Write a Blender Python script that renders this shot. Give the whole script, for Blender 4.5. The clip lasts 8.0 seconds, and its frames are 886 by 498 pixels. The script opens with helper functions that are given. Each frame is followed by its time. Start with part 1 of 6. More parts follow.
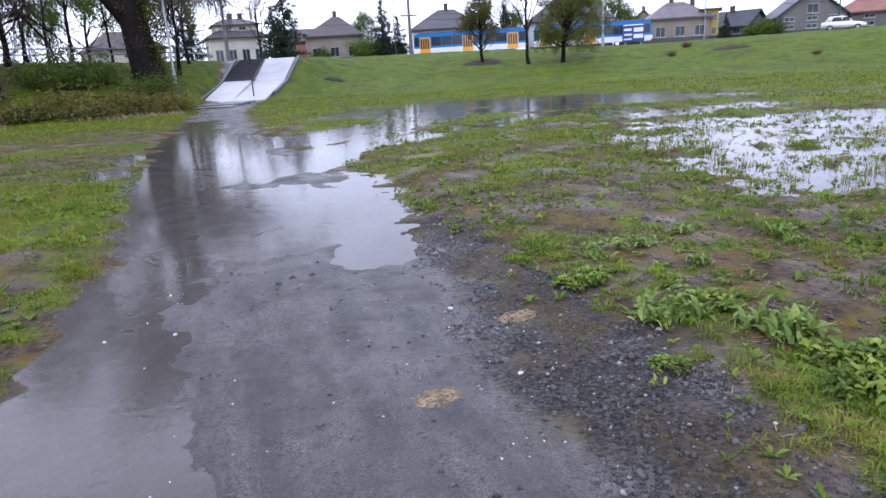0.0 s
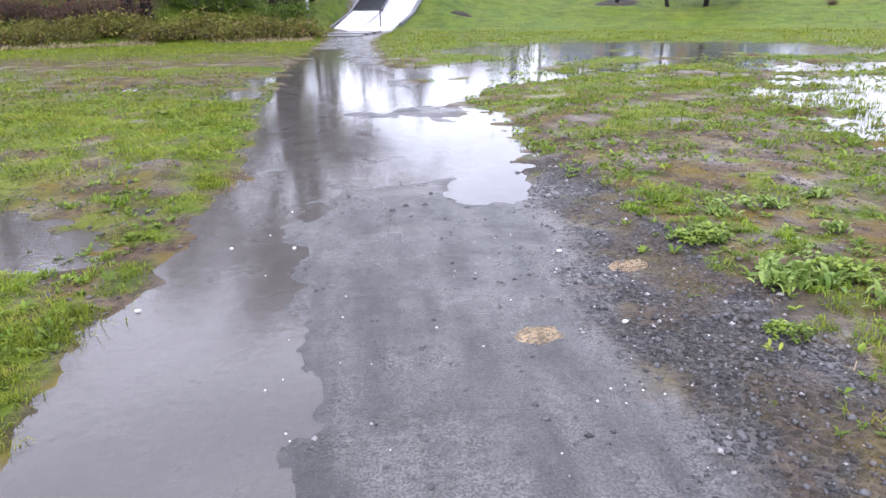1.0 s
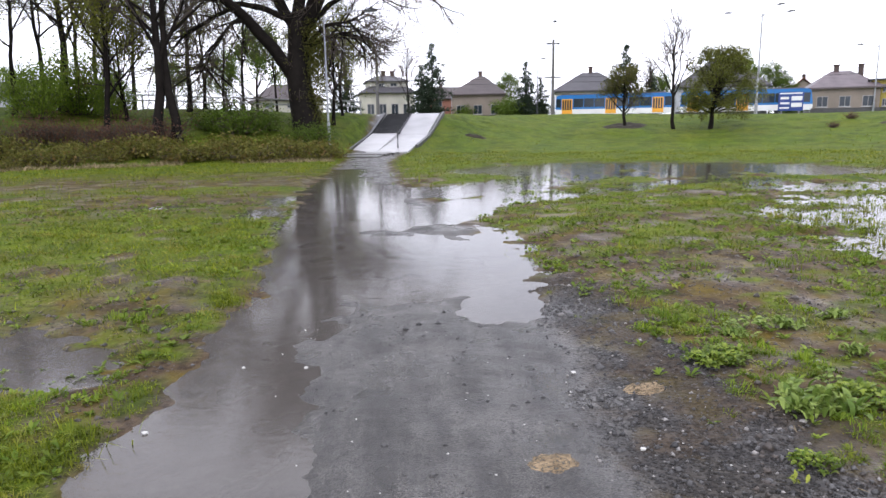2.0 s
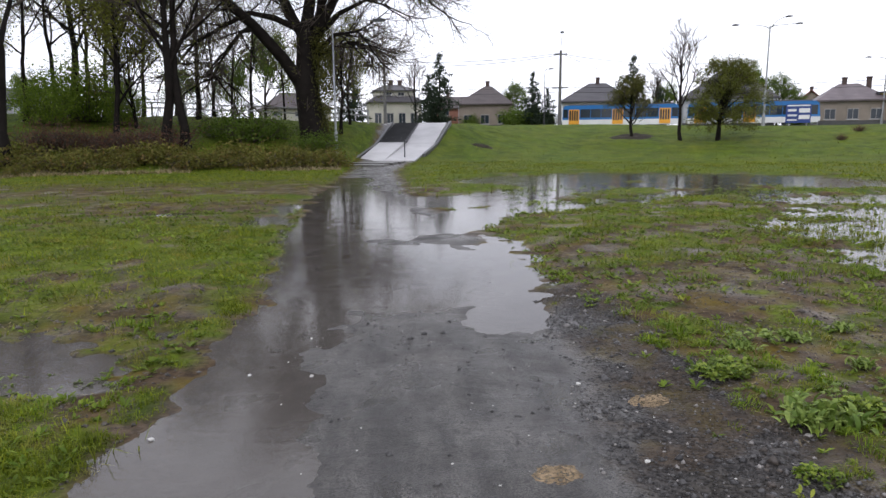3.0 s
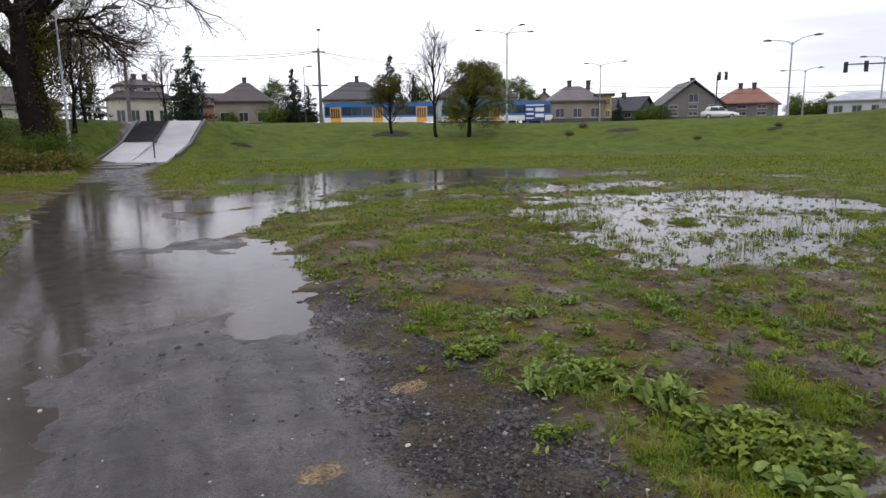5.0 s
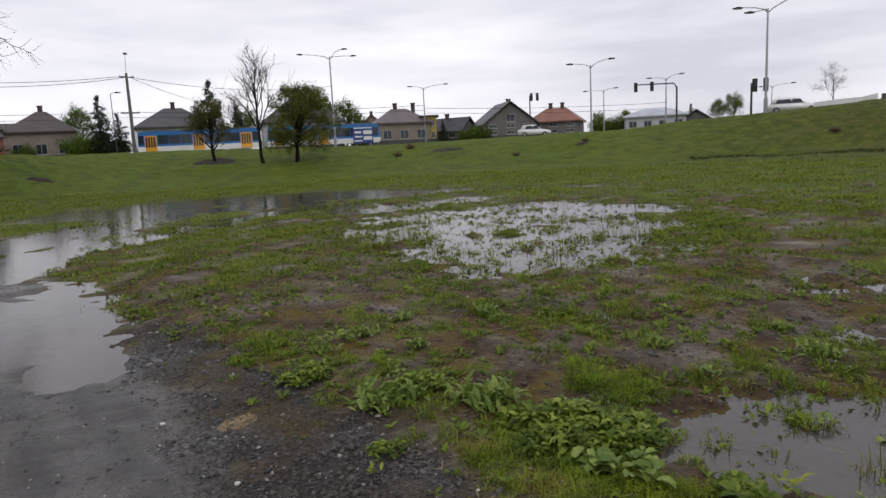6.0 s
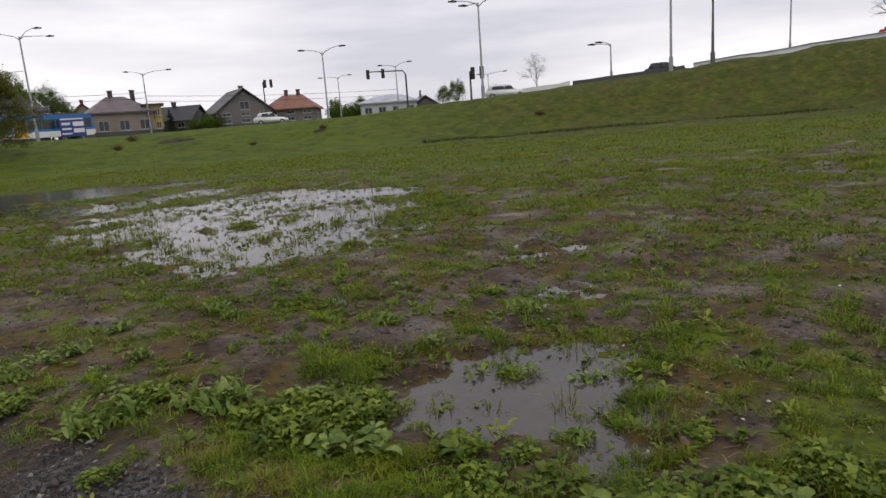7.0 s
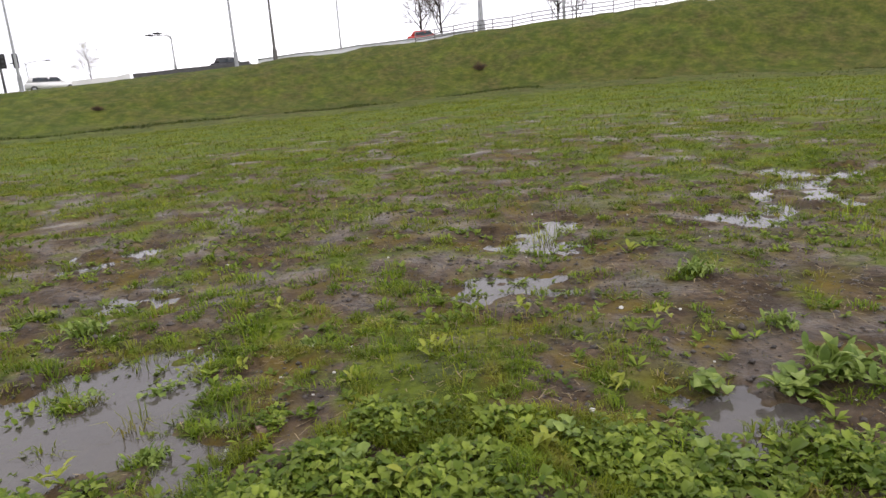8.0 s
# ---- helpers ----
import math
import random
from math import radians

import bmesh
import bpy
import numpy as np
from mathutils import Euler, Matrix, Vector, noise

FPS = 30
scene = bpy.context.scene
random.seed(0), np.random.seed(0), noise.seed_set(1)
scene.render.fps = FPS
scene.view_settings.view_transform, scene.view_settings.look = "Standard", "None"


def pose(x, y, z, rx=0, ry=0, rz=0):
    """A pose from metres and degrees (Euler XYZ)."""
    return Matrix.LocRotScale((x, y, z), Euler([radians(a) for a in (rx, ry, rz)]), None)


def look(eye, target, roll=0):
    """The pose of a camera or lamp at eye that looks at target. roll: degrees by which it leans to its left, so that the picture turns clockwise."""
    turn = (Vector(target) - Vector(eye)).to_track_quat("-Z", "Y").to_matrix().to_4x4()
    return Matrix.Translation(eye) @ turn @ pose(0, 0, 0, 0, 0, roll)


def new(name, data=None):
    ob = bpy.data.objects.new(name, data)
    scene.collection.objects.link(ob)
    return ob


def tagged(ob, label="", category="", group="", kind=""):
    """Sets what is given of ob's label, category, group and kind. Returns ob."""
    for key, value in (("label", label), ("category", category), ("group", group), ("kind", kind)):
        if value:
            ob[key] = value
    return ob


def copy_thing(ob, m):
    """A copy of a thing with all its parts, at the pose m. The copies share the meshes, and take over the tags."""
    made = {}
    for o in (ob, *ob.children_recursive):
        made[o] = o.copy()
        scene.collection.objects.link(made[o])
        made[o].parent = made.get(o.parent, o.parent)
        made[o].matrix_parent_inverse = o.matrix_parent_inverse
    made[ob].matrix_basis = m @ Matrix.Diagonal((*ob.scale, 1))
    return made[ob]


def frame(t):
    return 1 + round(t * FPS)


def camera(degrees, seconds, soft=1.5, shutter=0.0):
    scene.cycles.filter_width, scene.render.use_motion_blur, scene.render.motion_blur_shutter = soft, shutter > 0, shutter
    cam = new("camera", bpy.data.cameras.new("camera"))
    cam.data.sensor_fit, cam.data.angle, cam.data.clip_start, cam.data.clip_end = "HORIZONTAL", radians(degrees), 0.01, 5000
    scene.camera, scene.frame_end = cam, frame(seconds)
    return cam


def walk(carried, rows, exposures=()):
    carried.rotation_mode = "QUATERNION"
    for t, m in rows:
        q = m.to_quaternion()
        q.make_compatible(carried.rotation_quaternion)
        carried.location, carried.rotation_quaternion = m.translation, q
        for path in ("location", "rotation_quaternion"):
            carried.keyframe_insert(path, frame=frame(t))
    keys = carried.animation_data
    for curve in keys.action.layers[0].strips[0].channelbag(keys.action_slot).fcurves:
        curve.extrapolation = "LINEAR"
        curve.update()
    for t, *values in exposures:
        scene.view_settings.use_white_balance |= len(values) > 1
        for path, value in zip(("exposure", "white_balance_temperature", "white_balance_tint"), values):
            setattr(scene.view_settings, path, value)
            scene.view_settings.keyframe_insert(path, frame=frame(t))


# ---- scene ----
cam = camera(67.6, 8.0, 1.5)
PATH = [
    (0, (-0.114, 0.261, 1.599), (0.383, 2.122, 1.06), -3.3),
    (0.5, (-0.13, 0.265, 1.58), (0.141, 2.163, 1.012), -1.4),
    (1, (-0.144, 0.244, 1.565), (0.021, 2.113, 0.871), -0.8),
    (1.5, (-0.112, 0.231, 1.608), (0.055, 2.163, 1.12), -2.2),
    (1.7, (-0.127, 0.234, 1.609), (0.026, 2.189, 1.214), -1.4),
    (3, (-0.136, 0.21, 1.623), (-0.019, 2.179, 1.287), -0.4),
    (3.5, (-0.126, 0.221, 1.615), (-0.006, 2.184, 1.25), -0.3),
    (4, (-0.112, 0.218, 1.612), (0.108, 2.173, 1.251), 0.0),
    (4.5, (-0.069, 0.209, 1.617), (0.353, 2.13, 1.257), -0.5),
    (5, (-0.031, 0.192, 1.621), (0.747, 2.001, 1.272), -0.8),
    (5.2, (-0.013, 0.176, 1.628), (0.886, 1.929, 1.281), -1.1),
    (6.3, (0.079, 0.114, 1.594), (1.398, 1.589, 1.304), -3.3),
    (6.5, (0.106, 0.086, 1.593), (1.521, 1.465, 1.282), -3.2),
    (6.6, (0.107, 0.051, 1.587), (1.573, 1.372, 1.261), -2.9),
    (7, (0.159, 0.009, 1.59), (1.842, 1.02, 1.21), -4.2),
    (7.5, (0.209, -0.07, 1.577), (2.093, 0.425, 1.123), -5.7),
    (8, (0.229, -0.163, 1.574), (2.166, -0.295, 1.093), -4.1),
]
walk(cam, [(t, look(eye, target, roll)) for t, eye, target, roll in PATH],
     [(0.0, 0.70, 5600, 19), (0.5, 1.15, 5650, 18), (1.0, 1.47, 5900, 18), (1.4, 1.5, 5950, 18), (1.7, 1.2, 6200, 16), (2.7, 0.22, 6400, 12), (4.0, 0.18, 6500, 12), (5.2, -0.05, 6550, 13), (6.4, -0.46, 6800, 12), (7.5, -0.18, 6900, 12), (8.0, 0.45, 6850, 14)])

# ---- light ----
world = bpy.data.worlds.new("world")
scene.world = world
world.use_nodes = True
wn, wl = world.node_tree.nodes, world.node_tree.links
wn.clear()
w_out = wn.new("ShaderNodeOutputWorld")
w_bg = wn.new("ShaderNodeBackground")
w_sky = wn.new("ShaderNodeTexSky")
w_sky.sky_type, w_sky.sun_disc = "NISHITA", False
w_sky.sun_elevation, w_sky.sun_rotation = radians(48), radians(150)
w_sky_dim = wn.new("ShaderNodeMix")
w_sky_dim.data_type, w_sky_dim.blend_type = "RGBA", "MULTIPLY"
w_sky_dim.inputs[0].default_value = 1.0
w_sky_dim.inputs[7].default_value = (0.10, 0.10, 0.10, 1)
w_co = wn.new("ShaderNodeTexCoord")
w_map = wn.new("ShaderNodeMapping")
w_map.inputs["Scale"].default_value = (1.0, 1.0, 6.5)
w_noise = wn.new("ShaderNodeTexNoise")
w_noise.inputs["Scale"].default_value = 1.7
w_noise.inputs["Detail"].default_value = 6.0
w_noise.inputs["Roughness"].default_value = 0.5
w_ramp = wn.new("ShaderNodeValToRGB")
w_ramp.color_ramp.elements[0].position, w_ramp.color_ramp.elements[0].color = 0.36, (0.58, 0.60, 0.69, 1)
w_ramp.color_ramp.elements[1].position, w_ramp.color_ramp.elements[1].color = 0.62, (0.92, 0.93, 1.0, 1)
w_mix = wn.new("ShaderNodeMix")
w_mix.data_type = "RGBA"
w_mix.inputs[0].default_value = 0.93
wl.new(w_co.outputs["Generated"], w_map.inputs["Vector"])
wl.new(w_map.outputs["Vector"], w_noise.inputs["Vector"])
wl.new(w_noise.outputs["Fac"], w_ramp.inputs["Fac"])
wl.new(w_sky.outputs["Color"], w_sky_dim.inputs[6])
wl.new(w_sky_dim.outputs[2], w_mix.inputs[6])
wl.new(w_ramp.outputs["Color"], w_mix.inputs[7])
wl.new(w_mix.outputs[2], w_bg.inputs["Color"])
w_bg.inputs["Strength"].default_value = 1.5
wl.new(w_bg.outputs["Background"], w_out.inputs["Surface"])

sun = new("sun", bpy.data.lights.new("sun", "SUN"))
sun.data.energy, sun.data.angle, sun.data.color = 0.6, radians(25), (1.0, 0.97, 0.93)
sun.matrix_world = look((0, 0, 60), (30, 45, 0))


# ---- materials ----
class Nodes:
    """A short way to write node materials."""

    def __init__(self, name):
        self.m = bpy.data.materials.new(name)
        self.m.use_nodes = True
        self.n, self.l = self.m.node_tree.nodes, self.m.node_tree.links
        self.b = self.n["Principled BSDF"]
        self.co = self.n.new("ShaderNodeTexCoord").outputs["Object"]

    def link(self, a, b):
        self.l.new(a, b)

    def noise(self, scale, detail=4.0, rough=0.55, vector=None, distortion=0.0):
        t = self.n.new("ShaderNodeTexNoise")
        t.inputs["Scale"].default_value, t.inputs["Detail"].default_value = scale, detail
        t.inputs["Roughness"].default_value, t.inputs["Distortion"].default_value = rough, distortion
        self.link(vector or self.co, t.inputs["Vector"])
        return t.outputs["Fac"]

    def voronoi(self, scale, output="Distance"):
        t = self.n.new("ShaderNodeTexVoronoi")
        t.inputs["Scale"].default_value = scale
        self.link(self.co, t.inputs["Vector"])
        return t.outputs[output]

    def stretch(self, sx, sy, sz):
        t = self.n.new("ShaderNodeMapping")
        t.inputs["Scale"].default_value = (sx, sy, sz)
        self.link(self.co, t.inputs["Vector"])
        return t.outputs["Vector"]

    def ramp(self, fac, *stops):
        t = self.n.new("ShaderNodeValToRGB")
        els = t.color_ramp.elements
        while len(els) < len(stops):
            els.new(0.5)
        for e, (p, c) in zip(els, stops):
            e.position = p
            e.color = (c, c, c, 1) if isinstance(c, (int, float)) else (*c, 1)
        self.link(fac, t.inputs["Fac"])
        return t.outputs["Color"]

    def mix(self, fac, a, b, mode="MIX"):
        t = self.n.new("ShaderNodeMix")
        t.data_type, t.blend_type = "RGBA", mode
        for index, v in ((0, fac), (6, a), (7, b)):
            socket = t.inputs[index]
            if isinstance(v, (int, float)):
                socket.default_value = v if index == 0 else (v, v, v, 1)
            elif isinstance(v, tuple):
                socket.default_value = (*v, 1)
            else:
                self.link(v, socket)
        return t.outputs[2]

    def math(self, op, a, b=0.0):
        t = self.n.new("ShaderNodeMath")
        t.operation = op
        for socket, v in zip(t.inputs, (a, b)):
            if isinstance(v, (int, float)):
                socket.default_value = v
            else:
                self.link(v, socket)
        return t.outputs[0]

    def attr(self, name):
        t = self.n.new("ShaderNodeAttribute")
        t.attribute_name = name
        return t

    def random(self):
        return self.n.new("ShaderNodeObjectInfo").outputs["Random"]

    def island(self):
        return self.n.new("ShaderNodeNewGeometry").outputs["Random Per Island"]

    def bump(self, height, strength, distance=0.02):
        t = self.n.new("ShaderNodeBump")
        t.inputs["Strength"].default_value, t.inputs["Distance"].default_value = strength, distance
        self.link(height, t.inputs["Height"])
        self.link(t.outputs["Normal"], self.b.inputs["Normal"])

    def set(self, color=None, rough=None, metal=None, spec=None):
        for key, v in (("Base Color", color), ("Roughness", rough), ("Metallic", metal), ("Specular IOR Level", spec)):
            if v is None:
                continue
            if isinstance(v, tuple):
                self.b.inputs[key].default_value = (*v, 1)
            elif isinstance(v, (int, float)):
                self.b.inputs[key].default_value = v
            else:
                self.link(v, self.b.inputs[key])
        return self.m


def surface(name, color, rough=0.6, metal=0.0, scale=3.0, vary=0.25, bump=0.0, spec=0.5):
    """A plain material with wear at two scales."""
    k = Nodes(name)
    a, b = k.noise(scale, 3), k.noise(scale * 11, 5)
    dark = tuple(c * (1 - vary) for c in color)
    light = tuple(min(1, c * (1 + vary * 0.6)) for c in color)
    col = k.mix(k.ramp(a, (0.3, 0.0), (0.7, 1.0)), dark, light)
    col = k.mix(k.ramp(b, (0.45, 0.0), (0.8, vary * 1.2)), col, tuple(c * 0.6 for c in color))
    if bump:
        k.bump(b, bump)
    return k.set(col, rough, metal, spec)


def make_ground():
    k = Nodes("ground_soil_grass_asphalt")
    cover = k.attr("cover")
    sep = k.n.new("ShaderNodeSeparateColor")
    k.link(cover.outputs["Color"], sep.inputs["Color"])
    asphalt, gravel, grass = sep.outputs
    big, mid, fine, grit = k.noise(0.35, 5), k.noise(2.2, 6), k.noise(17, 6), k.noise(90, 5)
    mud = k.mix(k.ramp(mid, (0.3, 0.0), (0.7, 1.0)), (0.040, 0.027, 0.015), (0.118, 0.082, 0.050))
    mud = k.mix(k.ramp(fine, (0.42, 0.0), (0.62, 0.7)), mud, (0.020, 0.014, 0.010))
    mud = k.mix(k.ramp(k.voronoi(38), (0.02, 0.7), (0.14, 0.0)), mud, (0.16, 0.14, 0.12))
    moss = k.mix(k.ramp(fine, (0.35, 0.0), (0.65, 1.0)), (0.072, 0.060, 0.009), (0.165, 0.115, 0.018))
    mud = k.mix(k.ramp(k.noise(2.7, 6), (0.48, 0.0), (0.64, 0.7)), mud, moss)
    tar = k.mix(k.ramp(mid, (0.35, 0.0), (0.65, 1.0)), (0.084, 0.078, 0.070), (0.150, 0.141, 0.128))
    streak = k.noise(1.6, 6, 0.6, k.stretch(3.2, 0.5, 1.0))
    tar = k.mix(k.ramp(streak, (0.44, 0.0), (0.60, 0.85)), tar, (0.045, 0.041, 0.037))
    tar = k.mix(k.ramp(k.noise(0.8, 5, 0.6), (0.50, 0.0), (0.62, 0.7)), tar, (0.200, 0.188, 0.170))
    tar = k.mix(k.ramp(grit, (0.4, 0.0), (0.58, 0.8)), tar, (0.026, 0.025, 0.024))
    tar = k.mix(k.ramp(k.noise(26, 6, 0.7), (0.52, 0.0), (0.66, 0.8)), tar, (0.020, 0.019, 0.018))
    tar = k.mix(k.ramp(k.voronoi(55), (0.05, 0.8), (0.16, 0.0)), tar, (0.21, 0.20, 0.19))
    grav = k.mix(k.ramp(k.voronoi(42, "Color"), (0.2, 0.0), (0.9, 1.0)), (0.012, 0.011, 0.011), (0.070, 0.066, 0.062))
    grav = k.mix(k.ramp(mid, (0.4, 0.0), (0.7, 0.5)), grav, (0.034, 0.028, 0.024))
    lawn = k.mix(k.ramp(mid, (0.3, 0.0), (0.7, 1.0)), (0.062, 0.098, 0.008), (0.130, 0.190, 0.014))
    lawn = k.mix(k.ramp(big, (0.4, 0.0), (0.68, 0.6)), lawn, (0.150, 0.160, 0.016))
    straw = k.ramp(k.noise(0.16, 6, 0.62), (0.52, 0.0), (0.68, 0.48))
    straw = k.mix(cover.outputs["Alpha"], straw, k.ramp(k.noise(0.5, 6, 0.65), (0.34, 0.35), (0.62, 0.95)))
    lawn = k.mix(straw, lawn, k.mix(k.ramp(mid, (0.35, 0.0), (0.65, 1.0)), (0.058, 0.052, 0.016), (0.128, 0.108, 0.036)))
    lawn = k.mix(k.ramp(k.noise(0.9, 6, 0.65), (0.46, 0.0), (0.62, 0.7)), lawn, (0.032, 0.056, 0.007))
    lawn = k.mix(k.ramp(fine, (0.4, 0.0), (0.66, 0.75)), lawn, (0.026, 0.040, 0.005))
    col = k.mix(grass, mud, lawn)
    col = k.mix(gravel, col, grav)
    col = k.mix(asphalt, col, tar)
    wet = k.ramp(k.noise(1.3, 5), (0.30, 0.34), (0.56, 0.8))
    rough = k.mix(grass, wet, 0.75)
    rough = k.mix(asphalt, rough, k.ramp(k.noise(1.9, 6), (0.38, 0.20), (0.60, 0.62)))
    stones = k.ramp(k.voronoi(42), (0.0, 1.0), (0.6, 0.0))
    relief = k.mix(gravel, k.mix(asphalt, k.mix(0.35, fine, k.noise(6.0, 5)), k.mix(0.35, k.noise(9.0, 6, 0.65), grit)), stones)
    k.bump(relief, 1.0, 0.045)
    gloss = k.mix(asphalt, k.mix(grass, k.mix(gravel, k.ramp(k.noise(1.3, 5), (0.34, 0.36), (0.56, 0.08)), 0.30), 0.06), 0.5)
    return k.set(col, rough, spec=gloss)


def make_water():
    k = Nodes("muddy_rain_water")
    k.set((0.088, 0.079, 0.071), 0.085)
    k.b.inputs["IOR"].default_value = 1.45
    rip = k.noise(16.0, 3, 0.5)
    k.bump(rip, 0.06, 0.02)
    clear = k.n.new("ShaderNodeBsdfTransparent")
    clear.inputs["Color"].default_value = (0.72, 0.68, 0.62, 1)
    blend = k.n.new("ShaderNodeMixShader")
    blend.inputs["Fac"].default_value = 0.22
    k.link(k.b.outputs["BSDF"], blend.inputs[1])
    k.link(clear.outputs["BSDF"], blend.inputs[2])
    k.link(blend.outputs["Shader"], k.n["Material Output"].inputs["Surface"])
    return k.m


def make_leaf(name, dark, light, dry=None, rough=0.5, through_light=0.35):
    k = Nodes(name)
    col = k.mix(k.island(), dark, light)
    col = k.mix(k.ramp(k.noise(1.2, 3), (0.35, 0.0), (0.7, 0.55)), col, tuple(c * 0.6 for c in dark))
    col = k.mix(k.ramp(k.noise(4.5, 3), (0.42, 0.0), (0.62, 0.6)), col, tuple(c * 0.5 for c in dark))
    if dry:
        col = k.mix(k.ramp(k.noise(2.6, 4), (0.52, 0.0), (0.70, 0.7)), col, dry)
    k.set(col, rough, spec=0.14)
    thin = k.n.new("ShaderNodeBsdfTranslucent")
    k.link(col, thin.inputs["Color"])
    blend = k.n.new("ShaderNodeMixShader")
    blend.inputs["Fac"].default_value = through_light
    k.link(k.b.outputs["BSDF"], blend.inputs[1])
    k.link(thin.outputs["BSDF"], blend.inputs[2])
    k.link(blend.outputs["Shader"], k.n["Material Output"].inputs["Surface"])
    return k.m


M_GROUND, M_WATER = make_ground(), make_water()
M_GRASS = make_leaf("grass_blades", (0.105, 0.150, 0.008), (0.310, 0.355, 0.026), (0.30, 0.24, 0.06))
M_MOSS = make_leaf("yellow_green_moss_blades", (0.120, 0.120, 0.010), (0.270, 0.220, 0.022), (0.30, 0.17, 0.04))
M_WEED = make_leaf("broad_weed_leaf", (0.110, 0.180, 0.020), (0.290, 0.370, 0.055), None, 0.42)
M_BARK = surface("dark_wet_bark", (0.017, 0.014, 0.012), 0.85, scale=2.5, vary=0.4, bump=0.9, spec=0.1)
M_TWIG = surface("grey_brown_twigs", (0.085, 0.068, 0.057), 0.85, scale=2.5, vary=0.3, spec=0.15)


# ---- mesh helpers ----
def mesh_np(name, verts, quads=None, tris=None, mat=None, smooth=False):
    me = bpy.data.meshes.new(name)
    verts = np.asarray(verts, np.float32).reshape(-1, 3)
    parts, sizes = [], []
    for f, n in ((quads, 4), (tris, 3)):
        if f is not None and len(f):
            f = np.asarray(f, np.int32).reshape(-1, n)
            parts.append(f.ravel())
            sizes.append(np.full(len(f), n, np.int32))
    loops, sizes = np.concatenate(parts), np.concatenate(sizes)
    me.vertices.add(len(verts))
    me.vertices.foreach_set("co", verts.ravel())
    me.loops.add(len(loops))
    me.loops.foreach_set("vertex_index", loops)
    me.polygons.add(len(sizes))
    me.polygons.foreach_set("loop_start", np.concatenate(([0], np.cumsum(sizes)[:-1])).astype(np.int32))
    if smooth:
        me.polygons.foreach_set("use_smooth", np.ones(len(sizes), bool))
    me.update(calc_edges=True)
    if mat:
        me.materials.append(mat)
    return me


def part(name, bm, mat, parent=None, label="", smooth=False):
    """Links a bmesh as one mesh object under a thing or a part."""
    me = bpy.data.meshes.new(name)
    if smooth:
        for f in bm.faces:
            f.smooth = True
    bm.to_mesh(me)
    bm.free()
    me.materials.append(mat)
    ob = new(name, me)
    ob.parent = parent
    if label:
        ob["label"] = label
    return ob


def part_me(name, me, parent=None, label=""):
    ob = new(name, me)
    ob.parent = parent
    if label:
        ob["label"] = label
    return ob


def box(bm, x0, y0, z0, x1, y1, z1, bevel=0.0, m=None):
    vs = bmesh.ops.create_cube(bm, size=1.0)["verts"]
    for v in vs:
        v.co = Vector((x0 + (v.co.x + 0.5) * (x1 - x0), y0 + (v.co.y + 0.5) * (y1 - y0), z0 + (v.co.z + 0.5) * (z1 - z0)))
        if m:
            v.co = m @ v.co
    if bevel:
        es = list({e for v in vs for e in v.link_edges})
        bmesh.ops.bevel(bm, geom=es, offset=bevel, segments=2, affect="EDGES")
    return bm


def prism(bm, profile, y0, y1, axis="y"):
    """Pushes a closed outline of (x, z) from y0 to y1."""
    a = [bm.verts.new((x, y0, z) if axis == "y" else (y0, x, z)) for x, z in profile]
    b = [bm.verts.new((x, y1, z) if axis == "y" else (y1, x, z)) for x, z in profile]
    bm.faces.new(a), bm.faces.new(b[::-1])
    for i in range(len(a)):
        j = (i + 1) % len(a)
        bm.faces.new((a[i], b[i], b[j], a[j]))
    bmesh.ops.recalc_face_normals(bm, faces=bm.faces[:])
    return bm


def tube(bm, points, radii, sides=8):
    """A tapered tube along points."""
    rings = []
    for i, p in enumerate(points):
        p = Vector(p)
        q = Vector(points[min(i + 1, len(points) - 1)]) - Vector(points[max(i - 1, 0)])
        q = q.normalized() if q.length else Vector((0, 0, 1))
        u = q.orthogonal().normalized()
        if abs(q.z) < 0.95:
            u = q.cross(Vector((0, 0, 1))).normalized()
        w = q.cross(u)
        rings.append([bm.verts.new(p + radii[i] * (math.cos(a) * u + math.sin(a) * w)) for a in [2 * math.pi * k / sides for k in range(sides)]])
    for r, s in zip(rings, rings[1:]):
        for i in range(sides):
            j = (i + 1) % sides
            bm.faces.new((r[i], r[j], s[j], s[i]))
    bm.faces.new(rings[0][::-1]), bm.faces.new(rings[-1])
    return bm


def thing(name, label, category, x, y, z=0.0, turn=0.0, group="", kind=""):
    ob = new(name)
    ob.empty_display_size = 0.2
    ob.matrix_basis = pose(x, y, z, 0, 0, turn)
    return tagged(ob, label, category, group, kind)


# ---- the land ----
def field_noise(x, y, scale, seed):
    """Smooth value noise over arrays, from 0 to 1."""
    x, y = np.asarray(x) * scale + seed * 17.3, np.asarray(y) * scale + seed * 9.1
    xi, yi = np.floor(x).astype(np.int64), np.floor(y).astype(np.int64)
    fx, fy = x - xi, y - yi
    fx, fy = fx * fx * (3 - 2 * fx), fy * fy * (3 - 2 * fy)

    def h(a, b):
        n = (a * 374761393 + b * 668265263 + seed * 1442695) & 0x7FFFFFFF
        n = ((n ^ (n >> 13)) * 1274126177) & 0x7FFFFFFF
        return ((n ^ (n >> 16)) & 0xFFFF) / 65535.0

    return (h(xi, yi) * (1 - fx) + h(xi + 1, yi) * fx) * (1 - fy) + (h(xi, yi + 1) * (1 - fx) + h(xi + 1, yi + 1) * fx) * fy


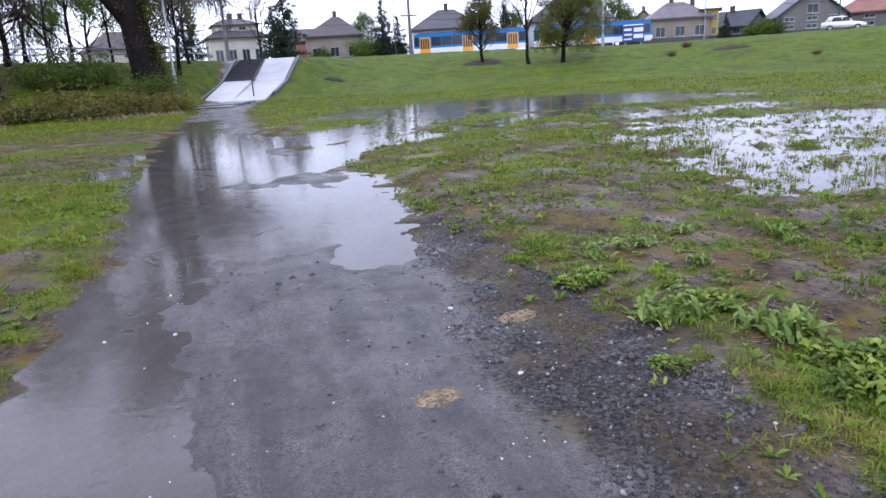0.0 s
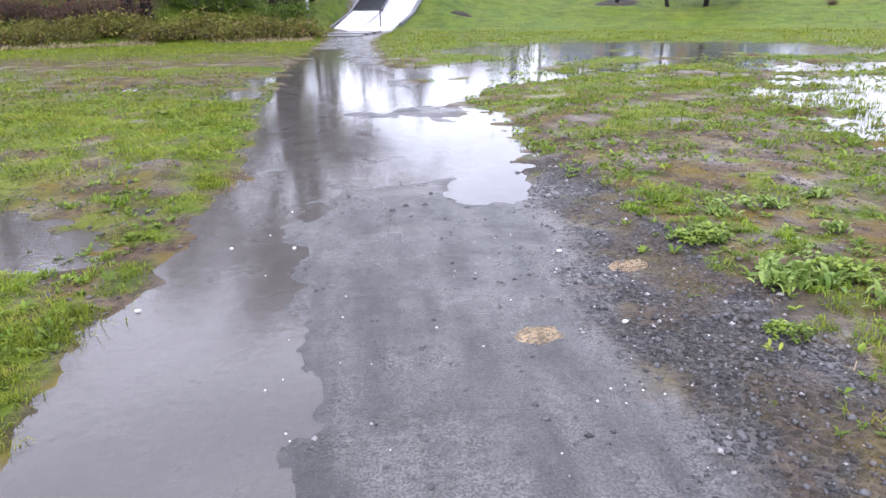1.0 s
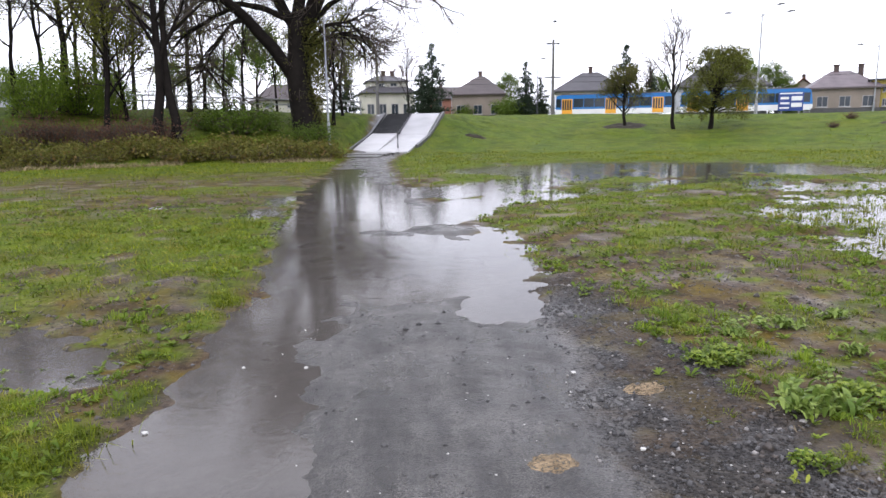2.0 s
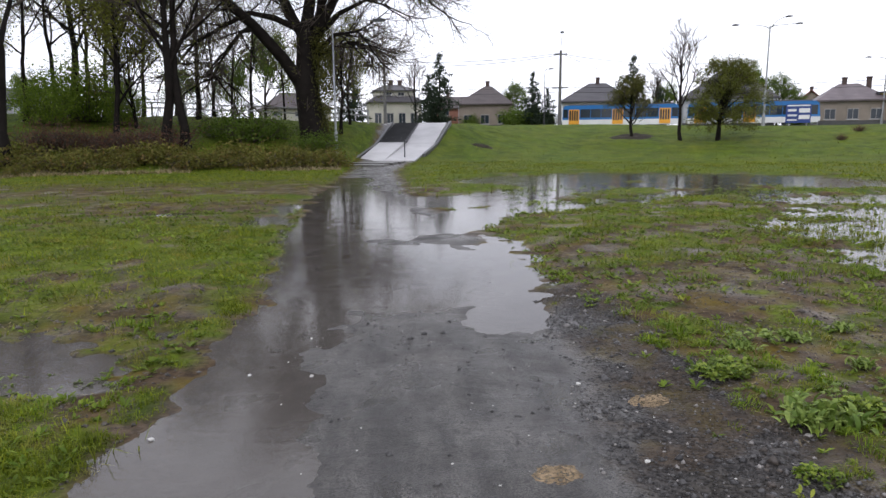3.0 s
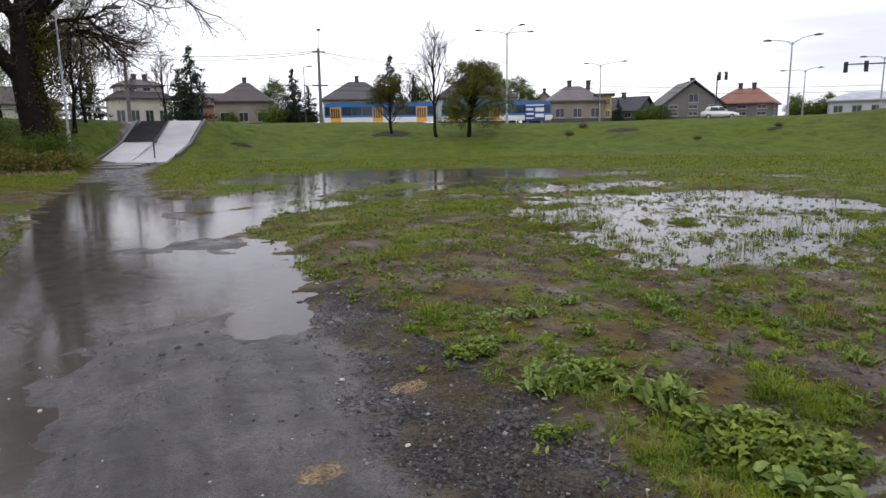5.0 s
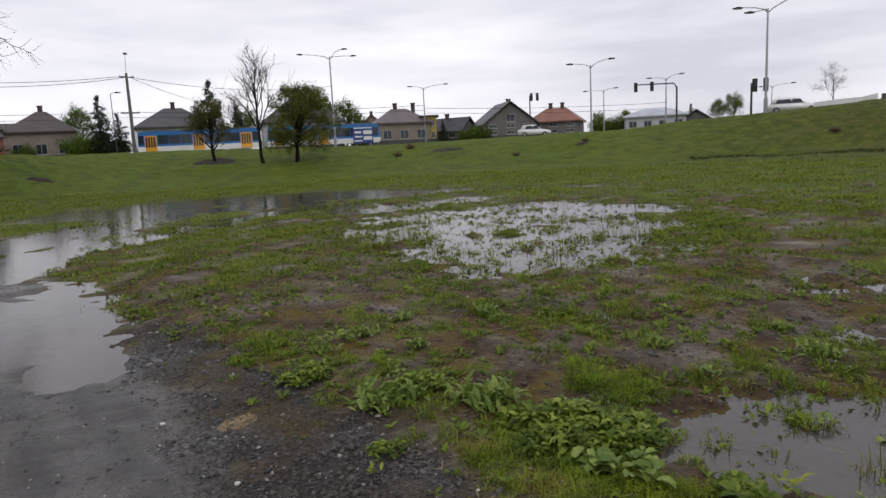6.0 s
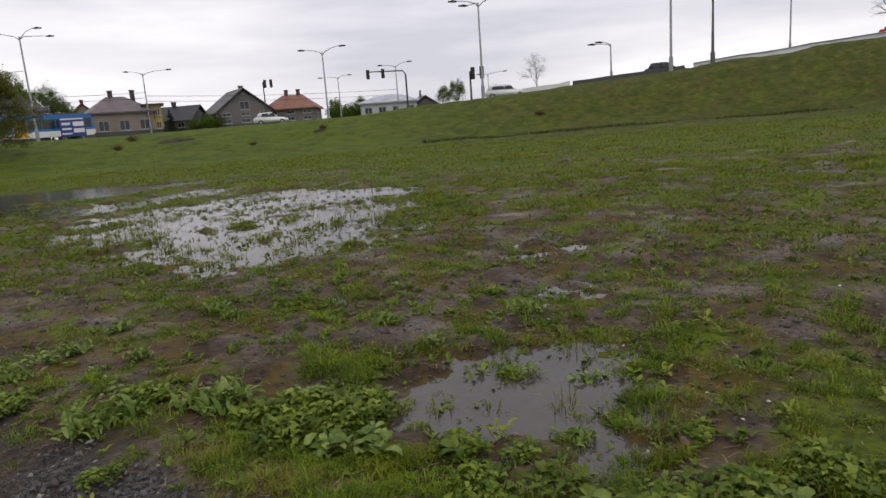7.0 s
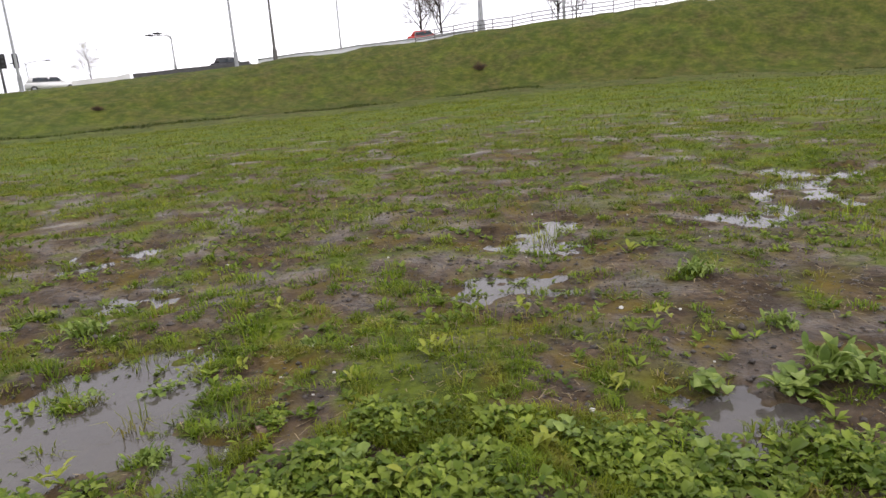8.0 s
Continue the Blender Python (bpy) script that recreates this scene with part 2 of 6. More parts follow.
def fractal(x, y, scale, seed, octaves=4):
    v, a, n = 0.0, 0.5, 0.0
    for o in range(octaves):
        v, n = v + a * field_noise(x, y, scale * 2.03 ** o, seed + o), n + a
        a *= 0.55
    return v / n


def capsule(x, y, x0, y0, x1, y1, r):
    """How deep inside a rounded strip each place lies (metres, negative outside)."""
    dx, dy = x1 - x0, y1 - y0
    t = np.clip(((x - x0) * dx + (y - y0) * dy) / max(dx * dx + dy * dy, 1e-9), 0, 1)
    return r - np.hypot(x - x0 - t * dx, y - y0 - t * dy)


# pools of rain water: two ends of a strip and its half width
POOLS = [
    # on the old path
    (-1.10, 0.8, -1.12, 3.3, 0.54), (-1.12, 3.3, -1.20, 4.4, 0.44), (-1.20, 4.4, -1.24, 5.4, 0.33), (-1.24, 5.4, -1.10, 6.9, 0.45),
    (-0.12, 7.95, -0.45, 11.5, 1.66), (-0.9, 12.0, -1.5, 19.0, 1.25), (-1.7, 19.0, -2.1, 26.5, 0.62), (0.80, 5.85, 0.95, 6.7, 0.40),
    # across the middle of the field to the foot of the bank
    (0.4, 12.0, 2.6, 15.5, 1.0), (1.2, 16.5, 5.6, 21.0, 1.5), (5.2, 21.6, 9.6, 21.2, 1.5), (4.6, 24.2, 8.0, 25.5, 2.7), (8.0, 26.0, 13.5, 23.5, 2.9), (3.2, 15.2, 5.6, 16.6, 0.75), (6.6, 17.6, 10.4, 18.6, 0.9), (12.5, 20.5, 16.5, 20.5, 1.2), (16.5, 20.5, 19.6, 16.0, 0.7),
    # the wide weedy pool
    (6.1, 6.8, 8.6, 6.4, 1.1), (7.0, 8.6, 10.4, 7.9, 1.4), (7.6, 10.8, 12.8, 10.2, 1.6), (8.6, 13.2, 13.4, 12.4, 1.2), (9.2, 15.8, 13.8, 16.2, 1.1), (13.5, 9.6, 14.6, 8.6, 0.4),
    # on the lawn
    (-4.2, 5.1, -2.85, 5.35, 0.62), (-2.45, 4.75, -2.65, 5.3, 0.3), (-2.65, 13.0, -2.75, 16.2, 0.34), (-5.2, 14.6, -4.0, 15.0, 0.3),
    # small ones beside the path and over the mud
    (3.2, 1.28, 3.95, 1.42, 0.40), (3.15, 2.3, 3.5, 1.85, 0.20), (2.75, 1.2, 3.1, 1.2, 0.2), (7.25, 3.1, 7.55, 2.85, 0.17), (5.6, 2.05, 5.95, 1.95, 0.12),
    (4.6, -0.52, 5.1, -0.62, 0.17), (4.95, -1.15, 5.1, -1.2, 0.1), (6.4, -1.45, 7.0, -1.65, 0.20), (6.75, -3.9, 6.95, -4.5, 0.2), (7.4, -5.1, 9.2, -6.3, 0.55),
    (2.62, -1.5, 2.86, -1.6, 0.11), (15.9, 1.5, 17.0, 0.8, 0.35), (13.4, 4.1, 13.7, 3.9, 0.25), (4.4, 3.9, 4.7, 3.8, 0.1),
]
ISLANDS = [(0.46, 10.75, 0.90, 10.45, 0.40), (0.6, 9.9, 0.7, 9.7, 0.16), (-0.62, 10.5, -0.08, 10.28, 0.19), (-1.1, 10.45, -0.9, 10.4, 0.06)]
# the middle line of the old path: y, x, half width
PATH_Y, PATH_X, PATH_W = (-60, 0, 6, 10, 20, 30, 40, 60), (1.5, -0.15, -0.15, -0.25, -1.2, -1.55, -1.2, 1.0), (1.4, 1.4, 1.45, 1.5, 1.3, 1.2, 1.5, 1.8)
# the road embankment round the field, by azimuth from north: foot, crest (metres from the origin), height of the crest
BANK_A = (-180, -120, -60, -30, -12, 0, 5, 14, 34, 52, 61, 70, 80, 96, 114, 140, 180)
BANK_T = (70, 60, 36, 33, 33, 40, 41, 45, 44, 47, 49, 50, 51, 52, 52, 58, 70)
BANK_C = (86, 76, 50, 48, 48, 51, 53, 69, 68, 66, 64, 63, 64, 65, 66, 74, 86)
BANK_H = (2.5, 2.5, 2.9, 2.95, 2.65, 2.4, 2.4, 2.42, 2.05, 2.42, 3.0, 3.6, 4.35, 5.6, 6.9, 7.0, 2.5)


def pool_depth(x, y):
    d = np.full(np.shape(x), -9.0)
    for c in POOLS:
        d = np.maximum(d, capsule(x, y, *c))
    for c in ISLANDS:
        d = np.minimum(d, -capsule(x, y, *c))
    rad = np.hypot(x, y)
    wob = 0.16 + 0.05 * np.clip(rad - 5, 0, 14)
    d = d + wob * (fractal(x, y, 1.5, 5, 3) - 0.5) * 1.6 + 0.30 * (fractal(x, y, 4.0, 8, 4) - 0.5)
    d = d + 0.12 * (fractal(x, y, 11.0, 28, 3) - 0.5) + 0.2 * (fractal(x, y, 2.6, 38, 2) - 0.5) * (x < -1.2)
    # weedy islets break up the pools out on the field
    field = np.clip((x - 2.2 - 0.06 * np.clip(y - 10, 0, 30)) / 1.5, 0, 1) * np.clip((rad - 4.5) / 2, 0, 1)
    near = np.clip((x - 2.2) / 0.3, 0, 1) * np.clip((5.0 - rad) / 0.6, 0, 1) * (y > 0)
    return d - field * 5.0 * np.clip(fractal(x, y, 1.9, 301, 4) - 0.60, 0, 1) - near * 1.5 * np.clip(fractal(x, y, 3.6, 401, 3) - 0.50, 0, 1)


def path_side(x, y):
    """Metres inside the path's edge."""
    return np.interp(y, PATH_Y, PATH_W) - np.abs(x - np.interp(y, PATH_Y, PATH_X))


def bank(x, y):
    r, a = np.hypot(x, y), np.degrees(np.arctan2(x, y))
    t, c, h = np.interp(a, BANK_A, BANK_T), np.interp(a, BANK_A, BANK_C), np.interp(a, BANK_A, BANK_H)
    s = np.clip((r - t) / (c - t), 0, 1)
    up = h * (s * s * (3 - 2 * s) * 0.6 + 0.4 * s)
    low = np.clip((2.9 - h) / 0.6, 0, 1)
    back = np.clip((r - c - 26 + 22 * low) / (60 - 30 * low), 0, 1)
    return up * (1 - back) + back * (2.55 * low + np.minimum(up, 2.5) * (1 - low))


def land(x, y):
    x, y = np.asarray(x, float), np.asarray(y, float)
    r = np.hypot(x, y)
    p, s = pool_depth(x, y), path_side(x, y)
    grassy = np.clip(-s * 2.0 + 0.2, 0, 1)
    z = np.where(p > 0, -np.minimum(p * (0.16 - 0.12 * grassy), 0.06 - 0.034 * grassy), np.minimum(-p * 0.085, 0.022 + 0.05 * grassy))
    bumps = (fractal(x, y, 1.1, 21, 4) - 0.5) * (0.02 + 0.05 * grassy) + (fractal(x, y, 6.0, 33, 3) - 0.5) * (0.012 + 0.03 * grassy)
    bumps = bumps + (fractal(x, y, 2.6, 181, 3) - 0.5) * 0.08 * grassy * (p > -0.3) * np.clip((20 - r) / 6, 0, 1)
    z = z + bumps * np.clip(-p * 5 + 0.3, 0.25 + 0.7 * grassy * np.clip((20 - r) / 8, 0, 1), 1)
    z = z + bank(x, y) + np.clip((r - 32) / 12, 0, 1) * 0.12
    a = radians(13.0)
    along = (x + 1.25) * math.sin(a) + (y - 40.0) * math.cos(a)
    across = (x + 1.25) * math.cos(a) - (y - 40.0) * math.sin(a)
    deck = np.interp(along, (0, 5.6, 8.0, 10.6), (0.22, 1.05, 1.8, 2.62)) - 0.12
    near_ramp = np.clip((2.9 - np.abs(across)) / 0.8, 0, 1) * ((along > -0.4) & (along < 11.2))
    z = z * (1 - near_ramp) + near_ramp * np.where(np.abs(across) > 2.2, deck + 0.12, deck)
    z = z + np.exp(-((np.degrees(np.arctan2(x, y)) - 112) / 26) ** 2) * np.clip((r - 12) / 35, 0, 1) * 0.75 * np.clip((70 - r) / 20, 0, 1)
    return z + (1 - near_ramp) * np.clip((r - 30) / 20, 0, 1) * (fractal(x, y, 0.25, 40, 4) - 0.5) * np.where(r < 75, 0.5, 0.1) * np.clip(-s, 0, 1)


def grass_cover(x, y):
    """0 bare soil to 1 closed turf."""
    x, y = np.asarray(x, float), np.asarray(y, float)
    r, s, p = np.hypot(x, y), path_side(x, y), pool_depth(x, y)
    g = fractal(x, y, 0.9, 51, 4) * 0.5 + fractal(x, y, 2.6, 61, 4) * 0.65
    side = np.where(x > np.interp(y, PATH_Y, PATH_X), 0.0, 0.17)
    far = np.clip((r - 6) / 28, 0, 1) * 0.31 - 0.012
    cover = np.clip((g - 0.59 + side + far) * 7.0, 0, 1)
    cover = cover * np.clip(-s * 4.0 + 0.25 - 1.2 * (fractal(x, y, 2.2, 71, 3) - 0.5), 0, 1) * np.clip(land(x, y) * 60 + 0.25, 0, 1)
    cover = cover * (1 - gravel_cover(x, y))
    worn = np.clip(1.3 - np.abs(y - 19.0 - 0.1 * x) / 6.0, 0, 1) * (x < -1.8) + 0.8 * np.clip(1 - np.hypot(x + 2.6, y - 6.2) / 1.4, 0, 1)
    verge = np.clip((s + 1.05) * 5, 0, 1) * np.clip((5.5 - y) / 1.0, 0, 1) * (x > 0)
    cover = cover * (1 - 0.9 * verge)
    bare = 0.75 * np.clip(1.2 - np.hypot((x - 5.2) / 3.2, (y + 2.4) / 2.6), 0, 1)
    cover = cover * (1 - np.clip(bare * 1.5, 0, 0.85) * np.clip((fractal(x, y, 1.6, 411, 3) - 0.34) * 5, 0, 1))
    cover = cover * (1 - np.clip(worn * 1.6, 0, 1) * np.clip((fractal(x, y, 0.8, 311, 4) - 0.30) * 5, 0, 1) * 0.92)
    cover = np.where(r > 33, np.maximum(cover, np.clip(-s * 3, 0, 1)), cover)
    return cover


def gravel_cover(x, y):
    s = path_side(x, y)
    right = np.clip((x - np.interp(y, PATH_Y, PATH_X)) * 2, 0, 1)
    wob = 0.7 * (fractal(x, y, 1.6, 81, 4) - 0.5)
    patchy = np.clip((fractal(x, y, 2.4, 171, 4) - 0.34) * 6, 0.5, 1)
    return 0.92 * patchy * np.clip((0.60 - np.abs(s + 0.14 + wob * 1.4)) * 3, 0, 1) * right * np.clip((7.5 - y) / 1.5, 0, 1) * np.clip(1.2 - np.hypot(x, y) / 60, 0, 1)


def make_land():
    fine_a, rough_a = np.arange(-46, 136.01, 0.30), np.arange(136, 314, 3.0)[1:]
    ang = np.radians(np.concatenate((fine_a, rough_a)))
    rad = np.concatenate((np.geomspace(0.9, 14, 330), np.geomspace(14, 95, 210)[1:], np.geomspace(95, 4500, 30)[1:]))
    R, A = np.meshgrid(rad, ang, indexing="ij")
    X, Y = R * np.sin(A), R * np.cos(A)
    Z = land(X, Y)
    nr, na = R.shape
    verts = np.concatenate((np.stack((X, Y, Z), -1).reshape(-1, 3), [[0, 0, float(land(0.0, 0.0))]]))
    i, j = np.meshgrid(np.arange(nr - 1), np.arange(na), indexing="ij")
    k = (j + 1) % na
    quads = np.stack((i * na + j, (i + 1) * na + j, (i + 1) * na + k, i * na + k), -1).reshape(-1, 4)
    jj = np.arange(na)
    tris = np.stack((np.full(na, nr * na), jj, (jj + 1) % na), -1)
    me = mesh_np("ground", verts, quads, tris, M_GROUND, True)
    vx, vy = verts[:, 0], verts[:, 1]
    s = path_side(vx, vy)
    tar = np.clip((s - 0.10 - 0.7 * (fractal(vx, vy, 1.7, 91, 4) - 0.5)) * 4, 0, 1)
    az, vr = np.degrees(np.arctan2(vx, vy)), np.hypot(vx, vy)
    dry = 1.0 * np.clip((az - 48) / 25, 0, 1) * np.clip((140 - az) / 10, 0, 1) * np.clip((vr - 34) / 10, 0, 1)
    dry = np.maximum(dry, 0.7 * np.clip((-az - 2) / 6, 0, 1) * np.clip(1 - np.abs(vr - 25) / 7, 0, 1))
    col = np.stack((tar, gravel_cover(vx, vy), grass_cover(vx, vy), dry), -1)
    at = me.color_attributes.new("cover", "FLOAT_COLOR", "POINT")
    at.data.foreach_set("color", col.astype(np.float32).ravel())
    ob = new("ground", me)
    return tagged(ob, "wet grass field, mud and old asphalt path with green road embankment", "ground", kind="structure")


make_land()


def make_pools():
    ang = np.radians(np.arange(0, 360, 3.0))
    rad = np.array((0.5, 2, 5, 10, 18, 28, 36))
    R, A = np.meshgrid(rad, ang, indexing="ij")
    verts = np.concatenate((np.stack((R * np.sin(A), R * np.cos(A), R * 0), -1).reshape(-1, 3), [[0, 0, 0]]))
    nr, na = R.shape
    i, j = np.meshgrid(np.arange(nr - 1), np.arange(na), indexing="ij")
    k = (j + 1) % na
    quads = np.stack((i * na + j, (i + 1) * na + j, (i + 1) * na + k, i * na + k), -1).reshape(-1, 4)
    jj = np.arange(na)
    tris = np.stack((np.full(na, nr * na), jj, (jj + 1) % na), -1)
    ob = new("water", mesh_np("water", verts, quads[:, ::-1], tris[:, ::-1], M_WATER, True))
    return tagged(ob, "shallow muddy rain puddles flooding the field and path", "puddle", kind="structure")


make_pools()


# ---- things: shared makers ----
def site(azimuth, r):
    a = radians(azimuth)
    return r * math.sin(a), r * math.cos(a)


def height(x, y):
    return float(land(np.array([x]), np.array([y]))[0])


def rise(el, r):
    """The height at which a thing r metres off tops out when its tip stands el degrees over the eye's level."""
    return 1.61 + r * math.tan(radians(el))


M_CONCRETE = surface("pale_wet_concrete", (0.42, 0.41, 0.41), 0.35, scale=0.8, vary=0.2, bump=0.15)
M_SLAB = surface("wet_worn_slab", (0.13, 0.125, 0.118), 0.3, scale=1.2, vary=0.4, bump=0.3)
M_STEP = surface("dark_wet_step_stone", (0.055, 0.055, 0.06), 0.35, scale=1.5, vary=0.3, bump=0.3)
M_DARKSTONE = surface("dark_grey_stone", (0.07, 0.07, 0.07), 0.5, scale=2.0, vary=0.3)
M_STEEL = surface("galvanised_steel", (0.36, 0.37, 0.38), 0.45, 0.6, scale=1.5, vary=0.2)
M_DARKSTEEL = surface("dark_painted_steel", (0.05, 0.052, 0.055), 0.5, 0.2, scale=2.0, vary=0.3)
M_POLE = surface("weathered_concrete_pole", (0.13, 0.125, 0.12), 0.75, scale=0.6, vary=0.25)
M_WHITE = surface("white_paint", (0.74, 0.74, 0.73), 0.4, scale=0.6, vary=0.1)
M_LAMPGLASS = surface("lamp_glass", (0.5, 0.5, 0.48), 0.2, scale=2.0, vary=0.1)
M_BLUE = surface("tram_blue_paint", (0.016, 0.15, 0.42), 0.3, scale=0.4, vary=0.12)
M_NAVY = surface("navy_paint", (0.02, 0.05, 0.22), 0.35, scale=0.4, vary=0.12)
M_YELLOW = surface("tram_yellow_paint", (0.78, 0.36, 0.03), 0.35, scale=0.5, vary=0.12)
M_GLASS = surface("dark_window_glass", (0.03, 0.04, 0.05), 0.06, scale=0.5, vary=0.3)
M_RUBBER = surface("black_rubber", (0.02, 0.02, 0.02), 0.7, scale=2.0)
M_RED = surface("red_car_paint", (0.50, 0.045, 0.03), 0.25, scale=0.5, vary=0.1)
M_CARDARK = surface("dark_car_paint", (0.06, 0.06, 0.065), 0.25, scale=0.5, vary=0.1)
M_PLASTER = surface("cream_render", (0.47, 0.45, 0.38), 0.85, scale=0.5, vary=0.18)
M_BEIGE = surface("beige_render", (0.24, 0.20, 0.165), 0.85, scale=0.5, vary=0.18)
M_GREYWALL = surface("grey_render", (0.15, 0.14, 0.135), 0.85, scale=0.5, vary=0.2)
M_YELLOWWALL = surface("yellow_panel_wall", (0.42, 0.33, 0.07), 0.8, scale=0.5, vary=0.15)
M_BRICKWALL = surface("red_brick_wall", (0.27, 0.12, 0.085), 0.85, scale=0.8, vary=0.25)
M_FRAME = surface("grey_window_frame", (0.32, 0.31, 0.30), 0.6, scale=2.0, vary=0.2)
M_CHIMNEY = surface("sooty_brick", (0.085, 0.058, 0.050), 0.85, scale=1.5, vary=0.3)
M_WHITEWALL = surface("white_render", (0.44, 0.45, 0.47), 0.8, scale=0.5, vary=0.12)


def make_roof(name, color):
    k = Nodes(name)
    rows = k.n.new("ShaderNodeTexWave")
    rows.bands_direction = "Z"
    rows.inputs["Scale"].default_value, rows.inputs["Distortion"].default_value = 1.4, 0.4
    k.link(k.co, rows.inputs["Vector"])
    col = k.mix(k.ramp(k.noise(0.7, 5), (0.3, 0.0), (0.7, 1.0)), tuple(c * 0.75 for c in color), tuple(c * 1.2 for c in color))
    col = k.mix(k.ramp(rows.outputs["Fac"], (0.0, 0.35), (0.3, 0.0)), col, tuple(c * 0.5 for c in color))
    k.bump(rows.outputs["Fac"], 0.4, 0.03)
    return k.set(col, 0.55)


R_GREY, R_BROWN = make_roof("grey_slate_roof", (0.060, 0.056, 0.062)), make_roof("brown_tile_roof", (0.062, 0.047, 0.045))
R_RED, R_MAUVE = make_roof("orange_red_tile_roof", (0.22, 0.085, 0.052)), make_roof("mauve_shingle_roof", (0.13, 0.105, 0.11))
R_DARK = make_roof("dark_slate_roof", (0.034, 0.035, 0.042))


def window_part(house, x, y, z, w, h, turn):
    """A window of frame, sill and pane in a wall; turn 0 looks towards -y."""
    m = pose(x, y, z, 0, 0, turn)
    f = bmesh.new()
    for a in (-w / 2, 0, w / 2):
        box(f, a - 0.035, -0.06, 0, a + 0.035, 0.03, h, m=m)
    for b in (0, h):
        box(f, -w / 2 - 0.05, -0.06, b - 0.05, w / 2 + 0.05, 0.03, b + 0.05, m=m)
    fr = part("window", f, M_FRAME, house)
    g = bmesh.new()
    box(g, -w / 2, -0.02, 0, w / 2, 0.02, h, m=m)
    part("pane", g, M_GLASS, fr)
    s = bmesh.new()
    box(s, -w / 2 - 0.12, -0.16, -0.12, w / 2 + 0.12, 0.02, -0.05, m=m)
    part("sill", s, M_CONCRETE, fr)


def house(label, az, r, w, d, eave, top, wall, roof, kind="hip", turn=0.0, ridge=0.35, chimneys=((0.1, 0.0),), storeys=2, wins=3, attic=False):
    """A detached house. eave and top are world heights; turn: degrees away from facing the field."""
    x, y = site(az, r)
    z = height(x, y) - 0.1
    h = thing("house", label, "house", x, y, z, -az + turn, "houses along the road")
    e, t, o = eave - z, top - z, 0.45
    b = bmesh.new()
    if kind == "gable":
        prism(b, [(-w / 2, 0), (w / 2, 0), (w / 2, e), (0, t - 0.25), (-w / 2, e)], -d / 2, d / 2)
    else:
        box(b, -w / 2, -d / 2, 0, w / 2, d / 2, e)
    part("wall", b, wall, h)
    p = bmesh.new()
    box(p, -w / 2 - 0.06, -d / 2 - 0.06, 0, w / 2 + 0.06, d / 2 + 0.06, 0.7)
    part("plinth", p, M_DARKSTONE, h)
    b = bmesh.new()
    if kind == "gable":
        k = (t - e) / (w / 2)
        for s in (-1, 1):
            prism(b, [(s * (w / 2 + o), e - k * o), (s * (w / 2 + o), e - k * o + 0.2), (0, t + 0.2), (0, t)], -d / 2 - o, d / 2 + o)
    else:
        rx = w * ridge / 2
        low = [b.verts.new((sx * (w / 2 + o), sy * (d / 2 + o), e - 0.05)) for sx, sy in ((-1, -1), (1, -1), (1, 1), (-1, 1))]
        mid = [b.verts.new((v.co.x, v.co.y, e + 0.16)) for v in low]
        up = [b.verts.new((-rx, 0, t)), b.verts.new((rx, 0, t))]
        b.faces.new(low[::-1])
        for i in range(4):
            j = (i + 1) % 4
            b.faces.new((low[i], low[j], mid[j], mid[i]))
        b.faces.new((mid[0], mid[1], up[1], up[0])), b.faces.new((mid[2], mid[3], up[0], up[1]))
        b.faces.new((mid[1], mid[2], up[1])), b.faces.new((mid[3], mid[0], up[0]))
    rf = part("roof", b, roof, h)
    for cx, cy in chimneys:
        c = bmesh.new()
        x0, y0 = cx * w, cy * d
        box(c, x0 - 0.3, y0 - 0.25, t - 1.2, x0 + 0.3, y0 + 0.25, t + 0.75)
        box(c, x0 - 0.38, y0 - 0.33, t + 0.75, x0 + 0.38, y0 + 0.33, t + 0.9)
        part("chimney", c, M_CHIMNEY, rf)
    step = (e - 0.6) / storeys
    for s in range(storeys):
        for i in range(wins):
            wx = (i + 0.5) / wins * w - w / 2
            window_part(h, wx, -d / 2 - 0.01, 0.9 + s * step, min(1.3, w / wins * 0.5), min(1.4, step * 0.5), 0)
        for sx in (-1, 1):
            for i in range(2):
                window_part(h, sx * (w / 2 + 0.01), (i + 0.5) / 2 * d - d / 2, 0.9 + s * step, 1.1, min(1.4, step * 0.5), 90 * sx)
    if kind == "gable" and attic:
        window_part(h, 0, -d / 2 - 0.01, e + 0.2, 1.4, 1.2, 0)
    g = bmesh.new()
    tube(g, [(-w / 2 - 0.1, -d / 2 - 0.1, 0.1), (-w / 2 - 0.1, -d / 2 - 0.1, e)], (0.06, 0.06), 6)
    part("downpipe", g, M_STEEL, h)
    return h


def crown_tubes():
    return {"v": [], "q": [], "n": 0}


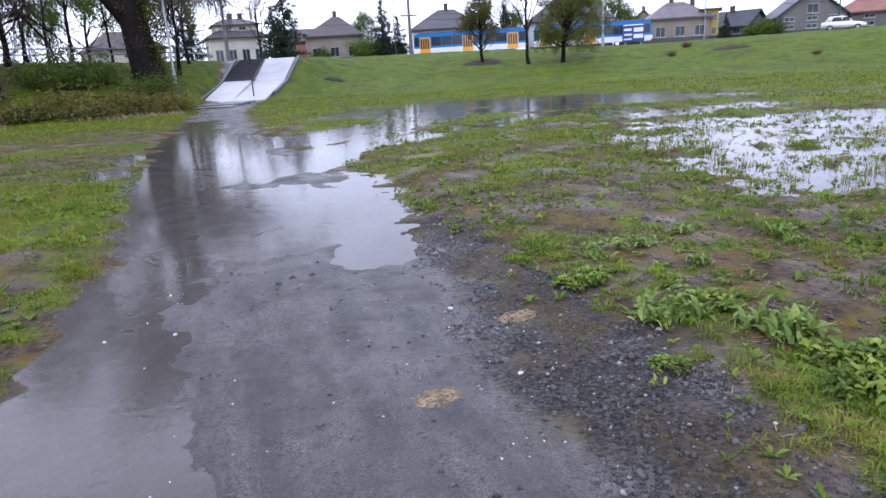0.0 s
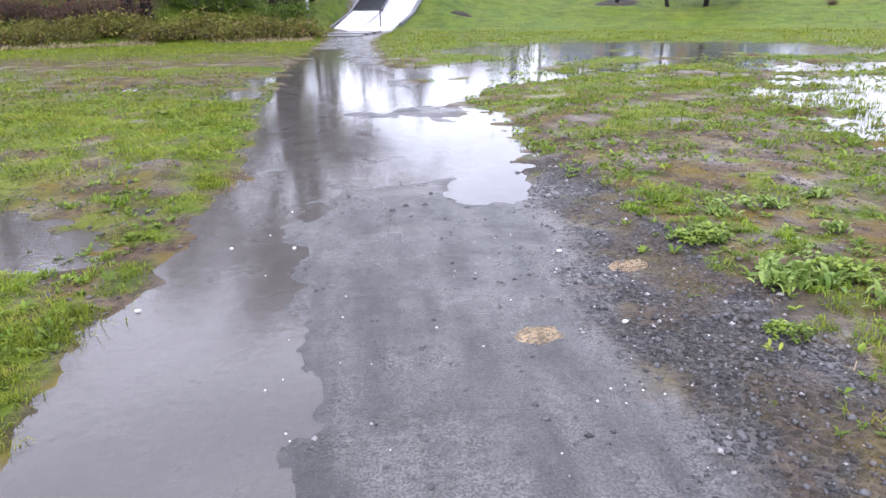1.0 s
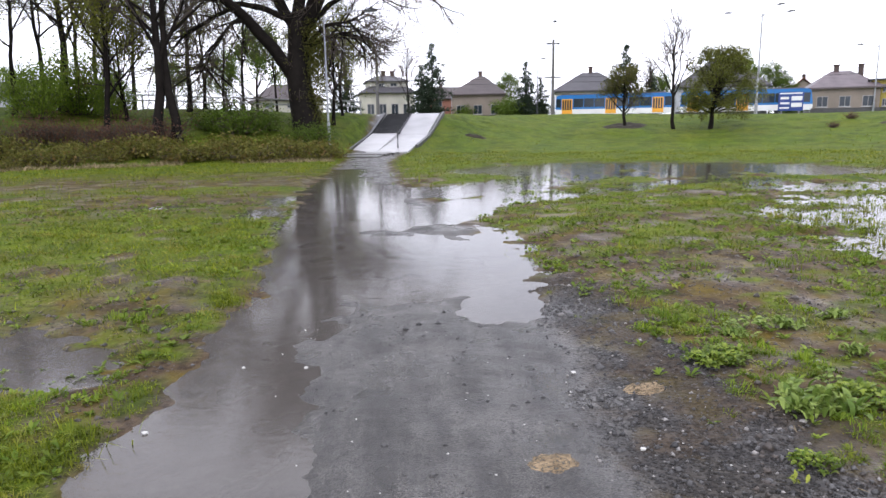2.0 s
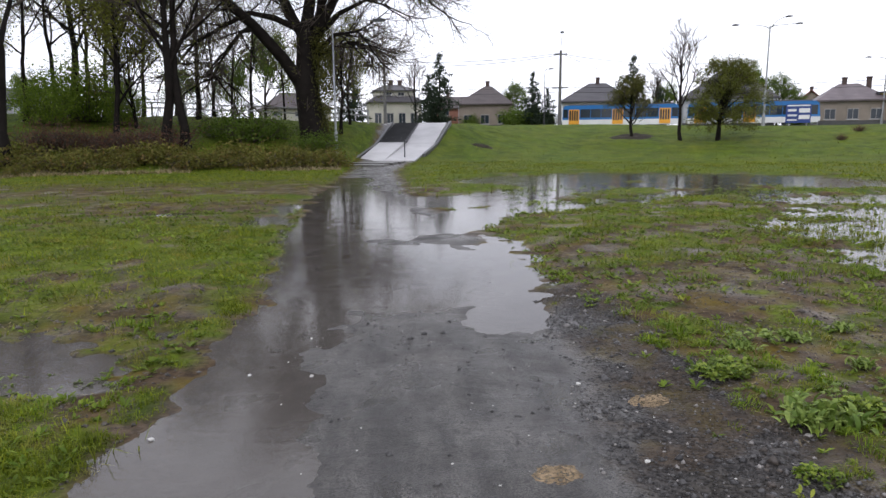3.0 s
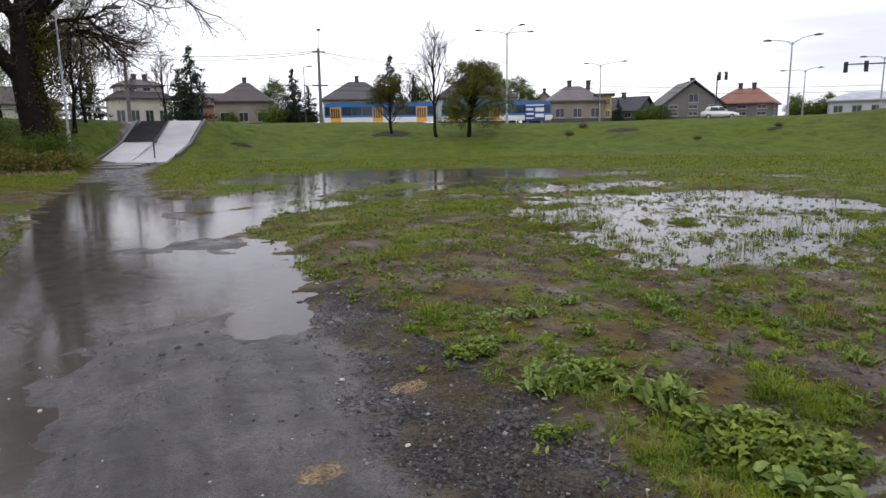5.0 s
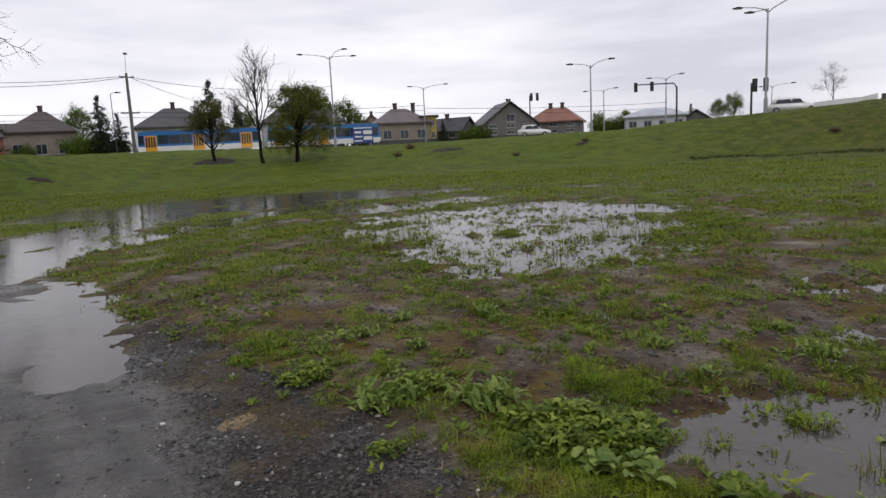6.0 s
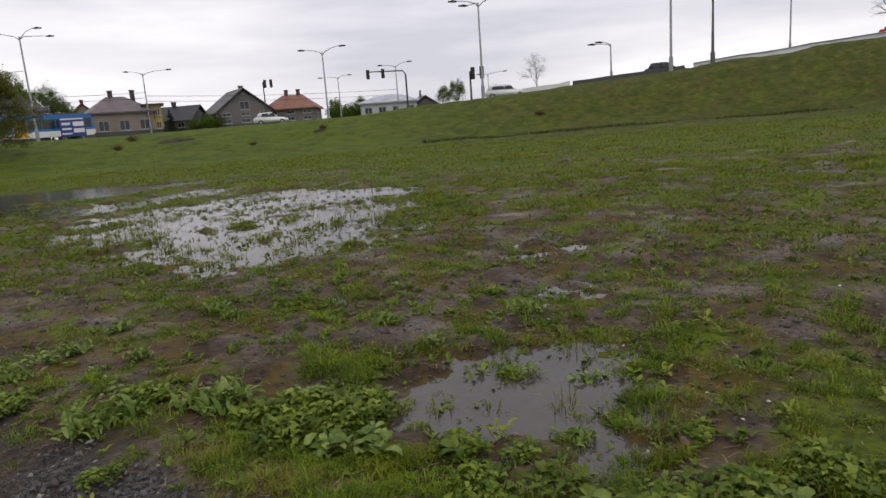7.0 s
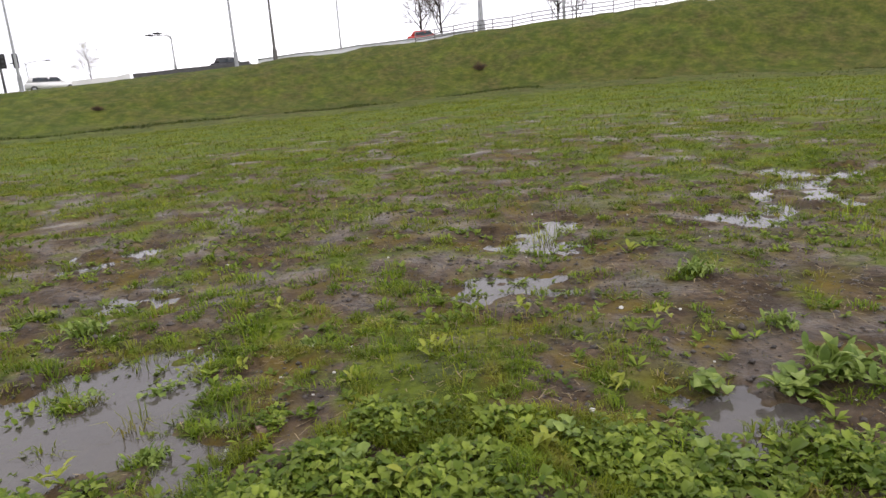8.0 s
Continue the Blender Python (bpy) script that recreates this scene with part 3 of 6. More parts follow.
def add_tube(acc, pts, radii, sides):
    pts = np.asarray(pts, float)
    d = np.gradient(pts, axis=0)
    d /= np.maximum(np.linalg.norm(d, axis=1, keepdims=True), 1e-9)
    ref = np.array((0.31, 0.2, 0.93)) if abs(d[0][2]) < 0.8 else np.array((0.95, 0.3, 0.05))
    u = np.cross(d, ref)
    u /= np.maximum(np.linalg.norm(u, axis=1, keepdims=True), 1e-9)
    w = np.cross(d, u)
    a = np.linspace(0, 2 * np.pi, sides, endpoint=False)
    ring = pts[:, None] + np.asarray(radii)[:, None, None] * (np.cos(a)[None, :, None] * u[:, None] + np.sin(a)[None, :, None] * w[:, None])
    n, base = len(pts), acc["n"]
    acc["v"].append(ring.reshape(-1, 3))
    i, j = np.meshgrid(np.arange(n - 1), np.arange(sides), indexing="ij")
    k = (j + 1) % sides
    acc["q"].append((np.stack((i * sides + j, i * sides + k, (i + 1) * sides + k, (i + 1) * sides + j), -1) + base).reshape(-1, 4))
    acc["n"] += n * sides


def grow(rng, wood, twigs, tips, start, way, length, radius, level, droop, spread, kids):
    """One limb with its branches, down to twigs whose tips are gathered."""
    n = 5 if level > 1 else 4
    pts, p, d = [np.array(start, float)], np.array(start, float), np.array(way, float)
    for _ in range(n - 1):
        d = d + rng.normal(0, 0.13, 3) + np.array((0, 0, droop))
        d /= np.linalg.norm(d)
        p = p + d * length / (n - 1)
        pts.append(p)
    radii = np.linspace(radius, radius * 0.45, n)
    add_tube(wood if level > 1 else twigs, pts, radii, 7 if level > 2 else (5 if level == 2 else 3))
    if level == 0:
        tips.extend(pts[1:])
        return
    for i in range(kids[level]):
        t = rng.uniform(0.3, 1.0)
        q = np.array([np.interp(t * (n - 1), np.arange(n), [c[k] for c in pts]) for k in range(3)])
        side = rng.normal(0, 1, 3)
        side -= d * side.dot(d)
        side /= np.linalg.norm(side)
        way2 = d * rng.uniform(0.5, 0.9) + side * spread * rng.uniform(0.6, 1.2)
        way2 /= np.linalg.norm(way2)
        grow(rng, wood, twigs, tips, q, way2, length * rng.uniform(0.5, 0.72), radius * (0.55 - 0.2 * t) + 0.004, level - 1, droop, spread, kids)


def leaf_cards(rng, centres, count, size, spread):
    """Small folded leaves strewn round centres: verts and tris."""
    c = np.asarray(centres)[rng.integers(0, len(centres), count)] + rng.normal(0, spread, (count, 3))
    a, b = rng.normal(0, 1, (count, 3)), rng.normal(0, 1, (count, 3))
    a /= np.linalg.norm(a, axis=1, keepdims=True)
    b -= a * (a * b).sum(1, keepdims=True)
    b /= np.linalg.norm(b, axis=1, keepdims=True)
    s = rng.uniform(0.6, 1.3, (count, 1)) * size
    v = np.stack((c - a * s, c + b * s * 0.5, c + a * s, c - b * s * 0.5), 1).reshape(-1, 3)
    i = np.arange(count)[:, None] * 4
    return v, np.concatenate((i + (0, 1, 2), i + (0, 2, 3)))


def finish_tree(ob, wood, twigs, tips, rng, leaf_mat, leaves, leaf_size, leaf_spread, bark=None):
    part_me("trunk", mesh_np("trunk", np.concatenate(wood["v"]), np.concatenate(wood["q"]), None, bark or M_BARK, True), ob)
    if twigs["v"]:
        part_me("branchwork", mesh_np("branchwork", np.concatenate(twigs["v"]), np.concatenate(twigs["q"]), None, M_TWIG, True), ob)
    if leaves:
        v, t = leaf_cards(rng, tips, leaves, leaf_size, leaf_spread)
        part_me("crown", mesh_np("crown", v, None, t, leaf_mat), ob)
    return ob


def tree(seed, label, h, radius, leaf_mat, leaves, leaf_size=0.12, leaf_spread=0.35, clear=0.35, limbs=9, spread=0.9, up=0.05, kids=(0, 6, 5, 4), lean=0.0, category="tree"):
    """A tree at the origin, h metres high, on a trunk that is clear of limbs up to that share of it."""
    rng = np.random.default_rng(seed)
    ob = thing("tree", label, category, 0, 0)
    wood, twigs, tips = crown_tubes(), crown_tubes(), []
    n = 9
    t = np.linspace(0, 1, n)
    wob = np.cumsum(rng.normal(0, 0.018, (n, 2)), axis=0) * h * 0.5
    pts = np.stack((wob[:, 0] + lean * t * h, wob[:, 1], t * h * 0.94 - 0.3), -1)
    radii = radius * (1 - t) ** 0.8 + 0.02
    radii[0] *= 1.35
    add_tube(wood, pts, radii, 9)
    for i in range(limbs):
        s = clear + (0.97 - clear) * (i + rng.uniform(0, 1)) / limbs
        q = np.array([np.interp(s, t, pts[:, k]) for k in range(3)])
        a = i * 2.4 + rng.uniform(-0.5, 0.5)
        way = np.array((math.cos(a) * spread, math.sin(a) * spread, rng.uniform(0.5, 1.1)))
        way /= np.linalg.norm(way)
        grow(rng, wood, twigs, tips, q, way, h * (0.42 - 0.26 * (s - clear) / (1 - clear)), radius * (1 - s) * 0.55 + 0.02, 2, up, 0.75, kids)
    return finish_tree(ob, wood, twigs, tips, rng, leaf_mat, leaves, leaf_size, leaf_spread)


def conifer(seed, label, h, width, mat, dense=1.0):
    """A spruce: whorls of drooping boughs with needle sprays."""
    rng = np.random.default_rng(seed)
    ob = thing("conifer", label, "conifer", 0, 0)
    wood = crown_tubes()
    add_tube(wood, [(0, 0, -0.3), (0, 0, h * 0.5), (0, 0, h)], (h * 0.018 + 0.05, h * 0.012, 0.01), 7)
    cs, z = [], h * 0.08
    while z < h * 0.985:
        f, tier = 1 - z / h, rng.uniform(0.65, 1.2)
        for k in range(int(3 + 3 * f)):
            a, ln = rng.uniform(0, 6.28), width / 2 * (f ** 0.85) * tier * rng.uniform(0.5, 1.15) + 0.08
            tip = np.array((math.cos(a) * ln, math.sin(a) * ln, z + ln * rng.uniform(-0.35, 0.22)))
            mid = np.array((math.cos(a) * ln * 0.5, math.sin(a) * ln * 0.5, z - ln * 0.02))
            add_tube(wood, [(0, 0, z), mid, tip], (0.03, 0.02, 0.008), 3)
            m = int(3 + ln * 7 * dense)
            for u in np.linspace(0.15, 1, m):
                cs.append((1 - u) * np.array((0, 0, z)) + u * tip + rng.normal(0, 0.05 + 0.04 * ln, 3))
        z += h * 0.042 * rng.uniform(0.7, 1.4)
    part_me("trunk", mesh_np("trunk", np.concatenate(wood["v"]), np.concatenate(wood["q"]), None, M_BARK, True), ob)
    v, t = leaf_cards(rng, cs, int(len(cs) * 6.0), 0.011 * h + 0.03, 0.12)
    part_me("crown", mesh_np("crown", v, None, t, mat), ob)
    return ob


def bush(seed, label, w, h, mat, leaves, leaf_size=0.1, stems=14):
    rng = np.random.default_rng(seed)
    ob = thing("bush", label, "bush", 0, 0)
    wood, tips = crown_tubes(), []
    for i in range(stems):
        a, q = rng.uniform(0, 6.28), rng.uniform(0, 1) ** 0.5
        top = np.array((math.cos(a) * q * w / 2, math.sin(a) * q * w / 2, h * rng.uniform(0.55, 1.0) * (1 - 0.45 * q * q)))
        foot = top * (0.25, 0.25, 0)
        mid = (foot + top) / 2 + rng.normal(0, 0.1 * w / 2, 3)
        add_tube(wood, [foot - (0, 0, 0.15), mid, top], (0.03, 0.02, 0.008), 4)
        for u in np.linspace(0.15, 1, 7):
            tips.append((1 - u) ** 2 * foot + 2 * u * (1 - u) * mid + u * u * top)
    part_me("stem", mesh_np("stem", np.concatenate(wood["v"]), np.concatenate(wood["q"]), None, M_TWIG, True), ob)
    v, t = leaf_cards(rng, tips, leaves, leaf_size, 0.13 * max(w, h) * 0.5 + 0.08)
    v[:, 2] = np.maximum(v[:, 2], 0.0)
    part_me("crown", mesh_np("crown", v, None, t, mat), ob)
    return ob


def plant_at(ob, az, r, turn=0.0, scale=1.0, sink=0.0, first=False):
    """Stands a thing, or a copy of it, on the land."""
    x, y = site(az, r)
    m = pose(x, y, height(x, y) - sink, 0, 0, turn) @ Matrix.Scale(scale, 4)
    if first:
        ob.matrix_basis = m
        return ob
    return copy_thing(ob, m)


L_BUD = make_leaf("young_yellow_green_leaf", (0.14, 0.16, 0.02), (0.28, 0.27, 0.06))
L_GREEN = make_leaf("fresh_green_leaf", (0.075, 0.130, 0.015), (0.180, 0.250, 0.04))
L_FRESH = make_leaf("bright_spring_leaf", (0.125, 0.205, 0.020), (0.270, 0.360, 0.05))
L_OLIVE = make_leaf("olive_brown_leaf", (0.085, 0.092, 0.020), (0.180, 0.170, 0.04))
L_ROUND = make_leaf("light_olive_leaf", (0.115, 0.135, 0.022), (0.235, 0.245, 0.045))
L_NEEDLE = make_leaf("dark_spruce_needle", (0.022, 0.038, 0.022), (0.058, 0.080, 0.045), None, 0.7, 0.1)
L_BRAMBLE = make_leaf("bramble_leaf", (0.100, 0.110, 0.020), (0.240, 0.215, 0.05), (0.24, 0.13, 0.06))
L_DRY = make_leaf("dry_red_brown_stalk", (0.120, 0.062, 0.045), (0.230, 0.125, 0.080), None, 0.8)


# ---- the stepped ramp up the embankment ----
RAMP_M = pose(-1.25, 40.0, 0.0, 0, 0, -13.0)


def ramp_profile(s, right):
    """Height along the ramp, s metres from its foot."""
    return float(np.interp(s, (0, 5.6, 8.0, 10.6), (0.22, 1.05, 1.8, 2.62) if right else (0.22, 1.25, 1.25, 1.25)))


def make_ramp():
    ob = thing("ramp", "pale wet concrete ramp beside dark steps up the embankment", "ramp", 0, 0)
    for right, x0, x1 in ((False, -1.65, 0.0), (True, 0.004, 1.85)):
        b = bmesh.new()
        ends = np.linspace(0, 10.6 if right else 5.8, 12)
        rows = []
        for s in ends:
            z, grow_w = ramp_profile(s, right), 1 + 0.012 * s
            rows.append([b.verts.new(RAMP_M @ Vector((x * grow_w, s, zz))) for x, zz in ((x0, z), (x1, z), (x1, z - 1.2), (x0, z - 1.2))])
        for r0, r1 in zip(rows, rows[1:]):
            for i in range(4):
                j = (i + 1) % 4
                b.faces.new((r0[i], r0[j], r1[j], r1[i]))
        b.faces.new(rows[0]), b.faces.new(rows[-1][::-1])
        bmesh.ops.recalc_face_normals(b, faces=b.faces[:])
        part("deck" if not right else "wheel_ramp", b, M_CONCRETE, ob)
    for i in range(10):
        b = bmesh.new()
        s0, z1 = 5.8 + i * 0.47, 1.25 + (i + 1) * 0.137
        box(b, -1.75, s0, z1 - 0.9, -0.02, s0 + 0.5, z1, 0.015, m=RAMP_M)
        part("step", b, M_STEP, ob)
    # a dark raised strip along each side of the ramp
    for x, a, c in ((-1.86, 0.4, 10.7), (2.05, 1.6, 10.8)):
        b = bmesh.new()
        rows = []
        for s in np.linspace(a, c, 10):
            z = ramp_profile(s, True) + (0.12 if x > 0 else 0.10)
            rows.append([b.verts.new(RAMP_M @ Vector((x * (1 + 0.012 * s) + dx, s, zz))) for dx, zz in ((-0.09, z), (0.09, z), (0.09, z - 0.9), (-0.09, z - 0.9))])
        for r0, r1 in zip(rows, rows[1:]):
            for i in range(4):
                j = (i + 1) % 4
                b.faces.new((r0[i], r0[j], r1[j], r1[i]))
        b.faces.new(rows[0]), b.faces.new(rows[-1][::-1])
        bmesh.ops.recalc_face_normals(b, faces=b.faces[:])
        part("kerb", b, M_DARKSTONE, ob)
    b = bmesh.new()
    box(b, -0.07, 6.0, 1.2, 0.07, 10.5, 1.3, m=RAMP_M)
    part("divider", b, M_DARKSTONE, ob)
    for s0, x0, x1 in ((-1.35, -1.7, 1.35), (-2.75, -1.75, 1.2), (-4.2, -1.6, 1.1)):
        zs = [height(*(RAMP_M @ Vector((x, s0 + d, 0)))[:2]) for x in (x0, 0, x1) for d in (0, 0.6, 1.2)]
        b = bmesh.new()
        box(b, x0, s0, -0.3, x1, s0 + 1.28, sum(zs) / 9 + 0.035, 0.02, m=RAMP_M)
        tagged(part("paving_slab", b, M_SLAB), "wet worn concrete slab at the foot of the ramp", "paving slab", "slabs below the ramp")
    p = thing("post", "thin dark steel post at the foot of the ramp", "post", *(RAMP_M @ Vector((1.0, 1.2, 0.35))))
    b = bmesh.new()
    tube(b, [(0, 0, -0.2), (0, 0, 1.25)], (0.035, 0.035), 8)
    part("shaft", b, M_DARKSTEEL, p)
    b = bmesh.new()
    tube(b, [(0, 0, 1.25), (0, 0, 1.29)], (0.045, 0.02), 8)
    part("cap", b, M_DARKSTEEL, p)


make_ramp()


# ---- lamps, masts, wires ----
def street_lamp(az, r, top_el, arms, label, radius=0.09, mat=None, turn=None, base=None):
    """A mast with arms of (side metres, rise metres), each with a lamp head."""
    x, y = site(az, r)
    z = height(x, y) if base is None else base
    top = rise(top_el, r) - z
    ob = thing("street_lamp", label, "street lamp", x, y, z, -az if turn is None else turn, "street lamps")
    b = bmesh.new()
    tube(b, [(0, 0, -0.3), (0, 0, 1.2), (0, 0, 1.25), (0, 0, top)], (radius * 1.5, radius * 1.5, radius, radius * 0.6), 10)
    part("mast", b, mat or M_STEEL, ob)
    for sx, up in arms:
        b = bmesh.new()
        tube(b, [(0, 0, top - 0.35), (sx * 0.15, 0, top - 0.02), (sx * 0.5, 0, top + up * 0.6), (sx, 0, top + up)], (0.05, 0.05, 0.04, 0.035), 6)
        arm = part("arm", b, mat or M_STEEL, ob)
        b = bmesh.new()
        s = 1 if sx > 0 else -1
        prism(b, [(sx - s * 0.1, top + up - 0.02), (sx + s * 0.15, top + up - 0.10), (sx + s * 0.75, top + up - 0.05), (sx + s * 0.8, top + up + 0.03), (sx + s * 0.3, top + up + 0.10)], -0.15, 0.15)
        head = part("lamp_head", b, M_DARKSTEEL, arm)
    return ob


street_lamp(28.75, 88, 7.95, ((-3.3, 0.35), (2.6, 0.05), (1.5, 0.9)), "tall galvanised street lamp with three arms beside the tram line", 0.13)
street_lamp(36.4, 108, 5.2, ((-1.8, 0.25), (3.2, 0.4)), "galvanised double street lamp beside the road", 0.11)
street_lamp(50.3, 78, 6.2, ((-1.9, 0.25), (1.9, 0.55)), "galvanised double street lamp on the road bank", 0.10)
street_lamp(51.35, 115, 4.15, ((-2.6, 0.0), (1.6, 0.25)), "distant galvanised double street lamp", 0.10)
street_lamp(56.2, 97, 4.75, ((-1.8, 0.15), (1.6, 0.45)), "galvanised double street lamp by the crossing", 0.10)
street_lamp(63.4, 63, 9.15, ((-1.9, 0.3), (2.5, 0.75), (-1.0, -0.15)), "tall galvanised street lamp on the embankment crest", 0.11)
street_lamp(63.85, 120, 3.55, ((2.6, 0.25), (-1.2, 0.0)), "distant galvanised street lamp", 0.09)
street_lamp(73.9, 72, 5.05, ((-1.5, 0.1), (-0.8, 0.25)), "galvanised street lamp with arms to one side", 0.09)
street_lamp(78.5, 64, 11.2, ((-1.8, 0.3), (2.0, 0.5)), "tall grey street lamp on the embankment crest", 0.12)
street_lamp(81.55, 67, 7.6, ((-0.7, 0.75), (0.7, 0.75)), "pale thick mast with a forked top", 0.14, M_POLE)
street_lamp(86.85, 72, 9.0, ((-1.5, 0.3),), "thin grey street lamp behind the crest", 0.08)
street_lamp(98.45, 68, 9.2, ((-1.8, 0.3), (1.8, 0.3)), "thick grey lamp mast on the embankment crest", 0.26)
street_lamp(11.9, 101, 5.35, ((0.5, 0.15),), "slim dark street lamp between gardens", 0.08, M_DARKSTEEL)
street_lamp(-5.75, 40.3, 8.9, ((2.3, 0.35),), "pale concrete lamp post with one arm beside the path", 0.065, M_STEEL)


def utility_pole(az, r, top_el, label):
    x, y = site(az, r)
    z = height(x, y)
    top = rise(top_el, r) - z
    ob = thing("utility_pole", label, "utility pole", x, y, z, -az, "utility poles")
    b = bmesh.new()
    tube(b, [(0, 0, -0.3), (0, 0, top)], (0.24, 0.14), 10)
    part("shaft", b, M_POLE, ob)
    for h, w in ((top - 0.5, 0.8), (top - 4.6, 1.0)):
        b = bmesh.new()
        box(b, -w, -0.06, h, w, 0.06, h + 0.12)
        arm = part("crossarm", b, M_DARKSTEEL, ob)
        for sx in (-1, 1):
            b = bmesh.new()
            tube(b, [(sx * w * 0.85, 0, h + 0.12), (sx * w * 0.85, 0, h + 0.2), (sx * w * 0.85, 0, h + 0.34)], (0.03, 0.07, 0.03), 6)
            part("insulator", b, M_WHITE, arm)
    b = bmesh.new()
    tube(b, [(0, 0, top), (0.1, 0, top + 2.1)], (0.03, 0.03), 6)
    rod = part("rod", b, M_STEEL, ob)
    b = bmesh.new()
    box(b, -0.1, -0.15, top + 2.1, 0.35, 0.15, top + 2.3, 0.04)
    part("lamp_head", b, M_DARKSTEEL, rod)
    return ob


utility_pole(13.15, 87, 6.85, "weathered utility pole with crossarms and a small lamp")
utility_pole(-1.5, 88, 6.3, "weathered utility pole behind the ramp")


def wire(label, a, b, sag, radius=0.028):
    """A slack wire between two places given as azimuth, distance, height angle."""
    (x0, y0), (x1, y1) = site(a[0], a[1]), site(b[0], b[1])
    z0, z1 = rise(a[2], a[1]), rise(b[2], b[1])
    bm = bmesh.new()
    t = np.linspace(0, 1, 15)
    tube(bm, [(x0 + (x1 - x0) * k, y0 + (y1 - y0) * k, z0 + (z1 - z0) * k - sag * 4 * k * (1 - k)) for k in t], [radius] * 15, 4)
    return tagged(part("cable", bm, M_DARKSTEEL), label, "cable", "overhead cables")


wire("dark overhead cable between two utility poles", (-1.5, 88, 6.15), (13.15, 87, 6.65), 0.5)
wire("dark overhead cable between two utility poles", (-1.5, 88, 5.95), (13.15, 87, 6.55), 0.7)
wire("dark overhead cable running from a pole to a house", (13.15, 87, 6.65), (19.6, 110, 4.3), 0.4)
wire("dark overhead cable running from a pole to a street lamp", (13.15, 87, 6.6), (28.75, 88, 5.6), 0.9)
for el in (3.35, 3.75):
    wire("dark tram contact wire over the line", (-8, 104, el + 0.15), (13.15, 95, el + 0.2), 0.25)
    wire("dark tram contact wire over the line", (13.15, 95, el + 0.2), (36.4, 100, el), 0.35)
    wire("dark tram contact wire over the line", (36.4, 100, el - 0.25), (56.2, 118, el - 0.9), 0.35)
wire("dark overhead cable running behind the bare trees", (-30, 90, 5.0), (-1.5, 88, 5.9), 0.8)


def traffic_light(az, r, label, arm, z_top):
    x, y = site(az, r)
    ob = thing("traffic_light", label, "traffic light", x, y, height(x, y), -az, "traffic lights")
    b = bmesh.new()
    tube(b, [(0, 0, -0.2), (0, 0, z_top - 0.5), (-0.3 if arm else 0, 0, z_top), (-arm, 0, z_top + 0.1)] if arm else [(0, 0, -0.2), (0, 0, z_top)], (0.12, 0.10, 0.08, 0.06) if arm else (0.1, 0.08), 8)
    part("mast", b, M_DARKSTEEL, ob)
    for sx in ((-arm, -arm * 0.6) if arm else (0.25, 1.1)):
        b = bmesh.new()
        box(b, sx - 0.2, -0.18, z_top - 0.75, sx + 0.2, 0.12, z_top + 0.35, 0.03)
        hd = part("signal_head", b, M_RUBBER, ob)
        for k in range(3):
            b = bmesh.new()
            tube(b, [(sx, -0.17, z_top + 0.12 - k * 0.34), (sx, -0.30, z_top + 0.12 - k * 0.34)], (0.11, 0.12), 10)
            part("lens_hood", b, M_DARKSTEEL, hd)
    return ob


traffic_light(57.0, 84, "dark traffic light on a curved arm over the crossing", 4.6, 5.0)
traffic_light(45.3, 100, "dark traffic light with paired heads by the crossing", 0, 6.0)
traffic_light(62.4, 64, "small dark signal on the embankment crest", 0, 2.6)


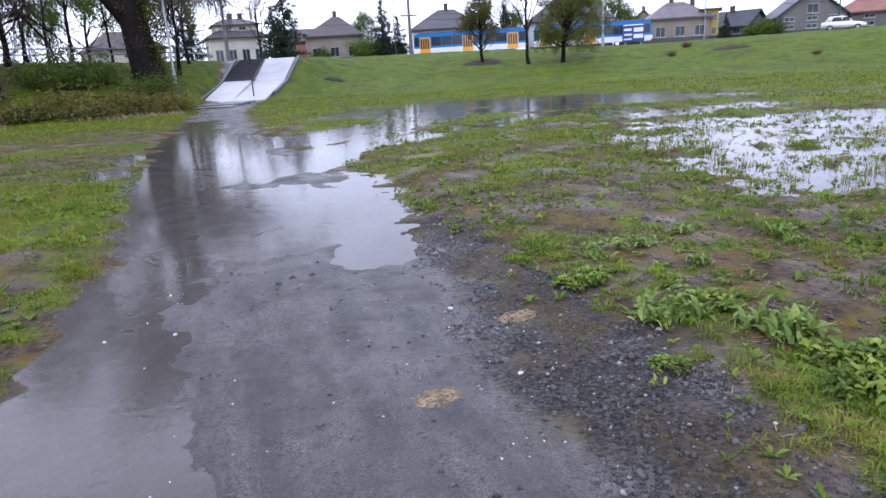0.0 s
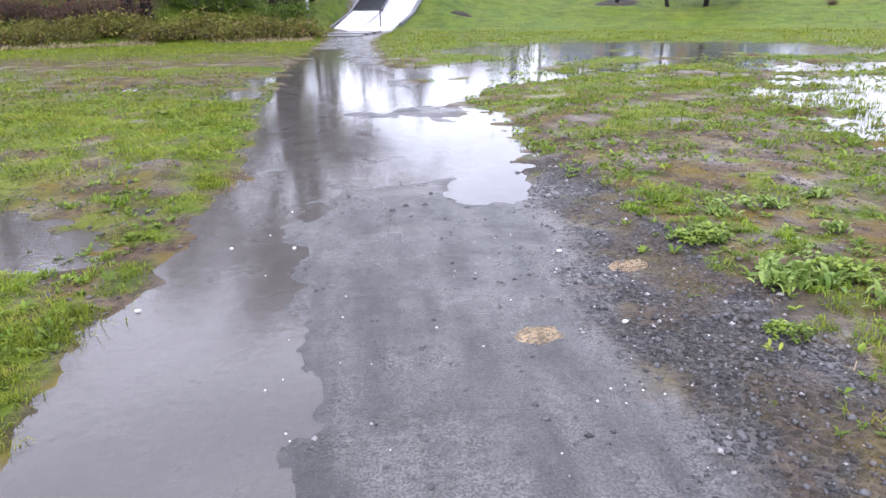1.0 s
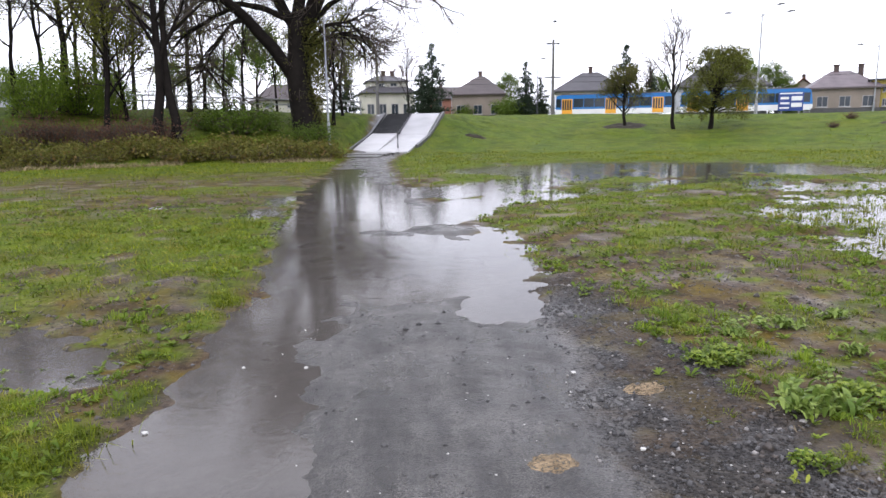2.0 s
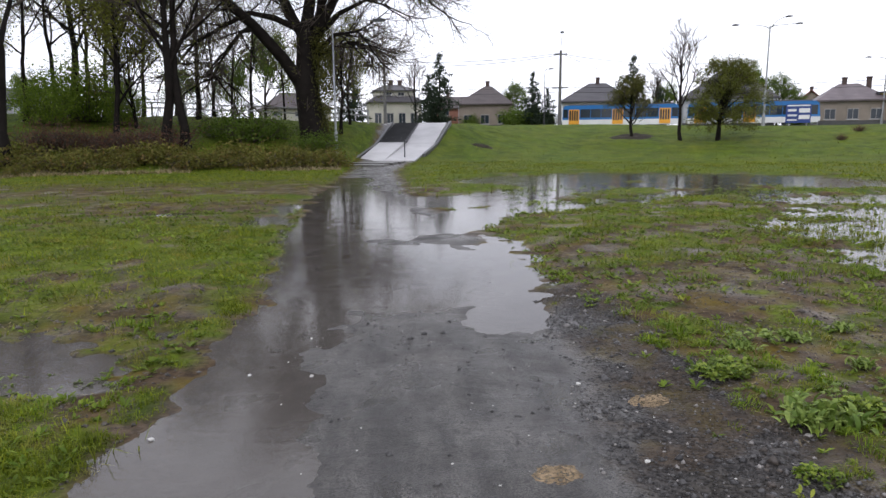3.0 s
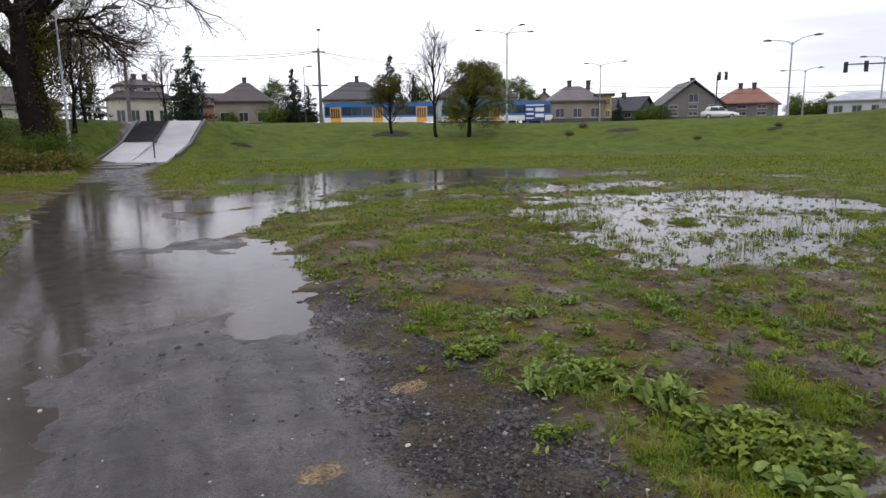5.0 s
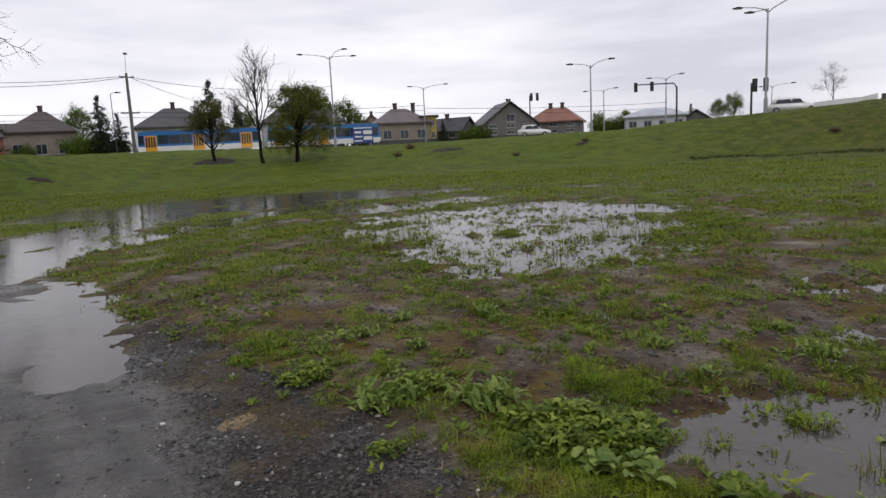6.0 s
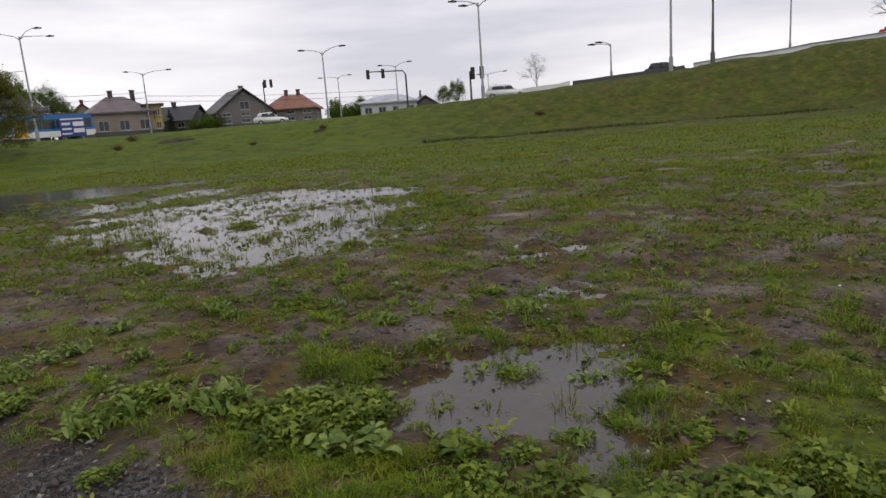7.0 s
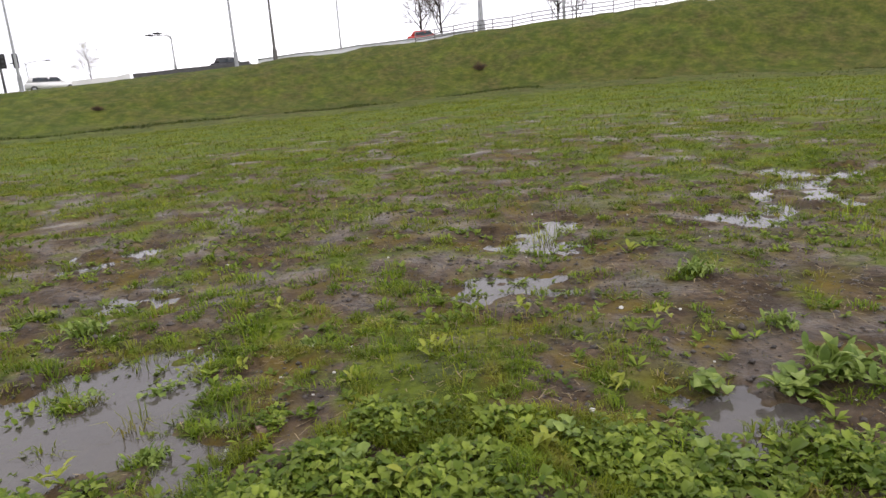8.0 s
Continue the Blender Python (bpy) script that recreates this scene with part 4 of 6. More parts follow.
# ---- tram ----
def tram_car(label, x, y, z, turn):
    """Local x runs along the car, -y faces the field."""
    ob = thing("tram", label, "tram", x, y, z, turn, "tram cars")
    L, W = 15.6, 1.25
    b = bmesh.new()
    prism(b, [(-L / 2, 0.35), (L / 2 - 0.3, 0.35), (L / 2, 0.6), (L / 2, 1.05), (-L / 2, 1.05)], -W, W)
    part("lower_body", b, M_WHITE, ob, "white lower side")
    b = bmesh.new()
    prism(b, [(-L / 2, 1.054), (L / 2, 1.054), (L / 2 - 0.25, 2.75), (L / 2 - 0.6, 2.98), (-L / 2 + 0.4, 2.98), (-L / 2 + 0.1, 2.75)], -W + 0.01, W - 0.01)
    up = part("upper_body", b, M_BLUE, ob, "blue upper side")
    b = bmesh.new()
    box(b, -L / 2 + 0.7, -0.8, 2.984, L / 2 - 0.9, 0.8, 3.15, 0.06)
    part("roof_gear", b, M_GREYWALL, up)
    b = bmesh.new()
    for a, c in (((-1, 3.15), (0.2, 3.75)), ((0.2, 3.75), (-0.9, 4.6))):
        tube(b, [(a[0], 0, a[1]), (c[0], 0, c[1])], (0.04, 0.04), 5)
    box(b, -1.0, -0.7, 4.58, -0.8, 0.7, 4.64)
    part("pantograph", b, M_DARKSTEEL, up)
    doors = (-6.2, -0.3, 5.8)
    for dx in doors:
        b = bmesh.new()
        box(b, dx - 0.72, -W - 0.02, 0.42, dx + 0.72, -W + 0.05, 2.45, 0.02)
        door = part("door", b, M_YELLOW, ob, "yellow folding door")
        for k in range(4):
            b = bmesh.new()
            box(b, dx - 0.62 + k * 0.32, -W - 0.03, 0.95, dx - 0.62 + k * 0.32 + 0.22, -W - 0.024, 2.3)
            part("pane", b, M_GLASS, door)
    for a, c, n in ((-5.35, -1.12, 3), (0.52, 4.98, 3), (6.62, 7.5, 1), (-7.7, -7.02, 1)):
        w = (c - a) / n
        for k in range(n):
            b = bmesh.new()
            box(b, a + k * w + 0.03, -W - 0.004, 1.32, a + (k + 1) * w - 0.03, -W + 0.03, 2.48, 0.01)
            part("window", b, M_GLASS, ob)
    for dx in (-3.6, -2.0, 2.2, 3.8):
        b = bmesh.new()
        tube(b, [(dx, -W + 0.25, 0.32), (dx, -W + 0.4, 0.32)], (0.33, 0.33), 14)
        part("wheel", b, M_DARKSTEEL, ob)
    return ob


TRAM_TURN = -22.0
for off, lab in ((-8.2, "blue and white tram car with yellow doors, front of a pair"), (8.2, "blue and white tram car with yellow doors, coupled behind")):
    cx, cy = site(23.0, 96)
    a = radians(TRAM_TURN)
    tx, ty = cx + off * math.cos(a), cy + off * math.sin(a)
    tram_car(lab, tx, ty, height(tx, ty) + 0.02, TRAM_TURN)
b = bmesh.new()
for yy in (-0.72, 0.72):
    box(b, -120, yy - 0.05, 0.0, 90, yy + 0.05, 0.12)
cx, cy = site(23.0, 96)
rails = part("rail", b, M_DARKSTEEL)
rails.matrix_basis = pose(cx, cy, height(cx, cy) - 0.06, 0, 0, TRAM_TURN)
tagged(rails, "dark steel tram rails set in the road", "rail", kind="structure")


# ---- cars ----
def car(label, az, r, turn, paint, L=4.2, H=1.5, estate=False):
    x, y = site(az, r)
    ob = thing("car", label, "car", x, y, height(x, y) + 0.02, turn, "cars on the road")
    back = -L / 2 + (0.15 if estate else 0.35)
    b = bmesh.new()
    prism(b, [(-L / 2, 0.3), (L / 2, 0.3), (L / 2, 0.62), (L / 2 - 0.5, 0.82), (L / 2 - 1.15, 0.92), (-L / 2 + 0.1, 0.95), (-L / 2, 0.75)], -0.85, 0.85)
    bmesh.ops.bevel(b, geom=b.edges[:], offset=0.05, segments=2, affect="EDGES")
    body = part("body", b, paint, ob, smooth=True)
    b = bmesh.new()
    prism(b, [(back, 0.93), (L / 2 - 1.2, 0.90), (L / 2 - 1.9, H - 0.06), (L / 2 - 2.3, H), (back + 0.35, H - 0.03)], -0.74, 0.74)
    bmesh.ops.bevel(b, geom=b.edges[:], offset=0.05, segments=2, affect="EDGES")
    cab = part("cabin", b, paint, ob, smooth=True)
    for s in (-1, 1):
        for a, c in ((back + 0.5, -0.35), (-0.28, L / 2 - 1.75)):
            b = bmesh.new()
            yy = s * 0.75
            prism(b, [(a, 0.98), (c + 0.25, 0.98), (c, H - 0.14), (a + 0.15, H - 0.14)], yy - 0.006, yy + 0.006)
            part("side_window", b, M_GLASS, cab)
    for dx in (-L / 2 + 0.75, L / 2 - 0.8):
        for s in (-1, 1):
            b = bmesh.new()
            tube(b, [(dx, s * 0.68, 0.31), (dx, s * 0.87, 0.31)], (0.31, 0.31), 16)
            w = part("wheel", b, M_RUBBER, ob)
            b = bmesh.new()
            tube(b, [(dx, s * 0.86, 0.31), (dx, s * 0.885, 0.31)], (0.19, 0.17), 12)
            part("rim", b, M_STEEL, w)
    for s in (-1, 1):
        b = bmesh.new()
        box(b, L / 2 - 0.08, s * 0.62 - 0.16, 0.6, L / 2 + 0.015, s * 0.62 + 0.16, 0.74, 0.02)
        part("headlight", b, M_LAMPGLASS, ob)
    return ob


car("white hatchback car driving along the wet road", 45.6, 86, -40, M_WHITE, 4.1, 1.52)
car("white estate car on the rising road", 65.3, 76, -62, M_WHITE, 4.6, 1.5, True)
car("dark car on the rising road behind the crest", 78.1, 74.0, -75, M_CARDARK, 4.3, 1.5)
car("red car on the rising road behind the railing", 94.0, 72.0, -94, M_RED, 4.2, 1.45)


# ---- crest: guard rail, parapet, screens, railing, sign ----
def guard_rail(a0, a1, r, label):
    n = int(abs(a1 - a0) / 2.2)
    ob = thing("guard_rail", label, "guard rail", 0, 0)
    az = np.linspace(a0, a1, n)
    pts = [(*site(a, r), height(*site(a, r))) for a in az]
    for lift in (0.55, 0.9):
        bm = bmesh.new()
        tube(bm, [(x, y, z + lift) for x, y, z in pts], [0.055] * n, 6)
        part("rail", bm, M_STEEL, ob)
    for x, y, z in pts:
        bm = bmesh.new()
        box(bm, x - 0.05, y - 0.05, z - 0.2, x + 0.05, y + 0.05, z + 0.95)
        part("post", bm, M_STEEL, ob)


guard_rail(-44, -3.0, 49.5, "pale galvanised guard rail along the road above the woods")


def crest_wall(a0, a1, r, h, mat, label, step=2.0, name="parapet", panel=False):
    ob = thing(name, label, name.replace("_", " "), 0, 0)
    az = np.arange(a0, a1, step)
    for a in az:
        p, q = site(a, r), site(min(a + step, a1), r)
        z0, z1 = height(*p), height(*q)
        bm = bmesh.new()
        vs = []
        for (x, y), z in ((p, z0), (q, z1)):
            k = 0.06 / r
            vs.append([bm.verts.new((x * (1 + s * k), y * (1 + s * k), zz)) for s, zz in ((-1, z - 0.2), (-1, z + h), (1, z + h), (1, z - 0.2))])
        for i in range(4):
            j = (i + 1) % 4
            bm.faces.new((vs[0][i], vs[0][j], vs[1][j], vs[1][i]))
        bm.faces.new(vs[0]), bm.faces.new(vs[1][::-1])
        bmesh.ops.recalc_face_normals(bm, faces=bm.faces[:])
        part("panel", bm, mat, ob)
        if panel:
            bm = bmesh.new()
            box(bm, p[0] - 0.05, p[1] - 0.05, z0 - 0.2, p[0] + 0.05, p[1] + 0.05, z0 + h + 0.12)
            part("post", bm, M_STEEL, ob)
    if panel:
        bm = bmesh.new()
        tube(bm, [(*site(a, r - 0.1), height(*site(a, r - 0.1)) + h + 0.04) for a in az], [0.06] * len(az), 6)
        part("rail", bm, M_STEEL, ob)


M_SCREEN = surface("milky_noise_screen", (0.70, 0.72, 0.74), 0.2, scale=0.5, vary=0.1)
crest_wall(66.6, 70.6, 66.5, 0.55, M_WHITE, "white crash barrier along the rising road", 1.0)
crest_wall(70.8, 79.5, 66.0, 0.42, M_DARKSTONE, "grey concrete parapet along the rising road", 1.4)
crest_wall(80.2, 98.0, 70.0, 0.72, M_SCREEN, "low milky noise screen with steel posts", 1.6, "noise_screen", True)


M_RAIL = surface("weathered_grey_railing", (0.16, 0.16, 0.165), 0.6, 0.2, scale=2.0, vary=0.25)


def railing(a0, a1, r, label):
    ob = thing("railing", label, "railing", 0, 0)
    az = np.arange(a0, a1, 1.6)
    pts = [(*site(a, r), height(*site(a, r))) for a in az]
    for lift in (0.35, 0.68, 1.05):
        bm = bmesh.new()
        tube(bm, [(x, y, z + lift) for x, y, z in pts], [0.05] * len(pts), 6)
        part("rail", bm, M_RAIL, ob)
    for x, y, z in pts:
        bm = bmesh.new()
        tube(bm, [(x, y, z - 0.2), (x, y, z + 1.08)], (0.05, 0.05), 6)
        part("post", bm, M_RAIL, ob)


railing(93.0, 132.0, 66.6, "grey steel pedestrian railing along the embankment crest")


def signpost(az, r, label):
    x, y = site(az, r)
    ob = thing("post", label, "post", x, y, height(x, y), -az)
    bm = bmesh.new()
    box(bm, -0.14, -0.14, -0.2, 0.14, 0.14, 2.2)
    part("shaft", bm, M_STEEL, ob)
    bm = bmesh.new()
    box(bm, -0.2, -0.2, 2.2, 0.2, 0.2, 2.35)
    part("cap", bm, M_DARKSTEEL, ob)


signpost(105.15, 67.0, "short grey steel post at the railing")


def billboard(az, r, w, h, lift):
    x, y = site(az, r)
    ob = thing("billboard", "blue billboard with white panels and unreadable lines", "billboard", x, y, height(x, y), -az)
    bm = bmesh.new()
    box(bm, -w / 2, -0.06, lift, w / 2, 0.06, lift + h)
    board = part("board", bm, M_NAVY, ob)
    for u0, u1, v0, v1 in ((0.05, 0.95, 0.90, 0.97), (0.08, 0.42, 0.62, 0.75), (0.08, 0.45, 0.36, 0.46), (0.52, 0.95, 0.55, 0.78), (0.52, 0.95, 0.20, 0.42), (0.06, 0.45, 0.12, 0.2)):
        bm = bmesh.new()
        box(bm, (u0 - 0.5) * w, -0.07, lift + v0 * h, (u1 - 0.5) * w, -0.064, lift + v1 * h)
        part("printed_bar", bm, M_WHITE, board)
    for sx in (-0.35, 0.35):
        bm = bmesh.new()
        box(bm, sx * w - 0.06, 0.064, -0.2, sx * w + 0.06, 0.16, lift + h * 0.9)
        part("leg", bm, M_STEEL, ob)


billboard(31.1, 92, 2.7, 2.2, 0.35)

# ---- houses ----
def villa():
    """Ground floor, a skirt roof, a smaller upper storey and a low hipped roof on it."""
    az, r = -0.8, 106
    x, y = site(az, r)
    z = height(x, y) - 0.1
    h = thing("house", "cream villa with skirt roof, upper storey and two chimneys", "house", x, y, z, -az + 6, "houses along the road")
    e0, e1, e2, t = (rise(q, r) - z for q in (2.75, 3.28, 3.66, 4.25))
    b = bmesh.new()
    box(b, -3.9, -4, 0, 3.9, 4, e0)
    part("wall", b, M_PLASTER, h)
    b = bmesh.new()
    box(b, -2.9, -3, e0 + 0.3, 2.9, 3, e2)
    part("upper_wall", b, M_PLASTER, h)

    def slope(name, w0, d0, z0, w1, d1, z1):
        b = bmesh.new()
        rings = [[b.verts.new((sx * w, sy * d, zz)) for sx, sy in ((-1, -1), (1, -1), (1, 1), (-1, 1))] for w, d, zz in ((w0, d0, z0), (w0, d0, z0 + 0.14), (w1, d1, z1))]
        for lo, hi in zip(rings, rings[1:]):
            for i in range(4):
                b.faces.new((lo[i], lo[(i + 1) % 4], hi[(i + 1) % 4], hi[i]))
        b.faces.new(rings[0][::-1]), b.faces.new(rings[-1])
        return part(name, b, R_GREY, h)

    slope("skirt_roof", 4.4, 4.5, e0 - 0.05, 2.95, 3.05, e1)
    top = slope("roof", 3.3, 3.4, e2, 1.3, 0.2, t)
    for cx in (-0.3, 1.1):
        b = bmesh.new()
        box(b, cx - 0.3, -0.3, t - 0.9, cx + 0.3, 0.3, t + 0.6)
        box(b, cx - 0.37, -0.37, t + 0.6, cx + 0.37, 0.37, t + 0.75)
        part("chimney", b, M_CHIMNEY, top)
    for wx in (-2.7, -0.9, 0.9, 2.7):
        window_part(h, wx, -4.01, 1.0, 1.0, 1.5, 0)
    for wx in (-0.9, 0.9):
        window_part(h, wx, -3.01, e1 + 0.02, 0.9, e2 - e1 - 0.2, 0)
    b = bmesh.new()
    box(b, 3.1, -4.06, 0.1, 3.75, -3.98, 2.2)
    part("door", b, M_DARKSTEEL, h)


villa()
house("small house with reddish wall and brown roof behind a spruce", 4.6, 126, 8.5, 8, rise(2.3, 126), rise(3.2, 126), M_BRICKWALL, R_BROWN, "gable", 90, chimneys=((0.0, 0.2),))
house("brown-roofed bungalow with beige walls and dark chimney", 7.2, 112, 8.2, 9, rise(2.5, 112), rise(4.1, 112), M_BEIGE, R_BROWN, "hip", -6, 0.15, ((-0.02, 0.1),), 1, 3)
house("light bungalow with steep dark grey hipped roof", 16.2, 112, 10.5, 9, rise(2.6, 112), rise(4.2, 112), M_PLASTER, R_GREY, "hip", 0, 0.25, ((0.0, 0.0),), 1, 4)
house("tall pale house with steep dark pyramid roof", 26.0, 114, 12.5, 11, rise(2.6, 114), rise(5.1, 114), M_WHITEWALL, R_GREY, "hip", 5, 0.06, ((-0.03, 0.0),), 2, 4)
house("small distant house with a pointed red roof", 31.9, 150, 5, 6, rise(2.2, 150), rise(3.1, 150), M_BEIGE, R_RED, "gable", 0, chimneys=((0.0, 0.0),), storeys=1)
house("beige house with mauve hipped roof and two chimneys", 34.2, 112, 8.2, 9, rise(2.25, 112), rise(3.55, 112), M_BEIGE, R_MAUVE, "hip", 10, 0.3, ((-0.07, 0.0), (0.30, 0.0)), 1, 3)
house("narrow yellow building with flat grey roof", 36.75, 112, 2.3, 6, rise(2.75, 112), rise(2.85, 112), M_YELLOWWALL, R_GREY, "hip", 0, 0.9, (), 2, 2)
house("dark house with black slate gable roof", 38.6, 118, 5.6, 7, rise(1.5, 118), rise(2.5, 118), M_GREYWALL, R_DARK, "gable", 60, chimneys=((0.0, 0.1),), storeys=1, wins=2)
house("grey rendered house with broad gable and dark roof", 43.0, 114, 8.6, 10, rise(1.85, 114), rise(3.5, 114), M_GREYWALL, R_GREY, "gable", 14, chimneys=((0.15, 0.1),), storeys=2, wins=3, attic=True)
house("grey house with orange red hipped roof and chimneys", 47.5, 122, 8.6, 9, rise(1.75, 122), rise(2.95, 122), M_GREYWALL, R_RED, "hip", -8, 0.4, ((-0.12, 0.0), (0.12, 0.0)), 2, 3)
house("long white building with pale grey roof", 55.4, 118, 9.3, 9, rise(1.75, 118), rise(2.4, 118), M_WHITEWALL, make_roof("pale_metal_roof", (0.42, 0.45, 0.50)), "hip", 0, 0.5, (), 1, 4)
house("grey house with slate gable roof beyond the crossing", 58.5, 122, 4.0, 8, rise(1.4, 122), rise(2.05, 122), M_GREYWALL, R_GREY, "gable", 0, chimneys=(), storeys=1, wins=2)
house("pale house with a brown roof behind the woods", -9.0, 112, 10, 9, rise(2.2, 112), rise(3.6, 112), M_PLASTER, R_BROWN, "hip", 10, 0.4)
house("low pale building behind the woods", -29.0, 110, 14, 9, rise(2.6, 110), rise(3.6, 110), M_WHITEWALL, R_GREY, "hip", -10, 0.5)


# ---- trees and bushes ----
def big_tree():
    rng = np.random.default_rng(7)
    ob = thing("tree", "huge old dark-barked tree with a low forked limb, budding", "tree", 0, 0)
    wood, twigs, tips = crown_tubes(), crown_tubes(), []
    add_tube(wood, [(0.25, 0, -0.6), (0.1, 0, 0.6), (-0.15, 0, 2.0), (-0.3, 0, 3.6), (-0.2, 0.1, 5.2), (-0.3, 0.2, 6.6)], (1.15, 0.90, 0.76, 0.70, 0.60, 0.46), 14)
    limbs = [
        ([(-0.45, 0, 3.2), (-1.6, -0.2, 4.9), (-3.2, -0.4, 6.7), (-5.0, -0.5, 8.3), (-6.6, -0.3, 10.2), (-7.4, 0, 12.5)], (0.42, 0.36, 0.31, 0.26, 0.2, 0.12)),
        ([(-0.35, 0.2, 6.2), (-1.2, 0.4, 7.6), (-1.9, 0.6, 9.6), (-2.3, 0.6, 12.0), (-2.2, 0.9, 14.5)], (0.34, 0.30, 0.24, 0.17, 0.10)),
        ([(-0.25, 0.2, 6.3), (0.1, 0.3, 8.2), (0.0, 0.1, 10.5), (0.5, 0.0, 13.0), (0.4, -0.3, 15.5)], (0.40, 0.34, 0.28, 0.20, 0.10)),
        ([(-0.1, 0, 5.4), (0.9, -0.3, 7.2), (1.9, -0.4, 9.0), (2.5, -0.6, 11.2), (3.4, -0.8, 13.5)], (0.36, 0.30, 0.25, 0.18, 0.10)),
        ([(1.9, -0.4, 9.0), (3.0, -0.7, 10.2), (4.4, -1.0, 10.5), (5.6, -1.2, 9.9), (6.6, -1.3, 8.8), (7.2, -1.3, 7.9)], (0.18, 0.15, 0.13, 0.10, 0.07, 0.03)),
        ([(-3.0, -0.4, 6.5), (-3.8, -0.6, 6.3), (-4.6, -0.7, 5.4), (-5.2, -0.8, 4.4), (-5.4, -0.9, 3.6)], (0.14, 0.12, 0.09, 0.06, 0.02)),
        ([(-0.6, 0.2, 6.6), (-2.0, 0.0, 7.2), (-3.4, -0.3, 7.4), (-4.8, -0.5, 6.6), (-6.4, -0.8, 5.6), (-7.6, -0.9, 4.2)], (0.20, 0.18, 0.15, 0.12, 0.08, 0.03)),
        ([(0.2, 0.2, 5.0), (1.4, 0.4, 5.6), (2.6, 0.6, 6.0), (3.8, 0.5, 5.7)], (0.14, 0.11, 0.08, 0.03)),
        ([(0.2, 0.2, 6.0), (1.8, 0.3, 7.6), (3.4, 0.2, 8.4), (4.7, 0.0, 8.1)], (0.2, 0.15, 0.1, 0.03)),
        ([(0.1, 0.0, 5.0), (1.5, -0.2, 6.3), (2.8, -0.3, 6.5), (3.7, -0.4, 5.6)], (0.16, 0.12, 0.08, 0.03)),
        ([(0.3, 0.2, 6.8), (1.4, 0.2, 9.4), (3.2, 0.3, 11.0), (4.6, 0.2, 11.6)], (0.2, 0.16, 0.1, 0.03)),
        ([(-0.5, 0.2, 6.5), (-1.4, 0.4, 8.6), (-3.4, 0.5, 9.8), (-5.0, 0.4, 9.4)], (0.2, 0.15, 0.1, 0.03)),
        ([(0.1, 0.3, 6.0), (0.7, 2.0, 8.0), (1.0, 3.6, 10.5), (0.9, 4.6, 13.0)], (0.3, 0.24, 0.17, 0.1)),
    ]
    for pts, radii in limbs:
        add_tube(wood, pts, radii, 9)
        pts = np.array(pts, float)
        n = len(pts)
        for i in range(int(7 + n)):
            t = rng.uniform(1.0, n - 1)
            q = np.array([np.interp(t, np.arange(n), pts[:, k]) for k in range(3)])
            way = pts[min(int(t) + 1, n - 1)] - pts[int(t) - 1]
            way = way / np.linalg.norm(way) * 0.6 + rng.normal(0, 0.6, 3)
            way /= np.linalg.norm(way)
            grow(rng, wood, twigs, tips, q, way, rng.uniform(1.6, 3.2), 0.06, 2, 0.02, 0.85, (0, 7, 5))
    for i in range(22):
        # the high crown
        a = i * 2.4
        foot = np.array((rng.uniform(-2.2, 2.2), rng.uniform(-0.5, 0.9), rng.uniform(8.5, 12.5)))
        end = np.array((-0.6 + math.cos(a) * rng.uniform(3.0, 7.5), math.sin(a) * rng.uniform(2.0, 5.5), rng.uniform(12.5, 18.5)))
        mid = foot * 0.45 + end * 0.55 + rng.normal(0, 0.5, 3)
        add_tube(wood, [foot, mid, end], (0.16, 0.09, 0.03), 6)
        for q in range(11):
            u = rng.uniform(0.25, 1)
            way = (end - foot) / np.linalg.norm(end - foot) * 0.6 + rng.normal(0, 0.6, 3)
            grow(rng, wood, twigs, tips, (1 - u) ** 2 * foot + 2 * u * (1 - u) * mid + u * u * end, way / np.linalg.norm(way), rng.uniform(1.4, 2.8), 0.045, 2, 0.0, 0.85, (0, 6, 4))
    for pts, radii in (limbs[4], limbs[5], limbs[6]):
        pts = np.array(pts, float)
        for i in range(22):
            t = rng.uniform(1.8, len(pts) - 1)
            q = np.array([np.interp(t, np.arange(len(pts)), pts[:, k]) for k in range(3)])
            way = rng.normal(0, 0.6, 3) + (0.5 if pts[-1, 0] > 0 else -0.4, 0, -0.55)
            grow(rng, wood, twigs, tips, q, way / np.linalg.norm(way), rng.uniform(0.8, 1.7), 0.022, 1, -0.06, 0.8, (0, 8))
    for i in range(14):
        a = rng.uniform(0, 6.28)
        z = rng.uniform(0.5, 6)
        grow(rng, wood, twigs, tips, (math.cos(a) * 0.6 - 0.15, math.sin(a) * 0.6, z), (math.cos(a), math.sin(a) * 0.6, 0.7), 0.9, 0.02, 1, 0.0, 0.9, (0, 6))
    finish_tree(ob, wood, twigs, tips, rng, L_BUD, 16000, 0.055, 0.16)
    ivy = np.stack((rng.uniform(0.2, 1.1, 900), rng.uniform(-0.7, -0.2, 900), rng.uniform(0, 6.5, 900)), -1)
    v, t = leaf_cards(rng, ivy, 3600, 0.075, 0.2)
    part_me("ivy", mesh_np("ivy", v, None, t, L_OLIVE), ob, "olive ivy climbing the trunk")
    return ob


